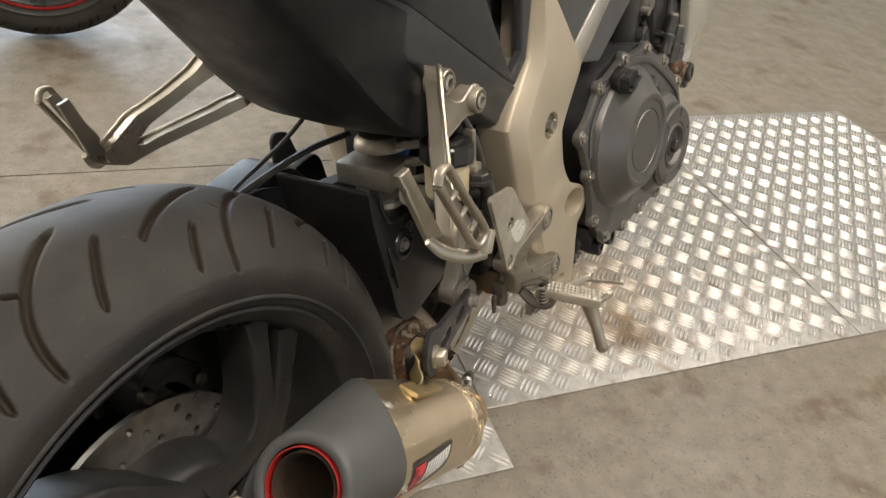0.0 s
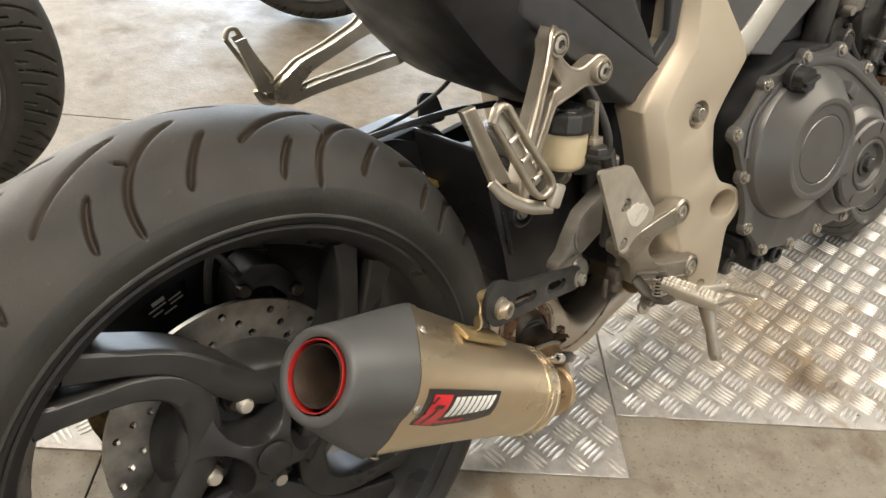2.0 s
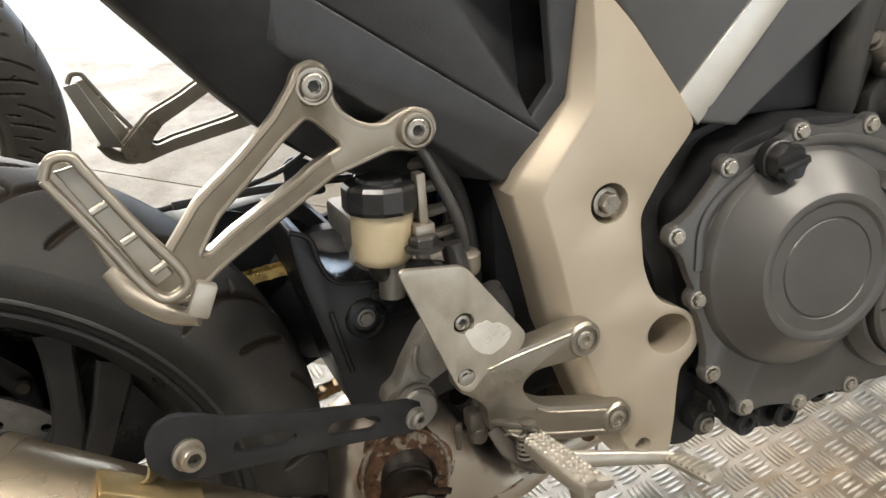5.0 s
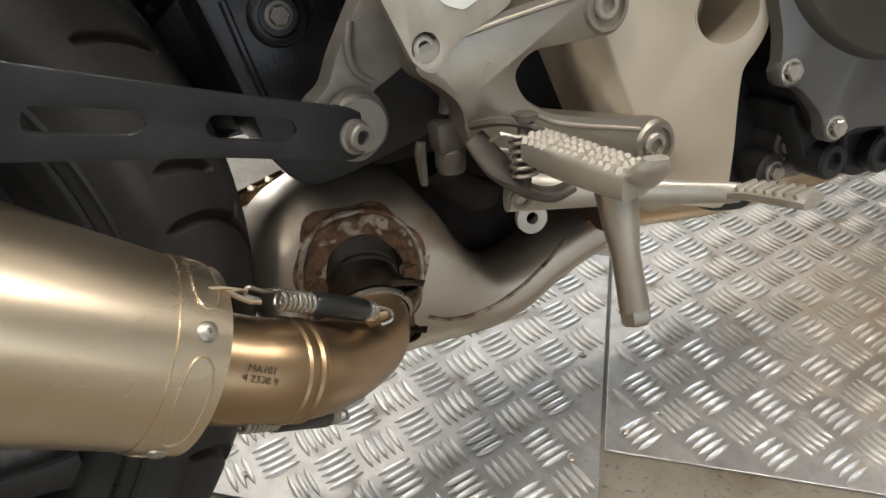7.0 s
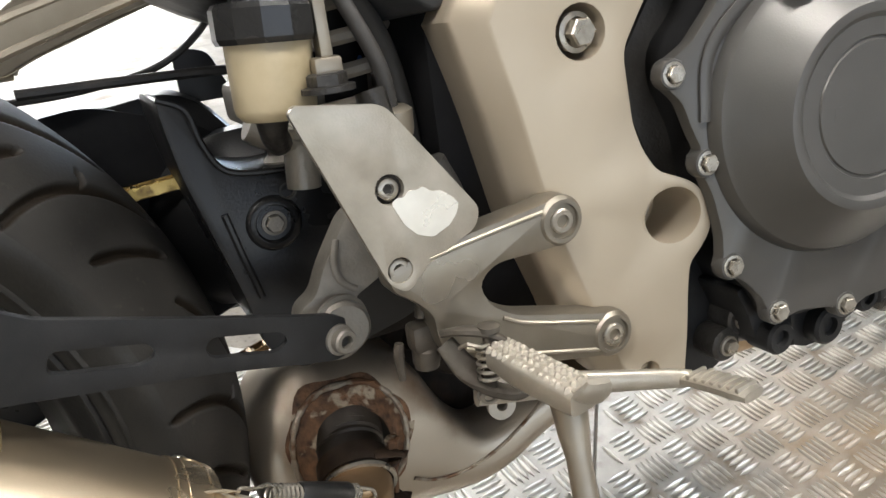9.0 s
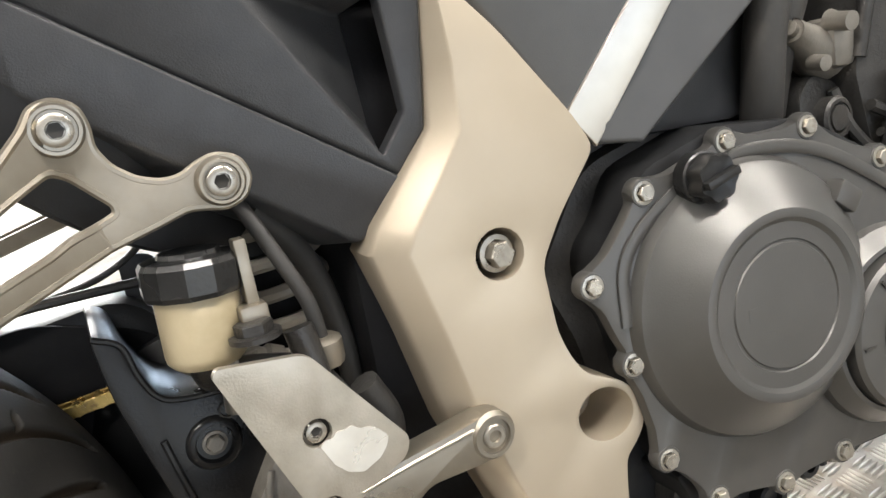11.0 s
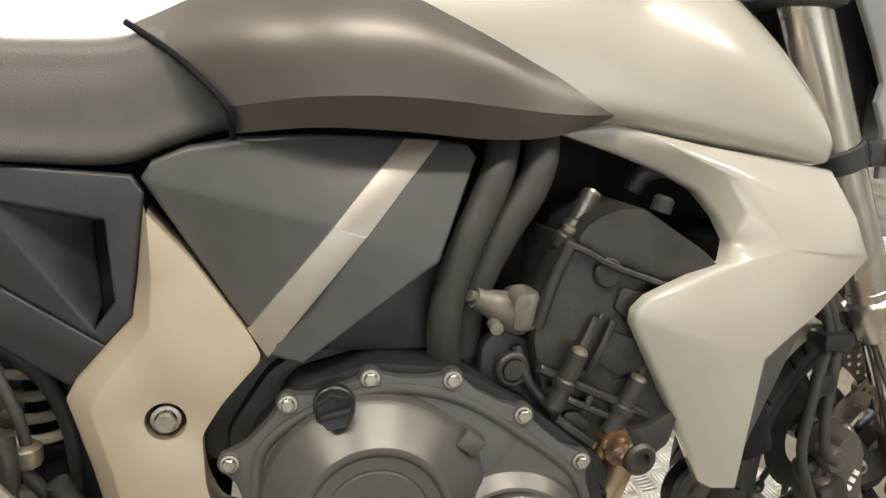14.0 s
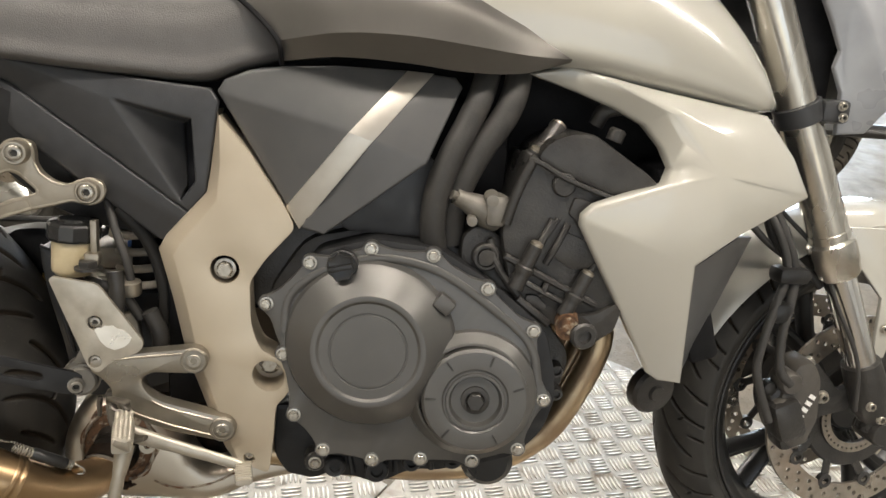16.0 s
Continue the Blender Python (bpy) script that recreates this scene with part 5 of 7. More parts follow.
part("outlet_neck", grid([[on_collector(*port_at(a, 0.66), 0.0098), Vector((0.3765 + 0.027 * math.cos(a), -0.040, 0.258 + 0.027 * math.sin(a))), Vector((0.3745 + 0.0255 * math.cos(a), -0.050, 0.252 + 0.0255 * math.sin(a)))] for a in RIM]), M_STUB, collector)
part("outlet_stub", sweep([(0.378, -0.020, 0.264), (0.3755, -0.038, 0.2545), (0.372, -0.056, 0.2455), (0.3685, -0.074, 0.2385)], [0.0245, 0.0250, 0.0252, 0.0254], 30), M_STUB, collector)
SA = Vector((-0.0035, -0.018, -0.0082)).normalized()
for k in range(3):
    part("stub_band", lathe([(0.0252, -0.0016), (0.0268, 0.0), (0.0252, 0.0016)], Vector((0.3760, -0.035, 0.2560)) + SA * 0.0055 * k, SA, 30, closed=True), M_STUB, collector)
clamp = part("pipe_clamp", lathe([(0.0264, -0.008), (0.0278, -0.008), (0.0278, 0.008), (0.0264, 0.008)], (0.3708, -0.062, 0.2430), SA, 36, closed=True), M_INSIDE, link, "dark band clamp on the joint")
part("pipe_lip", lathe([(0.0258, 0.0), (0.0284, -0.0015), (0.0284, 0.0015), (0.0258, 0.002)], (0.3690, -0.0735, 0.2382), SA, 36, closed=True), M_BOLT, link)
for z0, y0 in ((0.2600, -0.072), (0.2190, -0.064)):
    part("clamp_ear", sweep([(0.383, y0 - 0.006, z0 + 0.002), (0.397, y0 - 0.008, z0 - 0.001), (0.4025, y0 - 0.008, z0 - 0.005), (0.396, y0 - 0.006, z0 - 0.009), (0.388, y0 - 0.004, z0 - 0.009)], 0.0075, 8, 0.16, ref=(0.1, 0, 1), n=5), M_INSIDE, clamp)
part("clamp_bolt", join(sweep([(0.3985, -0.076, 0.264), (0.3960, -0.068, 0.206)], 0.0028, 8, smooth=False), lathe([(0.0058, 0), (0.0058, 0.006), (0.0045, 0.007), (0, 0.007)], (0.3985, -0.076, 0.262), (0, -0.1, 1), 6)), M_RUST, clamp)
part("seam", sweep([on_collector(x, z, 0.0002) for x, z in ((0.4235, 0.2005), (0.440, 0.192), (0.460, 0.189), (0.485, 0.191), (0.510, 0.199), (0.535, 0.212), (0.555, 0.224))], 0.0016, 8), M_WELD, collector, "welded seam of the collector")
for yy, xo in ((-0.075, 0.0), (-0.025, -0.005), (0.025, -0.005), (0.075, 0.0)):
    part("header_pipe", sweep([(0.985, yy, 0.49), (1.015, yy * 1.1, 0.44), (0.99, yy * 1.1, 0.36), (0.945, yy, 0.285), (0.86, yy * 0.8, 0.235), (0.72, yy * 0.55, 0.225), (0.58, yy * 0.5 - 0.01, 0.25)], 0.019, 16), M_HEADER, bike, "heat-tinted exhaust header pipe")


# ---- engine ----
def cover_tilt(x, z):
    return -0.13 * (x - 0.70) + 0.05 * (z - 0.45)


CN = Vector((-0.13, -1.0, 0.05)).normalized()  # outward from the clutch cover
engine = part("engine", slab(fillet([(0.575, 0.50), (0.60, 0.44), (0.605, 0.36), (0.64, 0.305), (0.86, 0.30), (0.93, 0.35), (0.95, 0.44), (0.90, 0.50), (0.84, 0.56), (0.70, 0.59), (0.62, 0.57)], 0.02), -0.140, 0.30, 0.01, (), lambda x, z: -0.10 * (x - 0.7)), M_BLOCK, bike, "dark four-cylinder engine")
COVER = [(0.577, 0.512), (0.575, 0.490), (0.592, 0.452), (0.596, 0.430), (0.604, 0.402), (0.606, 0.362), (0.620, 0.340), (0.650, 0.322), (0.762, 0.320), (0.822, 0.320), (0.872, 0.336), (0.902, 0.370), (0.912, 0.408), (0.910, 0.440),
         (0.895, 0.484), (0.838, 0.530), (0.770, 0.570), (0.696, 0.578), (0.632, 0.560), (0.594, 0.528)]
BOLTS = [(0.580, 0.502), (0.627, 0.552), (0.694, 0.572), (0.763, 0.569), (0.826, 0.535), (0.881, 0.4895), (0.899, 0.408), (0.874, 0.346), (0.822, 0.328), (0.762, 0.327), (0.706, 0.322), (0.649, 0.331), (0.6145, 0.372), (0.600, 0.444)]
scallop = []
for k, (x, z) in enumerate(BOLTS):
    b, c, mid = Vector((x, z)), Vector(BOLTS[(k + 1) % len(BOLTS)]), Vector((0.745, 0.445))
    o = (b - mid).normalized()
    t = Vector((o.y, -o.x))
    scallop += [tuple(b - t * 0.0085 + o * 0.003), tuple(b - t * 0.005 + o * 0.0085), tuple(b + t * 0.005 + o * 0.0085), tuple(b + t * 0.0085 + o * 0.003)]
    for u in (0.32, 0.5, 0.68):
        m = b.lerp(c, u)
        scallop.append(tuple(m + (m - mid).normalized() * 0.0015))
cover = part("clutch_cover", slab(fillet(scallop, 0.004, 2), -0.198, 0.009, 0.0025, (), cover_tilt), M_ENGINE, engine, "satin grey clutch cover with a domed centre", smooth=30)


part("case_rim", slab(fillet([(x + (0.004 if x > 0.75 else 0.025 if x < 0.63 else 0.004), z + (0.004 if z > 0.44 else -0.004)) for x, z in COVER], 0.012, 3), -0.1865, 0.05, 0.003, (), cover_tilt), M_STRAP, engine, "black crankcase rim behind the cover", smooth=30)


def on_cover(x, z, h):
    return Vector((x, -0.198 + cover_tilt(x, z), z)) + CN * h


part("dome", lathe([(0.099, -0.004), (0.0965, 0.004), (0.0935, 0.0085), (0.0890, 0.0110), (0.0660, 0.0325), (0.0635, 0.0345), (0.0605, 0.0350), (0.0575, 0.0345), (0.0545, 0.0325), (0.0440, 0.0325), (0.0432, 0.0314), (0.0418, 0.0314), (0.0410, 0.0325), (0, 0.0330)],
                   on_cover(0.698, 0.463, 0), CN, 112), M_ENGINE, cover, smooth=24)
part("pulse_cover", join(lathe([(0.076, 0.0), (0.074, 0.006), (0.064, 0.016), (0.061, 0.017)], on_cover(0.816, 0.412, 0), CN, 64),
                         lathe([(0.0610, 0.010), (0.0605, 0.023), (0.0575, 0.026), (0.046, 0.027), (0.038, 0.0265), (0.036, 0.0245), (0.034, 0.0245), (0.033, 0.027), (0.030, 0.027), (0.027, 0.020), (0.015, 0.020)], on_cover(0.819, 0.411, 0), CN, 64)), M_ENGINE, cover, smooth=24)
part("pulse_plug", join(lathe([(0.0165, 0.019), (0.016, 0.023), (0.011, 0.024)], on_cover(0.819, 0.411, 0), CN, 28), lathe([(0.0105, 0.022), (0.0105, 0.029), (0.009, 0.0305), (0, 0.0305)], on_cover(0.819, 0.411, 0), CN, 6)), M_BLOCK, cover, smooth=25)
for a in (20, 72, 128, 180, 232, 300):
    a = radians(a)
    part("tick", box(-0.001, 0.001, -0.006, 0.006, 0, 0.0012, 0, Matrix.Translation(on_cover(0.819 + 0.050 * math.cos(a), 0.411 + 0.050 * math.sin(a), 0.0265)) @ Matrix((Vector((-math.sin(a), 0, math.cos(a))), Vector((math.cos(a), 0, math.sin(a))), CN)).transposed().to_4x4()), M_BLOCK, cover, smooth=0)
part("flange_rib", sweep([on_cover(x, z, 0.001) for x, z in ((0.60, 0.47), (0.606, 0.512), (0.64, 0.542), (0.70, 0.562), (0.766, 0.553), (0.828, 0.516), (0.878, 0.474), (0.892, 0.425))], 0.0050, 10, 0.45), M_ENGINE, cover)
part("rib_block", box(-0.011, 0.011, -0.009, 0.009, -0.004, 0.012, 0.003, Matrix.Translation(on_cover(0.778, 0.517, 0.004)) @ Matrix((Vector((0.8, -0.1, -0.6)).normalized(), Vector((0.6, 0, 0.8)), CN)).transposed().to_4x4()), M_ENGINE, cover)
for x, z in BOLTS:
    part("bolt_boss", lathe([(0.0100, -0.009), (0.0098, -0.001), (0.0088, 0.0006), (0, 0.0006)], on_cover(x, z, 0), CN, 18), M_ENGINE, cover)
    bolt(cover, on_cover(x, z, -0.0005), 0.0057, 0.0054, CN, kind="hex")
cap = part("oil_filler_cap", lathe([(0.0172, -0.002), (0.0172, 0.008), (0.0160, 0.009), (0, 0.009)], on_cover(0.664, 0.554, 0.006), CN, 30), M_CAPBLK, engine, "black oil filler cap with a grip bar")
CU = Vector((1, -0.13, 0)).normalized()
CW = CN.cross(CU)
part("cap_grip", grid([[on_cover(0.664, 0.554, 0.006 + h) + (CU * math.cos(t) + CW * math.sin(t)) * r * (1 + 0.07 * math.cos(7 * t)) for t in [2 * math.pi * q / 56 for q in range(56)]] for r, h in ((0.0150, 0.008), (0.0152, 0.019), (0.0140, 0.0215), (0.0105, 0.0205), (0.0005, 0.0205))], True), M_CAPBLK, cap, smooth=40)
part("grip_bar", box(-0.013, 0.013, -0.0028, 0.0028, 0, 0.007, 0.001, Matrix.Translation(on_cover(0.664, 0.554, 0.026)) @ Matrix((Vector((0.93, -0.1, 0.25)).normalized(), Vector((-0.25, 0, 0.93)).normalized(), CN)).transposed().to_4x4()), M_CAPBLK, cap)
# worn lettering stands as plain raised bars
for k in range(5):
    part("emblem_bar", box(-0.0036, 0.0036, -0.0042, 0.0042, 0, 0.0006, 0, Matrix.Translation(on_cover(0.671 + 0.0135 * k, 0.464 + 0.0004 * k, 0.0322)) @ Matrix((Vector((1, -0.13, 0)).normalized(), Vector((0, 0.05, 1)).normalized(), CN)).transposed().to_4x4()), M_ENGINE, cover, smooth=0)
# crankcase ears behind the cover, and the case edge that follows it
for x, z in ((0.928, 0.425), (0.930, 0.395)):
    part("case_ear", lathe([(0.0085, 0.03), (0.0085, -0.008), (0.0075, -0.010), (0.005, -0.010), (0.0045, -0.006), (0, -0.006)], (x, -0.172, z), (0.1, 1, 0), 16), M_BLOCK, engine)
part("case_flank", slab(fillet([(0.560, 0.47), (0.556, 0.54), (0.580, 0.585), (0.66, 0.605), (0.80, 0.600), (0.86, 0.56), (0.80, 0.50), (0.62, 0.48)], 0.02), -0.120, 0.05, 0.010), M_BLOCK, engine)
part("case_rear", slab(fillet([(0.588, 0.360), (0.590, 0.290), (0.606, 0.266), (0.640, 0.258), (0.668, 0.272), (0.668, 0.360)], 0.008), -0.138, 0.10, 0.006), M_STRAP, engine, "black lower crankcase behind the frame plate")
foot = part("case_foot", slab(fillet([(0.632, 0.345), (0.645, 0.320), (0.653, 0.296), (0.667, 0.286), (0.690, 0.284), (0.702, 0.278), (0.728, 0.278), (0.744, 0.287), (0.765, 0.293), (0.790, 0.291), (0.815, 0.297), (0.846, 0.306), (0.86, 0.345)], 0.006), -0.176, 0.125, 0.006), M_STRAP, engine, "black lower crankcase with cast lugs")
for x, z, r in ((0.664, 0.302, 0.013), (0.714, 0.296, 0.015), (0.756, 0.307, 0.012), (0.806, 0.310, 0.012)):
    part("cast_lug", lathe([(r, 0.01), (r, -0.010), (r - 0.002, -0.012), (r * 0.5, -0.012), (r * 0.45, -0.008), (0, -0.008)], (x, -0.176, z), (0, 1, 0), 18), M_STRAP, foot)
for x0, z0, x1, z1 in ((0.680, 0.318, 0.686, 0.288), (0.735, 0.322, 0.738, 0.290), (0.778, 0.322, 0.782, 0.294)):
    part("cast_rib", sweep([(x0, -0.178, z0), (x1, -0.177, z1)], 0.004, 8, smooth=False), M_STRAP, foot)
for x, z in ((0.655, 0.311), (0.640, 0.294)):
    part("foot_boss", lathe([(0.013, 0.02), (0.013, -0.006), (0.011, -0.008), (0, -0.008)], (x, -0.152, z), (0, 1, 0), 18), M_BLOCK, engine)
    bolt(engine, (x, -0.160, z), 0.0058, 0.006, kind="hex")
part("sump", loft([[(x, -w, z1), (x, -w, z1 - (z1 - z0) * 0.6), (x, -w * 0.7, z0), (x, w * 0.7, z0), (x, w, z1 - (z1 - z0) * 0.6), (x, w, z1)] for x, w, z0, z1 in ((0.63, 0.10, 0.285, 0.34), (0.67, 0.12, 0.258, 0.34), (0.74, 0.125, 0.246, 0.34), (0.80, 0.12, 0.252, 0.34), (0.85, 0.10, 0.285, 0.35))], 4, 3), M_BLOCK, engine)
for k in range(7):
    x = 0.655 + 0.03 * k
    part("sump_bolt", lathe([(0.008, 0), (0.008, -0.006), (0.006, -0.008), (0, -0.008)], (x, -0.135, 0.295 - 0.012 * math.sin(k * 0.5)), (0, 1, 0), 10), M_BLOCK, engine)
part("oil_filter", lathe([(0, -0.085), (0.026, -0.085), (0.034, -0.078), (0.035, 0.0), (0, 0.0)], (0.872, -0.06, 0.282), (0.15, 1, 0), 32), M_CAPBLK, engine, "black oil filter canister")

# cylinders lean forward
CYT = lambda x, z: -0.06 * (x - 0.9)
cyl = part("cylinder_block", slab(fillet([(0.869, 0.690), (0.842, 0.596), (0.848, 0.570), (0.855, 0.542), (0.862, 0.527), (0.896, 0.492), (0.925, 0.484), (0.968, 0.478), (1.005, 0.515), (1.035, 0.620), (0.975, 0.640), (0.912, 0.660)], 0.009), -0.188, 0.37, 0.008, (), CYT), M_BLOCK, engine, "dark cast cylinder block")
head = part("head_cover", slab(fillet([(0.875, 0.682), (0.880, 0.695), (0.893, 0.706), (0.912, 0.713), (0.937, 0.714), (1.006, 0.672), (1.036, 0.645), (1.030, 0.624), (0.972, 0.643), (0.912, 0.664)], 0.008), -0.192, 0.38, 0.012, (), CYT), M_BLOCK, cyl, "rounded cam cover")
part("cover_seam", sweep([(0.866, -0.188, 0.682), (0.880, -0.194, 0.677), (0.912, -0.195, 0.661), (0.972, -0.198, 0.640), (1.03, -0.200, 0.618)], 0.0035, 8, 1.0), M_BLOCK, cyl)
part("chain_bump", lathe([(0.014, 0.006), (0.014, -0.004), (0.012, -0.006), (0, -0.006)], (0.908, -0.188, 0.655), (0, 1, 0), 24), M_BLOCK, cyl)
part("front_edge", sweep([(0.846, -0.184, 0.606), (0.857, -0.186, 0.648), (0.870, -0.188, 0.680)], 0.0060, 10), M_BLOCK, cyl)


def post(x0, y0, z0, x1, y1, z1, r=0.0085):
    """A cast column with a bolt at its top."""
    a, c = Vector((x0, y0, z0)), Vector((x1, y1, z1))
    d = (c - a).normalized()
    ob = part("bolt_column", join(sweep([a, a.lerp(c, 0.5), c], [r * 1.12, r * 1.04, r], 16, smooth=False), lathe([(r * 1.25, -0.003), (r * 1.3, 0.0), (r * 1.3, 0.004), (r * 1.1, 0.006)], a.lerp(c, 0.42), d, 16, closed=True)), M_BLOCK, cyl)
    part("column_bolt", lathe([(r * 0.9, 0), (r * 0.9, 0.003), (r * 0.55, 0.005), (0, 0.005)], c, d, 14), M_ALLOY, ob)


post(0.872, -0.168, 0.668, 0.906, -0.150, 0.718, 0.0105)
post(0.860, -0.199, 0.535, 0.879, -0.203, 0.586, 0.0085), post(0.922, -0.196, 0.502, 0.945, -0.198, 0.553, 0.0085)
post(0.870, -0.168, 0.676, 0.876, -0.172, 0.690, 0.008)
# ribs, jacket panels and the base flange
for x0, z0, x1, z1, r in ((0.899, 0.614, 0.872, 0.556, 0.0046), (0.905, 0.616, 0.880, 0.575, 0.0030), (0.917, 0.610, 0.895, 0.562, 0.0040), (0.954, 0.565, 0.938, 0.520, 0.0040), (0.846, 0.570, 0.920, 0.534, 0.0046), (0.920, 0.534, 0.962, 0.514, 0.0046), (0.856, 0.548, 0.925, 0.514, 0.0036), (0.900, 0.542, 0.893, 0.524, 0.004), (0.866, 0.520, 0.905, 0.490, 0.005)):
    part("cast_rib", sweep([(x0, -0.192, z0), ((x0 + x1) / 2, -0.1945, (z0 + z1) / 2), (x1, -0.192, z1)], r, 8), M_BLOCK, cyl)
for o in ([(0.922, 0.642), (0.944, 0.636), (0.950, 0.612), (0.948, 0.604), (0.926, 0.614), (0.916, 0.622)], [(0.914, 0.602), (0.945, 0.590), (0.953, 0.566), (0.948, 0.560), (0.928, 0.556), (0.902, 0.572)], [(0.876, 0.524), (0.890, 0.524), (0.902, 0.512), (0.900, 0.506), (0.888, 0.508), (0.876, 0.517)]):
    part("jacket_panel", slab(fillet(o, 0.004, 2), -0.1925, 0.006, 0.002, (), CYT), M_BLOCK, cyl, smooth=30)
part("base_casting", slab(fillet([(0.800, 0.585), (0.815, 0.600), (0.845, 0.590), (0.850, 0.565), (0.862, 0.53), (0.90, 0.49), (0.88, 0.48), (0.83, 0.52), (0.80, 0.555)], 0.008), -0.168, 0.03, 0.006), M_BLOCK, cyl)
part("sensor_plug", join(sweep([(0.955, -0.14, 0.722), (0.962, -0.145, 0.738), (0.985, -0.15, 0.742)], [0.009, 0.010, 0.006], 12), lathe([(0.010, 0), (0.010, 0.012), (0.007, 0.015), (0, 0.015)], (0.968, -0.17, 0.706), (0.3, 0, 0.95), 12)), M_BLOCK, cyl)
part("core_plug", lathe([(0.0165, 0.012), (0.0165, -0.004), (0.0145, -0.006), (0.0120, -0.006), (0.0110, -0.002), (0.0100, -0.002), (0.0095, -0.006), (0, -0.0065)], (0.828, -0.174, 0.564), (0, 1, 0), 26), M_BLOCK, cyl)
part("plug_lead", sweep([(0.832, -0.172, 0.585), (0.842, -0.178, 0.555), (0.868, -0.186, 0.522), (0.885, -0.182, 0.500)], 0.0045, 8), M_HOSE, cyl)
part("water_outlet", join(lathe([(0.009, 0), (0.0105, 0.012), (0.0165, 0.040), (0.020, 0.046), (0.020, 0.062)], (0.786, -0.176, 0.634), (0.86, 0.28, -0.38), 22), lathe([(0, 0.0), (0.0055, 0.0), (0.0055, 0.006), (0.009, 0.006)], (0.782, -0.177, 0.636), (0.86, 0.28, -0.38), 14),
                          lathe([(0.0, 0.0), (0.007, 0.001), (0.007, 0.014), (0.009, 0.02)], (0.826, -0.196, 0.633), (0.1, 0.95, 0.1), 14), lathe([(0.0, 0.0), (0.006, 0.001), (0.006, 0.014)], (0.806, -0.188, 0.607), (0.1, 0.95, 0.1), 12)), M_DULL, engine, "cast alloy water outlet")
part("water_body", box(0.822, 0.850, -0.184, -0.15, 0.600, 0.638, 0.008), M_DULL, engine)
for path, r in (([(0.828, -0.125, 0.800), (0.812, -0.158, 0.752), (0.797, -0.166, 0.716), (0.780, -0.170, 0.680), (0.767, -0.170, 0.640), (0.764, -0.166, 0.600), (0.770, -0.155, 0.560)], 0.0150),
                ([(0.862, -0.120, 0.800), (0.851, -0.156, 0.758), (0.838, -0.163, 0.724), (0.816, -0.164, 0.690), (0.799, -0.162, 0.655), (0.789, -0.156, 0.620), (0.788, -0.145, 0.575)], 0.0155)):
    part("coolant_hose", sweep(path, r, 18), M_HOSE, bike, "thick black rubber coolant hose")
part("mount_bracket", slab(fillet([(0.925, 0.500), (0.960, 0.505), (0.995, 0.525), (0.985, 0.485), (0.960, 0.468), (0.935, 0.470)], 0.006), -0.200, 0.014, 0.003), M_BLOCK, engine)
part("mount_boss", lathe([(0.016, 0.04), (0.016, -0.006), (0.013, -0.009), (0.008, -0.009), (0.007, -0.004), (0, -0.004)], (0.940, -0.218, 0.486), (0, 1, 0), 24), M_BLOCK, engine)
part("rusty_stub", lathe([(0, -0.034), (0.0135, -0.034), (0.0145, -0.030), (0.0145, 0.03), (0, 0.03)], (0.930, -0.186, 0.494), (0.25, 0.95, 0.05), 24), M_RUST, engine, "rusty steel sleeve")
# the near-black boxes here fill the shaded gaps inside the frame
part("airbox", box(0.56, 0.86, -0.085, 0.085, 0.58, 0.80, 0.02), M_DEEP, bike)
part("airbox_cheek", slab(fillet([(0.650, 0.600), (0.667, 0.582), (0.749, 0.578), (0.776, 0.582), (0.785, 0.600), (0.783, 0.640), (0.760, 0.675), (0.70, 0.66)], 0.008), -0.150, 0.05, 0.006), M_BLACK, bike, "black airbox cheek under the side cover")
part("seat_gap_filler", box(0.30, 0.60, -0.075, 0.075, 0.60, 0.785, 0.02), M_DEEP, bike)
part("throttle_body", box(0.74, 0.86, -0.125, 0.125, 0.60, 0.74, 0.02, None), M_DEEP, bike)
part("head_gap_filler", box(0.86, 1.15, -0.09, 0.09, 0.64, 0.79, 0.015), M_DEEP, bike)
# dark blocks added to stand in for the shaded interior round the collector
part("linkage_filler", box(0.40, 0.52, -0.03, 0.08, 0.322, 0.365, 0.012), M_GAP, bike)
part("interior_filler", join(slab(fillet([(0.425, 0.32), (0.60, 0.32), (0.60, 0.20), (0.52, 0.165), (0.47, 0.17), (0.43, 0.24)], 0.02), 0.030, 0.05, 0.008), sweep([(0.45, -0.02, 0.315), (0.475, -0.015, 0.285), (0.50, 0.0, 0.27)], 0.014, 12)), M_GAP, bike, "dark filler for the shaded interior over the exhaust")
part("radiator", box(-0.02, 0.02, -0.17, 0.17, -0.13, 0.13, 0.008, Matrix.Translation((1.085, 0.0, 0.56)) @ pose(0, 0, 0, 0, -18, 0)), M_DEEP, bike, "black radiator ahead of the engine")
part("horn", join(lathe([(0, -0.014), (0.010, -0.014), (0.012, -0.010), (0.030, -0.009), (0.034, -0.004), (0.034, 0.010), (0.02, 0.02), (0, 0.02)], (1.092, -0.10, 0.368), (-0.25, 1, 0.1), 32)), M_BLOCK, bike, "round black horn below the radiator")

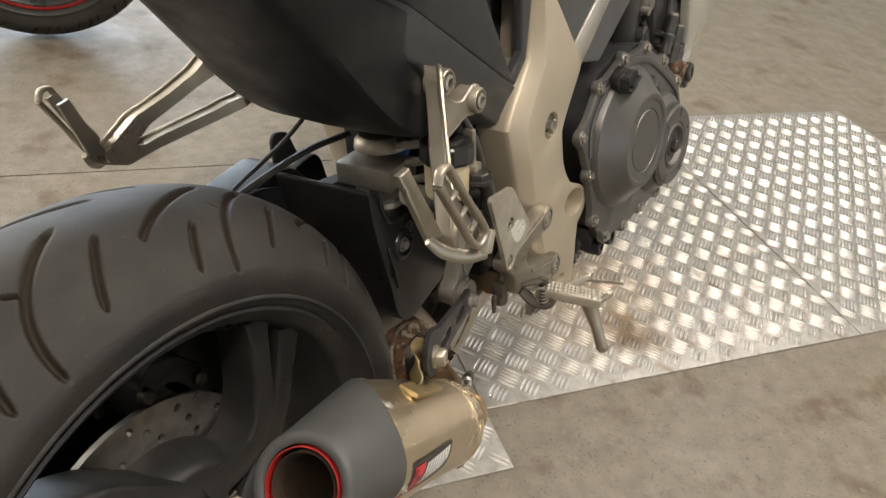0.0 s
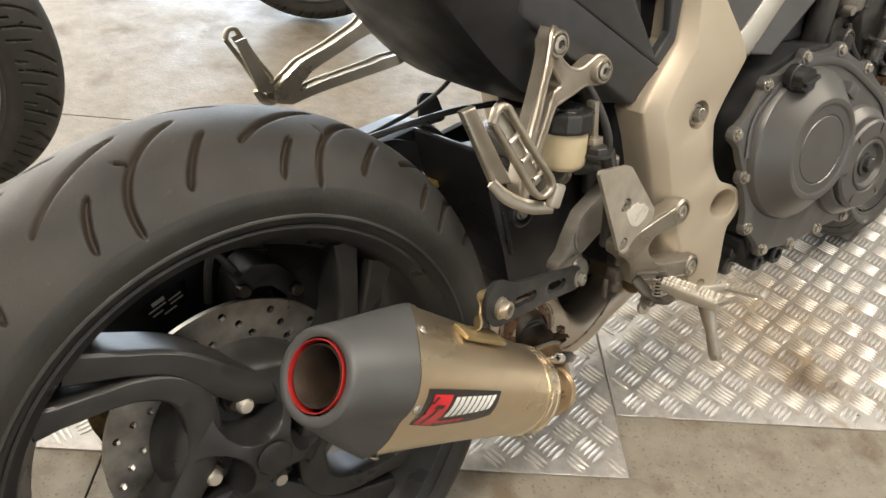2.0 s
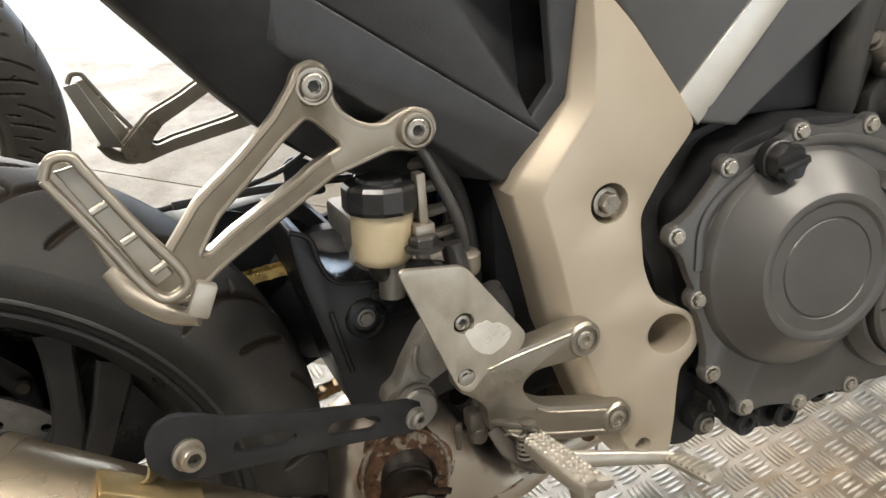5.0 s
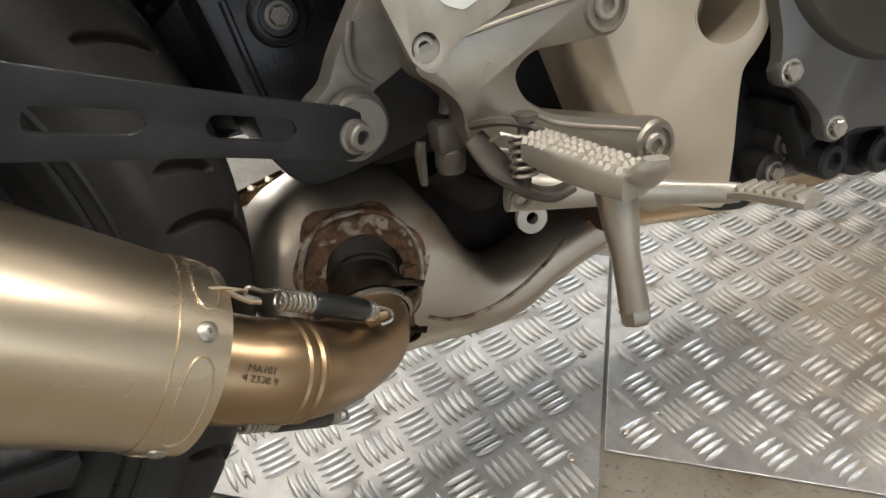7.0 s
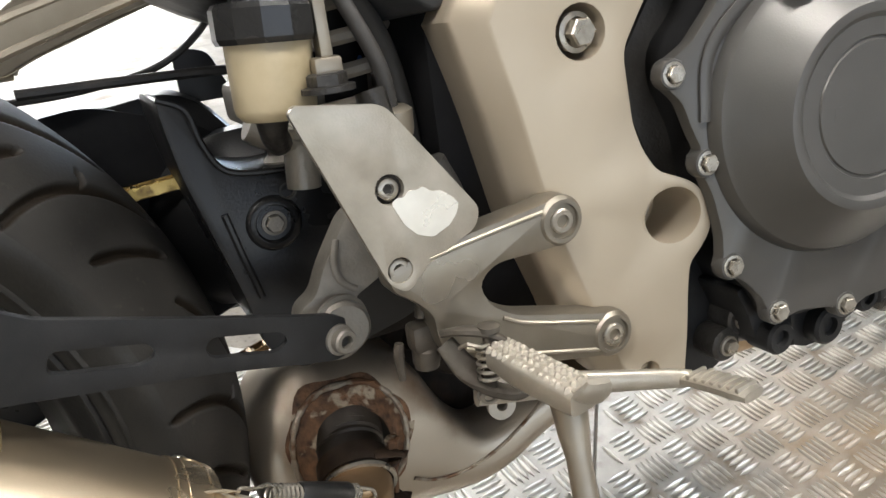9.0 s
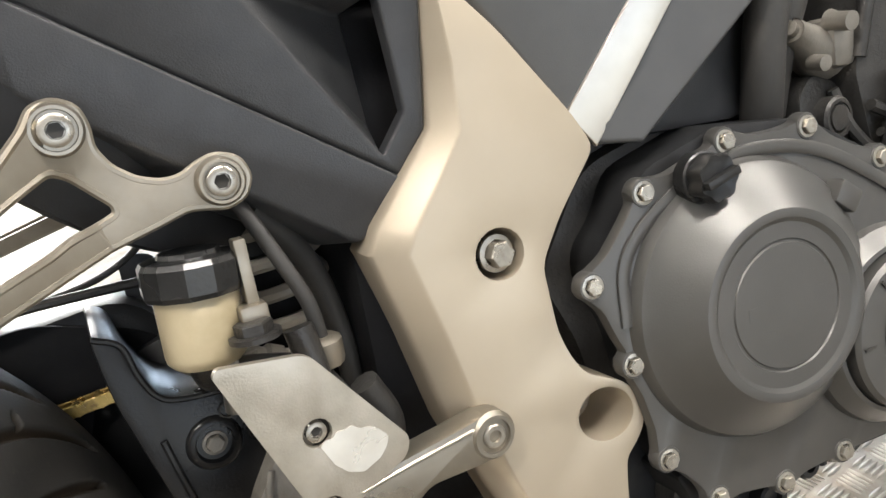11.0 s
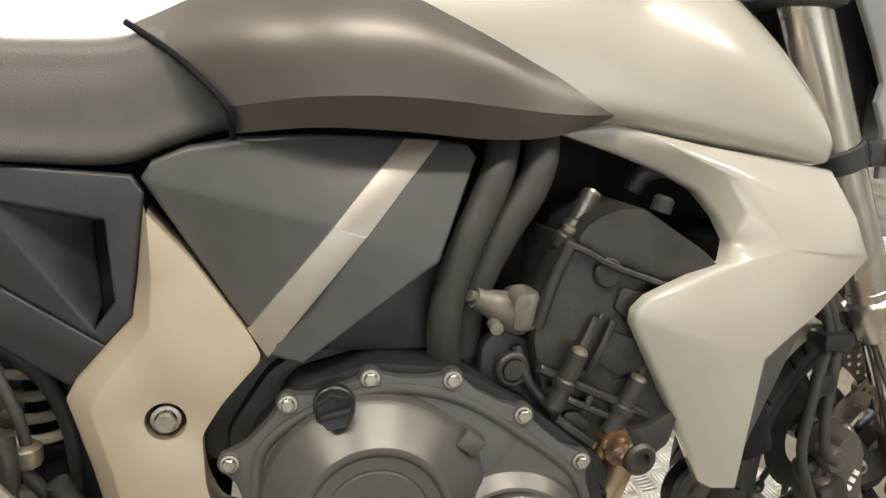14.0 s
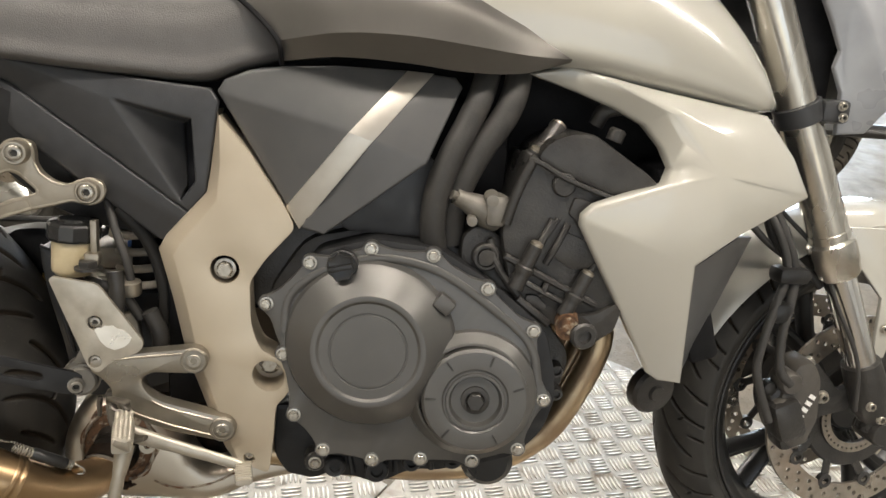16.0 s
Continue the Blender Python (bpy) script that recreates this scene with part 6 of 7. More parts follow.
# ---- bodywork ----
def side_cover(side):
    """The faceted grey cover with the brushed strip across it."""
    s = lambda x, y, z: (x, y * side, z)
    V = [s(0.519, -0.136, 0.731), s(0.527, -0.139, 0.745), s(0.554, -0.143, 0.757), s(0.592, -0.147, 0.7635), s(0.650, -0.152, 0.768), s(0.725, -0.157, 0.768), s(0.780, -0.163, 0.764), s(0.788, -0.165, 0.754), s(0.750, -0.193, 0.670), s(0.641, -0.176, 0.582), s(0.613, -0.160, 0.586), s(0.598, -0.154, 0.609), s(0.665, -0.180, 0.699)]
    ob = part("side_cover", facets(V, [(0, 1, 2, 3, 4, 5, 12), (5, 6, 7, 8, 12), (0, 12, 11), (12, 8, 9, 10, 11)], 0.03, 0.004, (0, side, 0)), M_PANEL, bike, "matt graphite faceted side cover")
    # strip follows the fold of the cover
    a, b_, c, d = Vector(s(0.7255, -0.1600, 0.768)), Vector(s(0.755, -0.1625, 0.767)), Vector(s(0.613, -0.1620, 0.585)), Vector(s(0.597, -0.1560, 0.609))
    m1, m2 = Vector(s(0.6635, -0.1815, 0.6985)), Vector(s(0.690, -0.1845, 0.690))
    part("metal_strip", facets([a, b_, m2, m1, c, d], [(0, 1, 2, 3), (3, 2, 4, 5)], 0.003, 0.0008, (0, side, 0)), M_BRUSHED, ob, "brushed aluminium strip")
    return ob


side_cover(1), side_cover(-1)


def patch(rows, n=6, thick=0.004, side=1):
    """A smooth curved panel over rows of points, with thickness."""
    r = [catmull([(x, y * side, z) for x, y, z in row], n) for row in rows]
    cols = [catmull(c, n) for c in zip(*r)]
    bm = grid([list(q) for q in zip(*cols)])
    front = list(bm.faces)
    ext = bmesh.ops.extrude_face_region(bm, geom=front, use_keep_orig=True)
    mv = [g for g in ext["geom"] if isinstance(g, bmesh.types.BMVert)]
    bmesh.ops.translate(bm, verts=mv, vec=(0, thick * side, 0))
    return bm


def tank_cover(side):
    rows = [[(0.590, -0.150, 0.769), (0.650, -0.180, 0.777), (0.720, -0.190, 0.776), (0.790, -0.189, 0.771), (0.850, -0.184, 0.774), (0.906, -0.177, 0.790)],
            [(0.586, -0.160, 0.790), (0.650, -0.196, 0.801), (0.720, -0.208, 0.803), (0.790, -0.205, 0.798), (0.850, -0.196, 0.793), (0.908, -0.180, 0.793)],
            [(0.553, -0.140, 0.823), (0.632, -0.180, 0.848), (0.710, -0.196, 0.850), (0.780, -0.197, 0.834), (0.845, -0.190, 0.813), (0.909, -0.180, 0.796)],
            [(0.515, -0.110, 0.849), (0.610, -0.140, 0.889), (0.700, -0.168, 0.886), (0.770, -0.182, 0.859), (0.840, -0.184, 0.827), (0.909, -0.178, 0.799)]]
    # dark strip that draws the shadow gap between seat and tank cover
    edge_at = [(x, (y - 0.001) * side, z) for x, y, z in ((0.589, -0.152, 0.765), (0.584, -0.163, 0.791), (0.551, -0.143, 0.824), (0.512, -0.113, 0.850))]
    part("seat_gap_line", sweep(edge_at, 0.0030, 8), M_DEEP, bike)
    return part("tank_cover", join(patch(rows[:2], 6, 0.006, side), patch(rows[1:], 6, 0.006, side)), M_TANKCOVER, bike, "satin graphite tank side cover", smooth=34)


tank_cover(1), tank_cover(-1)
TANK = [(0.60, 0.100, 0.79, 0.900), (0.70, 0.150, 0.79, 0.955), (0.80, 0.178, 0.785, 0.985), (0.90, 0.187, 0.783, 0.990), (1.00, 0.192, 0.768, 0.965), (1.08, 0.190, 0.756, 0.915), (1.14, 0.180, 0.748, 0.850), (1.175, 0.150, 0.750, 0.790)]


def tank_ring(x, w, z0, z1):
    h = z1 - z0
    half = [(-w * 0.86, z0), (-w, z0 + h * 0.20), (-w * 0.95, z0 + h * 0.48), (-w * 0.74, z0 + h * 0.78), (-w * 0.38, z0 + h * 0.96)]
    return [(x, y, z) for y, z in half] + [(x, 0, z1)] + [(x, -y, z) for y, z in reversed(half)] + [(x, 0, z0)]


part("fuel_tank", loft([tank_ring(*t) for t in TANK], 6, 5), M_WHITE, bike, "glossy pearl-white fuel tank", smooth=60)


def seat_ring(x, w, z0, z1):
    h = z1 - z0
    half = [(-w * 0.93, z0), (-w, z0 + h * 0.30), (-w * 0.97, z0 + h * 0.70), (-w * 0.82, z0 + h * 0.97)]
    return [(x, y, z) for y, z in half] + [(x, 0, z1 + 0.004)] + [(x, -y, z) for y, z in reversed(half)] + [(x, 0, z0)]


part("seat", loft([seat_ring(*t) for t in ((-0.10, 0.09, 0.985, 1.035), (0.10, 0.115, 0.862, 0.935), (0.22, 0.135, 0.765, 0.86), (0.32, 0.140, 0.749, 0.838), (0.42, 0.137, 0.743, 0.838), (0.50, 0.134, 0.741, 0.842), (0.545, 0.134, 0.757, 0.858), (0.590, 0.120, 0.770, 0.860), (0.64, 0.10, 0.775, 0.84))], 5, 5), M_SEAT, bike, "dark grey vinyl rider seat", smooth=60)


def tail_side(side):
    s = lambda x, y, z: (x, y * side, z)
    V = [s(0.16, -0.108, 0.815), s(0.300, -0.122, 0.750), s(0.512, -0.138, 0.734), s(0.521, -0.139, 0.720), s(0.507, -0.135, 0.617), s(0.487, -0.130, 0.592), s(0.300, -0.113, 0.722), s(0.16, -0.104, 0.79), s(0.405, -0.133, 0.716), s(0.490, -0.137, 0.699), s(0.495, -0.136, 0.630), s(0.478, -0.131, 0.607), s(0.478, -0.106, 0.692), s(0.482, -0.104, 0.622)]
    ob = part("tail_panel", facets(V, [(0, 1, 6, 7), (1, 2, 3, 9, 8), (3, 4, 10, 9), (4, 5, 11, 10), (1, 8, 11, 5, 6), (8, 9, 12), (8, 12, 13, 11)], 0.010, 0.003, (0, side, 0)), M_BLACK, bike, "black side panel with a sunken air scoop")
    part("rail_cover", facets([s(0.15, -0.100, 0.797), s(0.300, -0.117, 0.722), s(0.487, -0.132, 0.592), s(0.510, -0.130, 0.612), s(0.497, -0.128, 0.566), s(0.455, -0.122, 0.557), s(0.30, -0.112, 0.672), s(0.165, -0.097, 0.783), s(0.44, -0.085, 0.555), s(0.28, -0.08, 0.655), s(0.160, -0.065, 0.772)],
                              [(0, 1, 6, 7), (1, 2, 4, 5, 6), (2, 3, 4), (6, 5, 8, 9), (7, 6, 9, 10)], 0.008, 0.003, (0, side, 0)), M_BLACK, ob, "black subframe cover")
    return ob


tail_side(1), tail_side(-1)
part("undertray", loft([[(x, -w, z1), (x, -w, z0 + 0.02), (x, -w * 0.7, z0), (x, w * 0.7, z0), (x, w, z0 + 0.02), (x, w, z1)] for x, w, z0, z1 in ((0.06, 0.06, 0.850, 0.875), (0.10, 0.075, 0.812, 0.845), (0.14, 0.085, 0.772, 0.815), (0.18, 0.09, 0.735, 0.79), (0.22, 0.095, 0.690, 0.77), (0.28, 0.10, 0.622, 0.755), (0.34, 0.095, 0.578, 0.745), (0.42, 0.060, 0.550, 0.73), (0.52, 0.05, 0.56, 0.72))], 4, 3), M_STRAP, bike, "black plastic undertray", smooth=30)
part("tail_light_unit", box(-0.14, -0.08, -0.06, 0.06, 0.955, 1.005, 0.015), M_RED, bike, "red tail lamp under the seat end")


def wing(side):
    s = lambda x, y, z: (x, y * side, z)
    top = [s(0.862, -0.160, 0.775), s(0.911, -0.170, 0.786), s(1.000, -0.182, 0.769), s(1.147, -0.184, 0.747), s(1.195, -0.176, 0.700), s(1.228, -0.170, 0.652)]
    crest = [s(0.962, -0.186, 0.773), s(1.033, -0.198, 0.744), s(1.107, -0.208, 0.713), s(1.172, -0.196, 0.672)]
    lip = [s(0.938, -0.176, 0.767), s(0.985, -0.187, 0.757), s(1.018, -0.196, 0.741), s(1.041, -0.203, 0.712), s(1.050, -0.210, 0.684), s(1.040, -0.213, 0.667)]
    gap = [s(0.920, -0.164, 0.758), s(0.963, -0.172, 0.743), s(0.999, -0.178, 0.726), s(1.021, -0.185, 0.702), s(1.031, -0.193, 0.680), s(1.021, -0.204, 0.663)]
    low = [s(0.968, -0.214, 0.648), s(0.938, -0.216, 0.637), s(0.926, -0.216, 0.625), s(0.926, -0.214, 0.612), s(0.980, -0.205, 0.524), s(1.043, -0.180, 0.424), s(1.060, -0.178, 0.413), s(1.093, -0.177, 0.408), s(1.064, -0.226, 0.573), s(1.120, -0.217, 0.612), s(1.080, -0.219, 0.678)]
    V = top + crest + lip + gap + low
    T, C, L, G, W = 0, 6, 10, 16, 22
    F = [(T, T + 1, C, L, G), (T + 1, T + 2, C + 1, C), (T + 2, T + 3, C + 2, C + 1), (T + 3, T + 4, C + 3, C + 2), (T + 4, T + 5, C + 3), (C, C + 1, L + 2, L + 1, L), (C + 1, C + 2, W + 10, L + 3, L + 2), (L + 3, W + 10, L + 4), (L + 4, W + 10, L + 5),
         (C + 2, C + 3, W + 10), (C + 3, T + 5, W + 9, W + 8, W + 10), (G + 5, L + 5, W + 10, W + 8, W + 2, W + 1, W), (W + 2, W + 8, W + 7, W + 6, W + 5, W + 4, W + 3)]
    F += [(G + k, L + k, L + k + 1, G + k + 1) for k in range(5)]
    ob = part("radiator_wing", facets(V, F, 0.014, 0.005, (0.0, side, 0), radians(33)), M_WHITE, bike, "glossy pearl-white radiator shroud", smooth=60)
    part("wing_inner", facets([s(1.066, -0.216, 0.570), s(1.122, -0.206, 0.606), s(1.160, -0.170, 0.600), s(1.130, -0.150, 0.500), s(1.098, -0.160, 0.415)], [(0, 1, 2, 3, 4)], 0.008, 0.002, (0, side, 0)), M_PANEL, ob, "dark grey inner shroud panel")
    return ob


wing(1), wing(-1)


# ---- front end ----
FC = Vector((1.4506, 0.020, 0.306))
STEER = Matrix.Translation(FC) @ Matrix.Rotation(0.088, 4, "Z") @ Matrix.Rotation(-0.026, 4, "X")
front_wheel = part("front_wheel", moved(lathe([(r, y * 0.66) for r, y in rim_prof], (0, 0, 0), (0, 1, 0), 112, closed=True), STEER), M_WHEEL, bike, "dark cast front wheel")
tyre(front_wheel, (0, 0, 0), 0.298, 0.0615, 0.066, 14, 900, "black front tyre with slanted grooves", 0.2335, True, STEER, 64, 0.42)
part("hub", moved(lathe([(0, -0.05), (0.03, -0.05), (0.034, -0.045), (0.034, 0.045), (0.03, 0.05), (0, 0.05)], (0, 0, 0), (0, 1, 0), 32), STEER), M_WHEEL, front_wheel)
for k in range(4):
    for d in (-11, 11):
        a = radians(35 + 90 * k)
        e = a + radians(d)
        part("spoke", moved(sweep([(0.03 * math.cos(a), 0, 0.03 * math.sin(a)), (0.11 * math.cos(a + radians(d * 0.35)), -0.004, 0.11 * math.sin(a + radians(d * 0.35))), (0.206 * math.cos(e), -0.004, 0.206 * math.sin(e))], [0.015, 0.012, 0.014], 10, 1.2), STEER), M_WHEEL, front_wheel)
for sd in (-1, 1):
    o = Matrix.Translation((0, 0.0625 * sd, 0))
    dk = part("brake_disc", moved(disc_with_holes(0.118, 0.155, 30, (0.127, 0.137, 0.147), 0.0038, 0.005), STEER @ o), M_DISC, front_wheel, "drilled steel front brake disc", smooth=20)
    part("disc_carrier", moved(lathe([(0.05, -0.002), (0.085, -0.002), (0.088, 0.002), (0.05, 0.004)], (0, 0, 0), (0, 1, 0), 40, closed=True), STEER @ o), M_BLOCK, dk)
    for k in range(10):
        a = 2 * math.pi * k / 10
        part("carrier_arm", moved(join(sweep([(0.083 * math.cos(a - 0.12), 0, 0.083 * math.sin(a - 0.12)), (0.114 * math.cos(a), 0, 0.114 * math.sin(a))], 0.007, 8, 0.4, smooth=False), lathe([(0.0115, -0.004), (0.0115, 0.004), (0.006, 0.005), (0.006, -0.005)], (0.116 * math.cos(a), 0, 0.116 * math.sin(a)), (0, 1, 0), 16, closed=True)), STEER @ o), M_BLOCK, dk)
    if sd < 0:
        part("pulse_ring", moved(slab(ring(0, 0, 0.063, 60), -0.006, 0.002, 0, [ring(0, 0, 0.048, 40)] + [ring(0.0565 * math.cos(q), 0.0565 * math.sin(q), 0.0022, 6) for q in [2 * math.pi * j / 40 for j in range(40)]]), STEER @ o), M_DISC, dk, smooth=0)
DIRF = Vector((0.4305, 0.0, -0.9026))  # down along the fork
for sd, yy in ((1, -0.088), (-1, 0.118)):
    top, edge_at = Vector((1.130, yy, 0.995)), Vector((1.352, yy, 0.535))
    leg = part("fork_leg", lathe([(0.024, 0.0), (0.0265, 0.002), (0.0265, 0.44), (0.0275, 0.441), (0.0275, 0.452), (0.0315, 0.456), (0.0315, 0.488), (0.030, 0.492), (0.0300, 0.503), (0.027, 0.508), (0.0225, 0.509)], top, DIRF, 36), mat("fork_tube_alloy", (0.52, 0.49, 0.44), (0.60, 0.57, 0.51), 0.24, 0.95, 60, 0.03, 600, stretch=(1, 1, 0.2)) if sd > 0 else bpy.data.materials["fork_tube_alloy"], bike, "satin upside-down fork leg")
    part("stanchion", lathe([(0.0215, 0.50), (0.0215, 0.70)], top, DIRF, 32), M_CHROME, leg, "chromed fork tube")
    part("axle_carrier", join(lathe([(0.0215, 0.648), (0.0265, 0.650), (0.0285, 0.70), (0.028, 0.73), (0.02, 0.75)], top, DIRF, 24), sweep([top + DIRF * 0.66, top + DIRF * 0.73 + Vector((0.01, 0, 0)), Vector((1.452, yy, 0.300))], [0.026, 0.029, 0.027], 14, 0.8), lathe([(0, -0.024 * sd), (0.016, -0.024 * sd), (0.019, -0.02 * sd), (0.019, 0.02 * sd)], (1.452, yy, 0.304), (0, 1, 0), 24)), M_BLOCK, leg, "dark cast axle carrier")
    bolt(leg, (1.420, yy - 0.024 * sd, 0.350), 0.006, 0.006, (0, -sd, 0))
    bolt(leg, (1.440, yy - 0.024 * sd, 0.330), 0.006, 0.006, (0, -sd, 0))
    part("fork_clamp", lathe([(0.0275, -0.014), (0.031, -0.012), (0.031, 0.012), (0.0275, 0.014)], top + DIRF * 0.270, DIRF, 30, closed=True), M_BLACK, leg, "black clamp band")
    part("clamp_ear", box(1.262, 1.300, yy - 0.02 - 0.01 * sd, yy + 0.02 - 0.01 * sd, 0.742, 0.772, 0.006), M_BLACK, leg)
    bolt(leg, (1.285, yy - 0.031 * sd, 0.764), 0.005, 0.005, (0, -sd, 0))
    bolt(leg, (1.288, yy - 0.031 * sd, 0.750), 0.005, 0.005, (0, -sd, 0))
    cal = part("brake_caliper", join(box(-0.024, 0.024, -0.02, 0.02, -0.052, 0.052, 0.010, Matrix.Translation((1.302, yy + 0.0 * sd, 0.330)) @ pose(0, 0, 0, 0, -22, 0)), box(-0.03, 0.012, -0.03 * 1, 0.012, -0.03, 0.03, 0.009, Matrix.Translation((1.300, yy - 0.01 * sd, 0.335)) @ pose(0, 0, 0, 0, -22, 0))), M_BLOCK, bike, "dark two-piece front brake caliper")
    part("caliper_body", slab(fillet([(1.272, 0.331), (1.280, 0.372), (1.296, 0.410), (1.320, 0.418), (1.336, 0.392), (1.342, 0.330), (1.330, 0.292), (1.308, 0.284), (1.288, 0.300)], 0.008), (yy - 0.026) if sd > 0 else yy - 0.02, 0.046, 0.010), M_CALIPER, cal)
    for px, pz in ((1.288, 0.385), (1.283, 0.345)):
        part("piston_boss", lathe([(0.017, 0.02), (0.017, -0.004), (0.014, -0.008), (0, -0.009)], (px, yy - 0.024 * sd, pz), (0, sd, 0), 22), M_CALIPER, cal)
    for k in range(6):
        part("caliper_bar", box(-0.003, 0.003, -0.001, 0.001, -0.0045, 0.0045, 0, Matrix.Translation((1.324 - 0.0042 * k, yy - 0.0275 * sd, 0.365 - 0.0095 * k)) @ pose(0, 0, 0, 0, -60, 0)), M_STICKWHITE, cal, smooth=0)
    part("bracket", slab(fillet([(1.290, 0.400), (1.32, 0.415), (1.352, 0.40), (1.39, 0.36), (1.415, 0.37), (1.41, 0.33), (1.37, 0.32), (1.33, 0.30), (1.31, 0.285)], 0.008), yy + 0.006 * sd if sd > 0 else yy - 0.03, 0.012, 0.003), M_BLOCK, cal)
    bolt(cal, (1.330, yy + 0.004 if sd > 0 else yy + 0.0, 0.405), 0.008, 0.008, (0, -sd, 0))
    bolt(cal, (1.362, yy + 0.004 if sd > 0 else yy + 0.0, 0.352), 0.008, 0.008, (0, -sd, 0))
    part("banjo", lathe([(0.010, -0.01), (0.010, 0.006), (0.006, 0.009), (0, 0.009)], (1.265, yy - 0.012 * sd, 0.372), (0, -sd, 0), 16), M_BLOCK, cal)
    part("bleed_nipple", sweep([(1.272, yy - 0.02 * sd, 0.395), (1.268, yy - 0.026 * sd, 0.412)], 0.004, 8, smooth=False), M_ALLOY, cal)

for path, r in (([(1.21, -0.05, 0.66), (1.245, -0.085, 0.60), (1.262, -0.10, 0.545), (1.250, -0.108, 0.50), (1.235, -0.116, 0.45), (1.232, -0.118, 0.40), (1.262, -0.118, 0.33)], 0.0062), ([(1.225, -0.06, 0.66), (1.258, -0.09, 0.59), (1.274, -0.10, 0.54), (1.270, -0.108, 0.50), (1.262, -0.114, 0.45), (1.266, -0.118, 0.405), (1.285, -0.118, 0.385)], 0.0066),
                ([(1.232, -0.05, 0.66), (1.25, -0.075, 0.585), (1.285, -0.09, 0.545), (1.30, -0.09, 0.53)], 0.0075),
                ([(1.395, -0.115, 0.345), (1.380, -0.118, 0.42), (1.338, -0.11, 0.50), (1.320, -0.085, 0.56), (1.262, -0.06, 0.62)], 0.0032), ([(1.215, -0.07, 0.60), (1.25, -0.075, 0.57), (1.31, -0.078, 0.535), (1.33, -0.08, 0.515)], 0.005)):
    part("brake_hose", sweep(path, r, 10), M_HOSE, bike, "black rubber front brake hose")
part("hose_clip", join(box(1.245, 1.292, -0.115, -0.080, 0.525, 0.548, 0.008), box(1.245, 1.272, -0.118, -0.095, 0.470, 0.500, 0.008)), M_CAPBLK, bike)

# fender: a white arch over the tyre with arms to the fork
rows = []
for i in range(25):
    t = i / 24
    a = radians(158 - 122 * t)
    r = 0.316 + 0.010 * math.sin(t * math.pi)
    w = 0.066 * (0.75 + 0.5 * math.sin(min(1, t * 1.25) * math.pi)) if t < 0.96 else 0.05
    row = []
    for j in range(13):
        u = -1 + 2 * j / 12
        row.append(STEER @ Vector(((r - 0.030 * abs(u) ** 2.4) * math.cos(a), w * u, (r - 0.030 * abs(u) ** 2.4) * math.sin(a))))
    rows.append(row)
bm = grid(rows)
ext = bmesh.ops.extrude_face_region(bm, geom=list(bm.faces), use_keep_orig=True)
bmesh.ops.translate(bm, verts=[g for g in ext["geom"] if isinstance(g, bmesh.types.BMVert)], vec=(0, 0, -0.004))
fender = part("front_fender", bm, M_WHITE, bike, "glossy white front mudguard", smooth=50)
for sd, yy in ((-1, -0.065), (1, 0.105)):
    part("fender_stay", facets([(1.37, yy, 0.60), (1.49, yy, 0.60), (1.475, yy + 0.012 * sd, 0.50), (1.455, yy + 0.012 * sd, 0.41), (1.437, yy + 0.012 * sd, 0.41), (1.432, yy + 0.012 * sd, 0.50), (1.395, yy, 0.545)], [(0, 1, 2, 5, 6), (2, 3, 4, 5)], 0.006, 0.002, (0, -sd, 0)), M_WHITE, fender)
    bolt(fender, (1.446, yy + 0.012 * sd, 0.455), 0.006, 0.005, (0, sd, 0))

# headlamp cowl and yokes
COWL_A = [(1.215, 0.945), (1.249, 0.892), (1.265, 0.866), (1.283, 0.833), (1.278, 0.812), (1.294, 0.781), (1.297, 0.727), (1.338, 0.731), (1.358, 0.770), (1.339, 0.816), (1.310, 0.856), (1.276, 0.900), (1.240, 0.955)]


def cowl_side(side, y0):
    """One cheek of the headlamp cowl: an inner facet and a darker outer facet along a curved fold."""
    a = [(x, (y0 + 0.016 * (i in (8, 9, 10, 11, 12))) * side, z) for i, (x, z) in enumerate(COWL_A)]
    out = [(1.250, (y0 - 0.01) * side, 0.990), (1.360, (y0 - 0.01) * side, 0.985), (1.425, (y0 - 0.025) * side, 0.900), (1.405, (y0 - 0.015) * side, 0.800)]
    return facets(a + out, [tuple(range(13)), (12, 11, 10, 9, 8, 16, 15, 14, 13)], 0.008, 0.003, (0, -side, 0))


cowl = part("headlight_cowl", cowl_side(-1, 0.10), M_BLUEGREY, bike, "dark silver headlamp cowl")
part("cowl_side", cowl_side(1, 0.13), M_BLUEGREY, cowl)
part("cowl_back", box(1.205, 1.30, -0.075, 0.105, 0.74, 1.0, 0.02), M_DEEP, cowl, "black back of the headlamp")
part("lamp_body", loft([[(x, 0.015 - w, z), (x, 0.015 - w * 0.7, z + h), (x, 0.015, z + h * 1.2), (x, 0.015 + w * 0.7, z + h), (x, 0.015 + w, z), (x, 0.015, z - h)] for x, w, z, h in ((1.30, 0.06, 0.84, 0.06), (1.36, 0.10, 0.84, 0.09), (1.42, 0.085, 0.83, 0.07))], 4, 4), M_CAPBLK, cowl)
yoke = part("fork_yoke", box(1.10, 1.20, -0.125, 0.155, 0.905, 0.935, 0.01), M_BLACK, bike)
part("lower_yoke", box(1.17, 1.22, -0.075, 0.105, 0.80, 0.835, 0.01), M_BLACK, yoke)
bar = part("handlebar", sweep([(1.02, -0.37, 1.03), (1.07, -0.24, 1.06), (1.12, -0.10, 1.02), (1.13, 0.015, 1.01), (1.12, 0.13, 1.02), (1.09, 0.27, 1.06), (1.06, 0.40, 1.03)], 0.012, 12), M_BLACK, bike, "black handlebar")
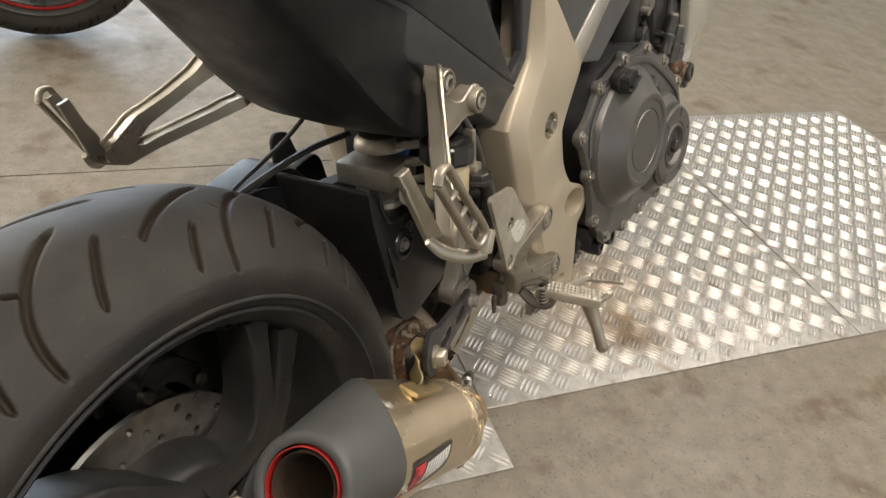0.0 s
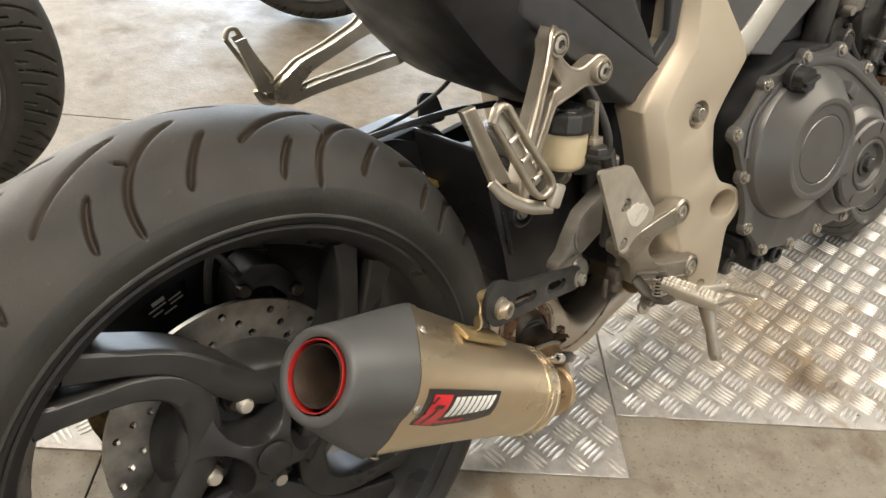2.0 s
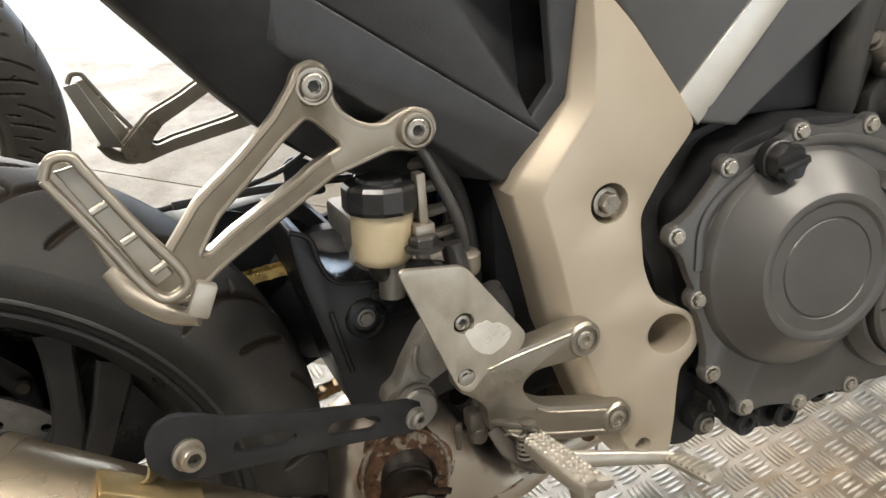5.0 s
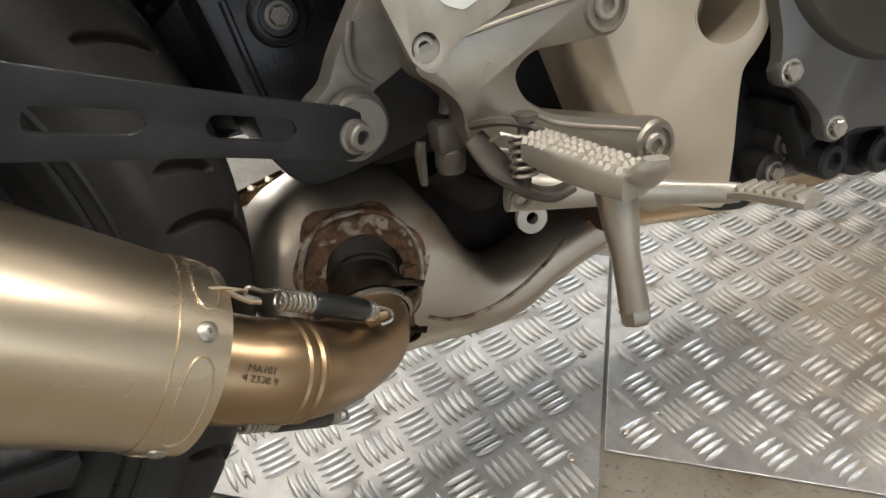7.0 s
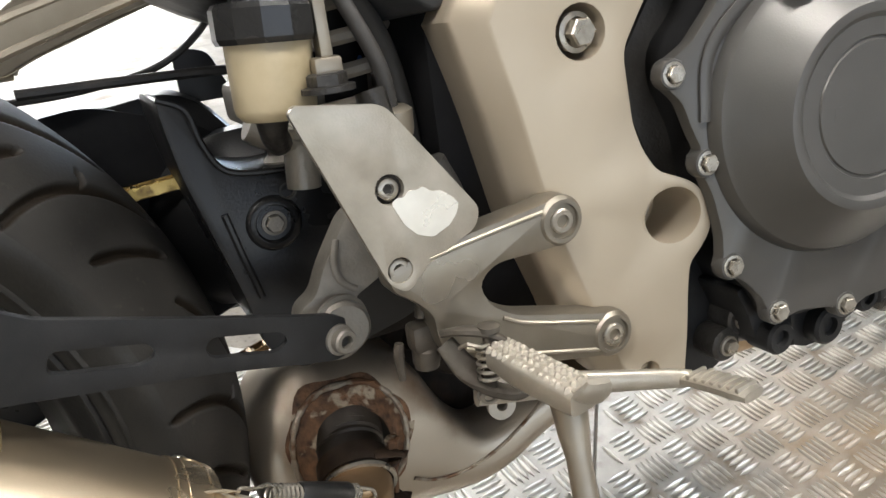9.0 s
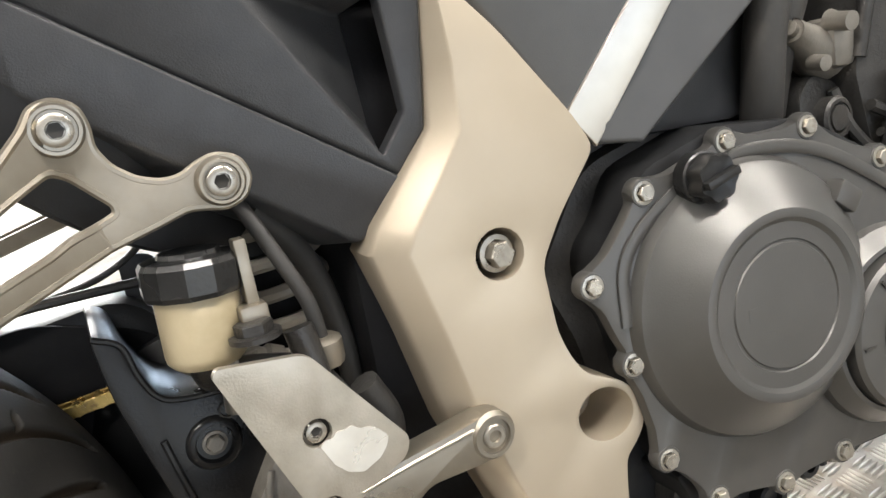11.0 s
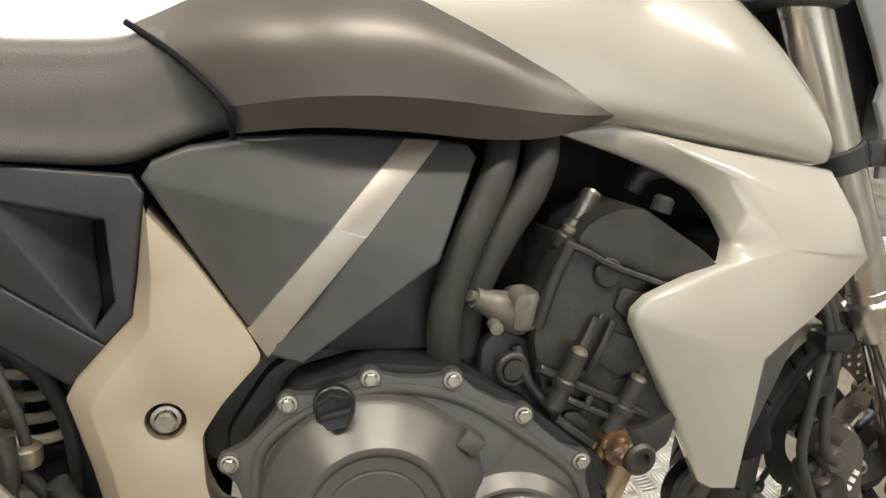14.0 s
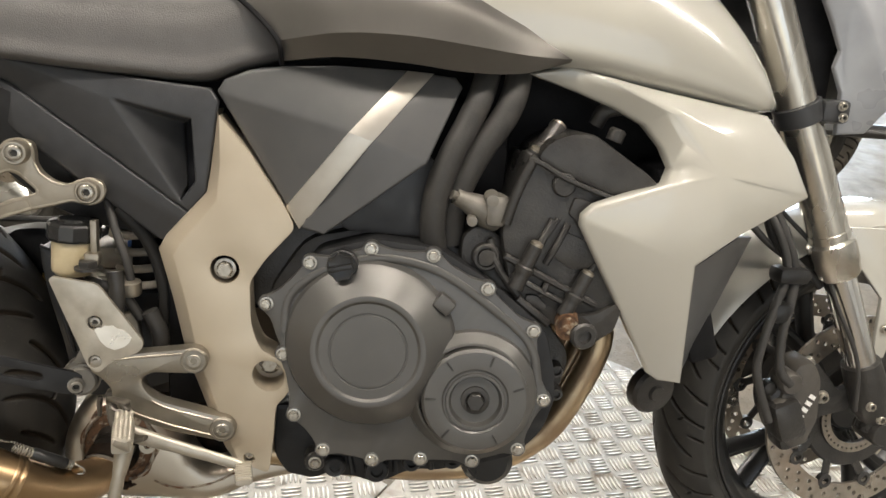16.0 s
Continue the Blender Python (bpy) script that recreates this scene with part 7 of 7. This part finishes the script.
for a, c in (((1.025, -0.36, 1.032), (1.06, -0.265, 1.058)), ((1.063, 0.39, 1.032), (1.085, 0.30, 1.055))):
    part("grip", sweep([a, c], 0.017, 14, smooth=False), M_HOSE, bar)

# ---- rear brake plumbing and shock, behind the heel guard ----
pot = part("fluid_reservoir", lathe([(0, -0.040), (0.0188, -0.040), (0.0222, -0.0365), (0.0230, -0.033), (0.0238, 0.0), (0.0238, 0.004)], (0.357, -0.114, 0.552), (0.06, 0.0, 1), 32), M_RESV, bike, "yellowed brake fluid reservoir with a black cap")
rings = []
for h, r in ((0.0, 0.0275), (0.003, 0.029), (0.018, 0.029), (0.021, 0.027), (0.022, 0.018), (0.0245, 0.017), (0.0245, 0.0)):
    rings.append((r, h))
part("reservoir_cap", lathe(rings, (0.357, -0.114, 0.553), (0.06, 0, 1), 12), M_CAPBLK, pot, "black faceted screw cap", smooth=20)
part("cap_clip", join(box(0.380, 0.387, -0.133, -0.121, 0.535, 0.579, 0.001), box(0.374, 0.390, -0.138, -0.124, 0.528, 0.542, 0.002)), M_ALLOY, pot)
bolt(pot, (0.379, -0.139, 0.524), 0.011, 0.010, (0, 0, 1), M_BLOCK, "hex")
part("outlet_stub", sweep([(0.352, -0.112, 0.515), (0.352, -0.108, 0.504), (0.356, -0.098, 0.496)], [0.010, 0.008, 0.008], 12), M_BLOCK, pot)
part("master_block", join(lathe([(0, -0.03), (0.011, -0.03), (0.013, -0.02), (0.013, 0.02), (0.016, 0.022), (0.016, 0.032), (0, 0.034)], (0.372, -0.070, 0.494), (0.85, 0.0, -0.45), 20), lathe([(0.011, 0.0), (0.011, 0.03), (0.014, 0.032), (0.014, 0.038), (0, 0.038)], (0.372, -0.072, 0.462), (0.1, 0, 1), 16)), M_DULL, bike, "dull alloy brake cylinder under the reservoir")
shock = part("rear_shock", sweep([(0.425, -0.03, 0.60), (0.415, -0.03, 0.45)], 0.022, 16, smooth=False), M_DEEP, bike, "rear shock absorber with a pale spring")
part("shock_spring", sweep([(0.42 + 0.034 * math.cos(i * 0.5), -0.035 + 0.034 * math.sin(i * 0.5), 0.470 + 0.0017 * i) for i in range(72)], 0.0052, 8, n=2), M_SPRING, shock)
for path, r, mm in (([(0.392, -0.105, 0.598), (0.404, -0.118, 0.565), (0.416, -0.122, 0.532), (0.420, -0.120, 0.505)], 0.0048, M_HOSE), ([(0.400, -0.098, 0.59), (0.43, -0.085, 0.55), (0.445, -0.075, 0.50), (0.45, -0.07, 0.44)], 0.008, M_HOSE),
                    ([(0.370, -0.118, 0.505), (0.395, -0.125, 0.500), (0.412, -0.122, 0.49), (0.43, -0.118, 0.46)], 0.006, M_HOSE), ([(0.405, -0.13, 0.52), (0.408, -0.135, 0.49), (0.405, -0.14, 0.455), (0.402, -0.14, 0.41)], 0.009, M_BLOCK),
                    ([(0.44, -0.12, 0.47), (0.452, -0.118, 0.44), (0.448, -0.115, 0.41)], 0.010, M_HOSE)):
    part("rear_hose", sweep(path, r, 10), mm, bike, "dusty rubber hose behind the heel guard")
part("hose_union", lathe([(0.011, 0.0), (0.012, 0.004), (0.012, 0.016), (0.009, 0.018), (0, 0.018)], (0.420, -0.120, 0.490), (0, -0.1, 1), 10), M_ALLOY, bike, "dull alloy hose union")
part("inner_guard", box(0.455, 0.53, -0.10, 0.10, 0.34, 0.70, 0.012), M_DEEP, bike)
part("rear_mudflap", slab(fillet([(0.330, 0.512), (0.330, 0.548), (0.338, 0.555), (0.358, 0.550), (0.372, 0.512)], 0.008), 0.10, 0.004, 0.001), M_BLACK, bike, "black plastic flap behind the tyre")
part("brake_line", sweep([(0.20, 0.06, 0.535), (0.26, 0.08, 0.535), (0.32, 0.085, 0.545), (0.36, 0.07, 0.575), (0.38, 0.06, 0.62)], 0.0028, 8), M_HOSE, bike, "thin black brake line")
part("brake_line", sweep([(0.22, 0.05, 0.54), (0.29, 0.06, 0.538), (0.36, 0.065, 0.535), (0.42, 0.06, 0.53)], 0.004, 8), M_HOSE, bike, "thin black brake line")
rear_caliper = part("rear_caliper", slab(fillet([(0.014, 0.430), (0.022, 0.462), (0.040, 0.474), (0.066, 0.466), (0.088, 0.440), (0.090, 0.408), (0.074, 0.402), (0.070, 0.426), (0.056, 0.444), (0.040, 0.448), (0.032, 0.440), (0.030, 0.424)], 0.006), -0.004, 0.040, 0.006), M_STRAP, bike, "black rear brake caliper over the disc")
part("caliper_pin", lathe([(0.007, 0.0), (0.007, -0.008), (0.005, -0.010), (0, -0.010)], (0.080, -0.002, 0.432), (0, 1, 0), 14), M_STUB, rear_caliper)
part("caliper_pin", lathe([(0.007, 0.0), (0.007, -0.008), (0.005, -0.010), (0, -0.010)], (0.026, -0.002, 0.452), (0, 1, 0), 14), M_STUB, rear_caliper)
part("caliper_hose", sweep([(0.030, 0.012, 0.462), (0.016, 0.020, 0.486), (0.010, 0.030, 0.47), (0.004, 0.036, 0.43)], 0.0042, 8), M_HOSE, rear_caliper)
case = part("chain_case", slab(fillet([(-0.165, 0.375), (-0.12, 0.425), (-0.04, 0.480), (0.06, 0.515), (0.20, 0.520), (0.22, 0.44), (0.10, 0.40), (0.0, 0.385), (-0.09, 0.36)], 0.02), 0.068, 0.006, 0.002), M_STRAP, bike, "black chain case behind the rear wheel")
# warning label on the case: its lines of print as plain bars
label = part("caution_label", slab(fillet([(-0.054, 0.433), (-0.004, 0.4475), (-0.003, 0.4245), (-0.045, 0.4105)], 0.002), 0.0665, 0.0012, 0), M_CAPBLK, case, "black warning label with white print")
for k, (u0, u1, v) in enumerate(((0.20, 0.52, 0.82), (0.06, 0.50, 0.58), (0.10, 0.36, 0.34), (0.34, 0.66, 0.12), (0.56, 0.90, 0.56), (0.56, 0.90, 0.36))):
    o, ex, ez = Vector((-0.045, 0.0658, 0.4105)), Vector((0.042, 0, 0.014)), Vector((-0.006, 0, 0.0225))
    h = (0.09 if k == 0 else 0.035)
    part("print_line", slab([tuple((o + ex * a + ez * c)[i] for i in (0, 2)) for a, c in ((u0, v - h), (u1, v - h), (u1, v + h), (u0, v + h))], 0.0658, 0.0006, 0), M_STICKWHITE, label, smooth=0)
for k in range(5):
    part("moulded_text", box(-0.020, 0.018 - 0.004 * (k % 2), -0.0006, 0.0006, -0.0009, 0.0009, 0, Matrix.Translation((0.072, 0.0674, 0.4595 - 0.0042 * k)) @ pose(0, 0, 0, 0, 19, 0)), M_DULL, case, smooth=0)
part("side_stand", sweep([(0.52, 0.13, 0.27), (0.50, 0.22, 0.16), (0.47, 0.285, 0.078)], [0.013, 0.011, 0.012], 12), M_BLOCK, bike, "black side stand on the far side")
part("left_engine_cover", lathe([(0.085, 0.0), (0.08, 0.02), (0.06, 0.035), (0, 0.037)], (0.72, 0.175, 0.43), (0, 1, 0), 48), M_ENGINE, engine)
# two added dark sheets stand in for the shaded cavity beside the arm
part("arm_gap_filler", slab(fillet([(0.18, 0.39), (0.20, 0.44), (0.30, 0.47), (0.44, 0.49), (0.47, 0.37), (0.36, 0.350), (0.26, 0.37)], 0.02), 0.128, 0.01, 0.003), M_DEEP, bike, "dark filler closing the gap inside the swing arm")
part("arm_cavity_sheet", slab(fillet([(0.20, 0.40), (0.215, 0.52), (0.26, 0.525), (0.33, 0.50), (0.37, 0.47), (0.36, 0.36), (0.28, 0.33)], 0.015), 0.066, 0.004, 0.001), M_DEEP, bike, "dark sheet closing the cavity between tyre and arm")


# ---- other motorcycles parked behind, all standing along one line ----
ROW_AXES = Matrix((PE, QE, Vector((0, 0, 1)))).transposed().to_4x4()


def wheel_at(parent, R, half, rim_r, rim_mat, label, tyre_mat=None, spokes=5, wire=False, pitches=16, fine=0.6, stripe=None):
    """A road wheel in the thing's own frame: tyre, rim, spokes, hub, brake disc."""
    c = Vector((0, 0, R))
    w = half * 0.72
    prof = [(rim_r, -w), (rim_r + 0.002, -w * 0.94), (rim_r - 0.012, -w * 0.8), (rim_r - 0.024, -w * 0.4), (rim_r - 0.026, 0.0), (rim_r - 0.024, w * 0.4), (rim_r - 0.012, w * 0.8), (rim_r + 0.002, w * 0.94), (rim_r, w), (rim_r - 0.010, w), (rim_r - 0.020, w * 0.8), (rim_r - 0.034, w * 0.3), (rim_r - 0.034, -w * 0.3), (rim_r - 0.020, -w * 0.8), (rim_r - 0.010, -w)]
    wh = part("wheel", lathe(prof, c, (0, 1, 0), 72, closed=True), rim_mat, parent, label)
    t = tyre(wh, c, R, half, half * 1.08, pitches, 760, "black rubber tyre with cut grooves", rim_r, True, None, 56, fine)
    if tyre_mat:
        t.data.materials[0] = tyre_mat
    part("hub", lathe([(0, -0.06), (0.03, -0.06), (0.045, -0.04), (0.045, 0.04), (0.03, 0.06), (0, 0.06)], c, (0, 1, 0), 28), rim_mat if not wire else M_BLOCK, wh)
    if wire:
        for k in range(28):
            a = 2 * math.pi * k / 28
            b = a + (0.35 if k % 2 else -0.35)
            part("spoke", sweep([c + Vector((0.04 * math.cos(b), 0.03 * (1 if k % 4 < 2 else -1), 0.04 * math.sin(b))), c + Vector(((rim_r - 0.03) * math.cos(a), 0, (rim_r - 0.03) * math.sin(a)))], 0.0018, 6, smooth=False), M_BOLT, wh)
    else:
        for k in range(spokes):
            for d in (-13, 13):
                a = 2 * math.pi * k / spokes + 0.3
                e = a + radians(d)
                part("spoke", sweep([c + Vector((0.04 * math.cos(a), -0.012, 0.04 * math.sin(a))), c + Vector((0.11 * math.cos(a + radians(d * 0.4)), -0.014, 0.11 * math.sin(a + radians(d * 0.4)))), c + Vector(((rim_r - 0.028) * math.cos(e), -0.012, (rim_r - 0.028) * math.sin(e)))], [0.016, 0.011, 0.013], 10, 1.1, square=0.7), rim_mat, wh)
    part("brake_disc", moved(disc_with_holes(0.085, 0.130, 20, (0.097, 0.117), 0.004, 0.005), Matrix.Translation(c + Vector((0, -half * 0.85, 0)))), M_DISC, wh, "drilled brake disc", smooth=20)
    part("disc_carrier", lathe([(0.03, 0.0), (0.088, 0.0), (0.09, 0.003), (0.03, 0.006)], c + Vector((0, -half * 0.85, 0)), (0, 1, 0), 30, closed=True), M_BLOCK, wh)
    if stripe:
        part("rim_stripe", lathe([(rim_r + 0.001, -w - 0.001), (rim_r - 0.006, -w - 0.0015), (rim_r - 0.008, -w + 0.004)], c, (0, 1, 0), 72), stripe, wh, "red pinstripe on the rim")
    return wh


def fork_pair(parent, R, half, sign=1.0):
    """Two fork legs from the axle up to a yoke; sign: which way the machine faces."""
    for s in (-1, 1):
        y = s * (half + 0.045)
        leg = part("fork_leg", sweep([(0, y, R), (-0.05 * sign, y, R + 0.10), (-0.24 * sign, y, R + 0.52)], [0.026, 0.026, 0.024], 16, smooth=False), M_BLOCK, parent)
        part("axle_nut", lathe([(0.016, 0), (0.016, 0.012), (0.012, 0.016), (0, 0.016)], (0, y + s * 0.022, R), (0, s, 0), 6), M_BOLT, leg)
    part("fork_yoke", box(-0.30, -0.19, -half - 0.075, half + 0.075, R + 0.49, R + 0.53, 0.01), M_BLOCK, parent)


def arch(R, half, a0, a1, r, w, mat_, parent, name, label):
    """A mudguard that follows the tyre."""
    rows = []
    for i in range(17):
        a = radians(a0 + (a1 - a0) * i / 16)
        rows.append([((r - 0.028 * abs(u) ** 2.2) * math.cos(a), w * u, R + (r - 0.028 * abs(u) ** 2.2) * math.sin(a)) for u in [-1 + j / 5 for j in range(11)]])
    bm = grid(rows)
    ext = bmesh.ops.extrude_face_region(bm, geom=list(bm.faces), use_keep_orig=True)
    bmesh.ops.translate(bm, verts=[g for g in ext["geom"] if isinstance(g, bmesh.types.BMVert)], vec=(0, 0, -0.004))
    return part(name, bm, mat_, parent, label, smooth=50)


def parked(x, y, label):
    e = new("parked_motorcycle")
    e.matrix_world = Matrix.Translation((x, y, 0.0)) @ ROW_AXES
    tagged(e, label, "motorcycle", "motorcycles parked in a row")
    return e


# silver-wheeled machine beside the rear tyre
b1 = parked(-0.135, 1.117, "parked motorcycle with a silver cast front wheel")
wheel_at(b1, 0.298, 0.062, 0.2165, M_SILVER, "silver cast wheel with thin twin spokes", None, 5, False, 22, 0.35)
fork_pair(b1, 0.298, 0.062)
# machine with a red-striped wheel
b2 = parked(0.97, 1.53, "parked motorcycle with a red-striped black wheel")
wheel_at(b2, 0.298, 0.060, 0.2165, M_WHEEL, "black cast wheel with a red pinstripe", None, 5, False, 16, 0.5, M_RED)
fork_pair(b2, 0.298, 0.060)
# trail machine with wire wheels, bronzed pipe and skid plate
b3 = parked(3.24, 0.718, "parked trail motorcycle with a bronzed exhaust pipe")
wheel_at(b3, 0.325, 0.055, 0.262, M_SILVER, "wire-spoked wheel with a dusty trail tyre", M_KNOB, 0, True, 22, 0.7)
fork_pair(b3, 0.325, 0.055)
arch(0.325, 0.055, 165, 55, 0.375, 0.075, M_BLUEGREY, b3, "front_mudguard", "grey plastic front mudguard")
motor = part("engine", loft([[(x, -w, z0), (x, -w, z1), (x, 0, z1 + 0.02), (x, w, z1), (x, w, z0), (x, 0, z0 - 0.02)] for x, w, z0, z1 in ((-0.86, 0.12, 0.40, 0.56), (-0.72, 0.15, 0.37, 0.60), (-0.60, 0.13, 0.39, 0.60), (-0.50, 0.10, 0.42, 0.58))], 4, 4), M_BLOCK, b3, "dark engine of the trail machine", smooth=40)
for k in range(6):
    part("cooling_fin", box(-0.66, -0.48, -0.135, 0.135, 0.600 + 0.022 * k, 0.606 + 0.022 * k, 0.002), M_BLOCK, motor)
part("clutch_cover", lathe([(0.075, 0.0), (0.072, 0.018), (0.055, 0.026), (0, 0.027)], (-0.71, -0.145, 0.47), (0, -1, 0), 36), M_DULL, motor)
part("cable_bundle", sweep([(-0.62, -0.14, 0.62), (-0.64, -0.16, 0.52), (-0.60, -0.15, 0.44), (-0.66, -0.13, 0.38)], 0.008, 10), M_HOSE, motor)
part("header_pipe", sweep([(-0.44, -0.05, 0.66), (-0.385, -0.06, 0.60), (-0.395, -0.07, 0.50), (-0.425, -0.08, 0.43), (-0.475, -0.09, 0.378), (-0.57, -0.11, 0.365), (-0.75, -0.14, 0.36), (-0.95, -0.16, 0.40)], 0.021, 16), M_COPPER, b3, "bronzed steel header pipe")
part("skid_plate", facets([(-0.42, -0.10, 0.345), (-0.42, 0.10, 0.345), (-0.50, 0.11, 0.305), (-0.50, -0.11, 0.305), (-0.80, 0.11, 0.30), (-0.80, -0.11, 0.30)], [(0, 1, 2, 3), (3, 2, 4, 5)], 0.006, 0.002, (0, 0, 1)), M_PALE, b3, "bright alloy skid plate")
part("down_tube", sweep([(-0.36, 0, 0.80), (-0.46, 0, 0.42), (-0.52, 0, 0.33), (-0.85, 0, 0.33)], 0.018, 12), M_BLACK, b3)
part("tank", loft([[(x, -w, z0), (x, -w * 0.95, z1 - 0.05), (x, 0, z1), (x, w * 0.95, z1 - 0.05), (x, w, z0), (x, 0, z0 - 0.01)] for x, w, z0, z1 in ((-0.80, 0.10, 0.70, 0.86), (-0.62, 0.17, 0.58, 0.96), (-0.46, 0.18, 0.57, 0.98), (-0.34, 0.11, 0.66, 0.92))], 5, 4), M_CREAM, b3, "cream fuel tank and shroud", smooth=60)
part("seat", loft([[(x, -w, z0), (x, -w, z1 - 0.02), (x, 0, z1), (x, w, z1 - 0.02), (x, w, z0), (x, 0, z0)] for x, w, z0, z1 in ((-1.40, 0.09, 0.80, 0.88), (-1.10, 0.13, 0.78, 0.86), (-0.78, 0.11, 0.76, 0.86))], 4, 3), M_SEAT, b3, "dark seat", smooth=60)
rear3 = new("rear_end")
rear3.parent = b3
rear3.matrix_basis = Matrix.Translation((-1.42, 0, 0))
wheel_at(rear3, 0.32, 0.065, 0.24, M_SILVER, "wire-spoked rear wheel", M_KNOB, 0, True, 22, 0.7)
part("swing_arm", sweep([(-0.02, -0.10, 0.32), (0.25, -0.10, 0.36), (0.50, -0.08, 0.40)], 0.022, 10, 1.3), M_BLACK, rear3)
# one more wheel further along the row
b4 = parked(3.95, 1.38, "parked motorcycle with a pale-rimmed wheel")
wheel_at(b4, 0.305, 0.058, 0.235, M_SILVER, "pale-rimmed wheel with a black tyre", None, 7, False, 16, 0.5)
fork_pair(b4, 0.305, 0.058)

# ---- the valve unit and pipework in the swing-arm pocket ----
unit = part("valve_unit", join(box(0.350, 0.440, -0.045, 0.030, 0.500, 0.528, 0.005), lathe([(0.030, 0), (0.032, 0.004), (0.032, 0.012), (0.028, 0.015), (0, 0.015)], (0.385, -0.010, 0.486), (0, 0, 1), 24), lathe([(0.018, 0), (0.018, 0.022), (0.014, 0.026), (0.014, 0.04)], (0.378, -0.02, 0.452), (0, 0, 1), 20)), M_DULL, bike, "grey alloy valve unit with blue connectors")
for bx, by in ((0.404, -0.030), (0.425, -0.040)):
    part("connector", box(bx - 0.008, bx + 0.008, by - 0.010, by + 0.010, 0.524, 0.536, 0.002), M_BLUE, unit, "small blue plastic connector")
part("unit_lid", lathe([(0.0, 0.016), (0.026, 0.015), (0.032, 0.008), (0.033, 0.0), (0.0, 0.0)], (0.398, -0.005, 0.536), (0, 0, 1), 28), M_ALLOY, unit)
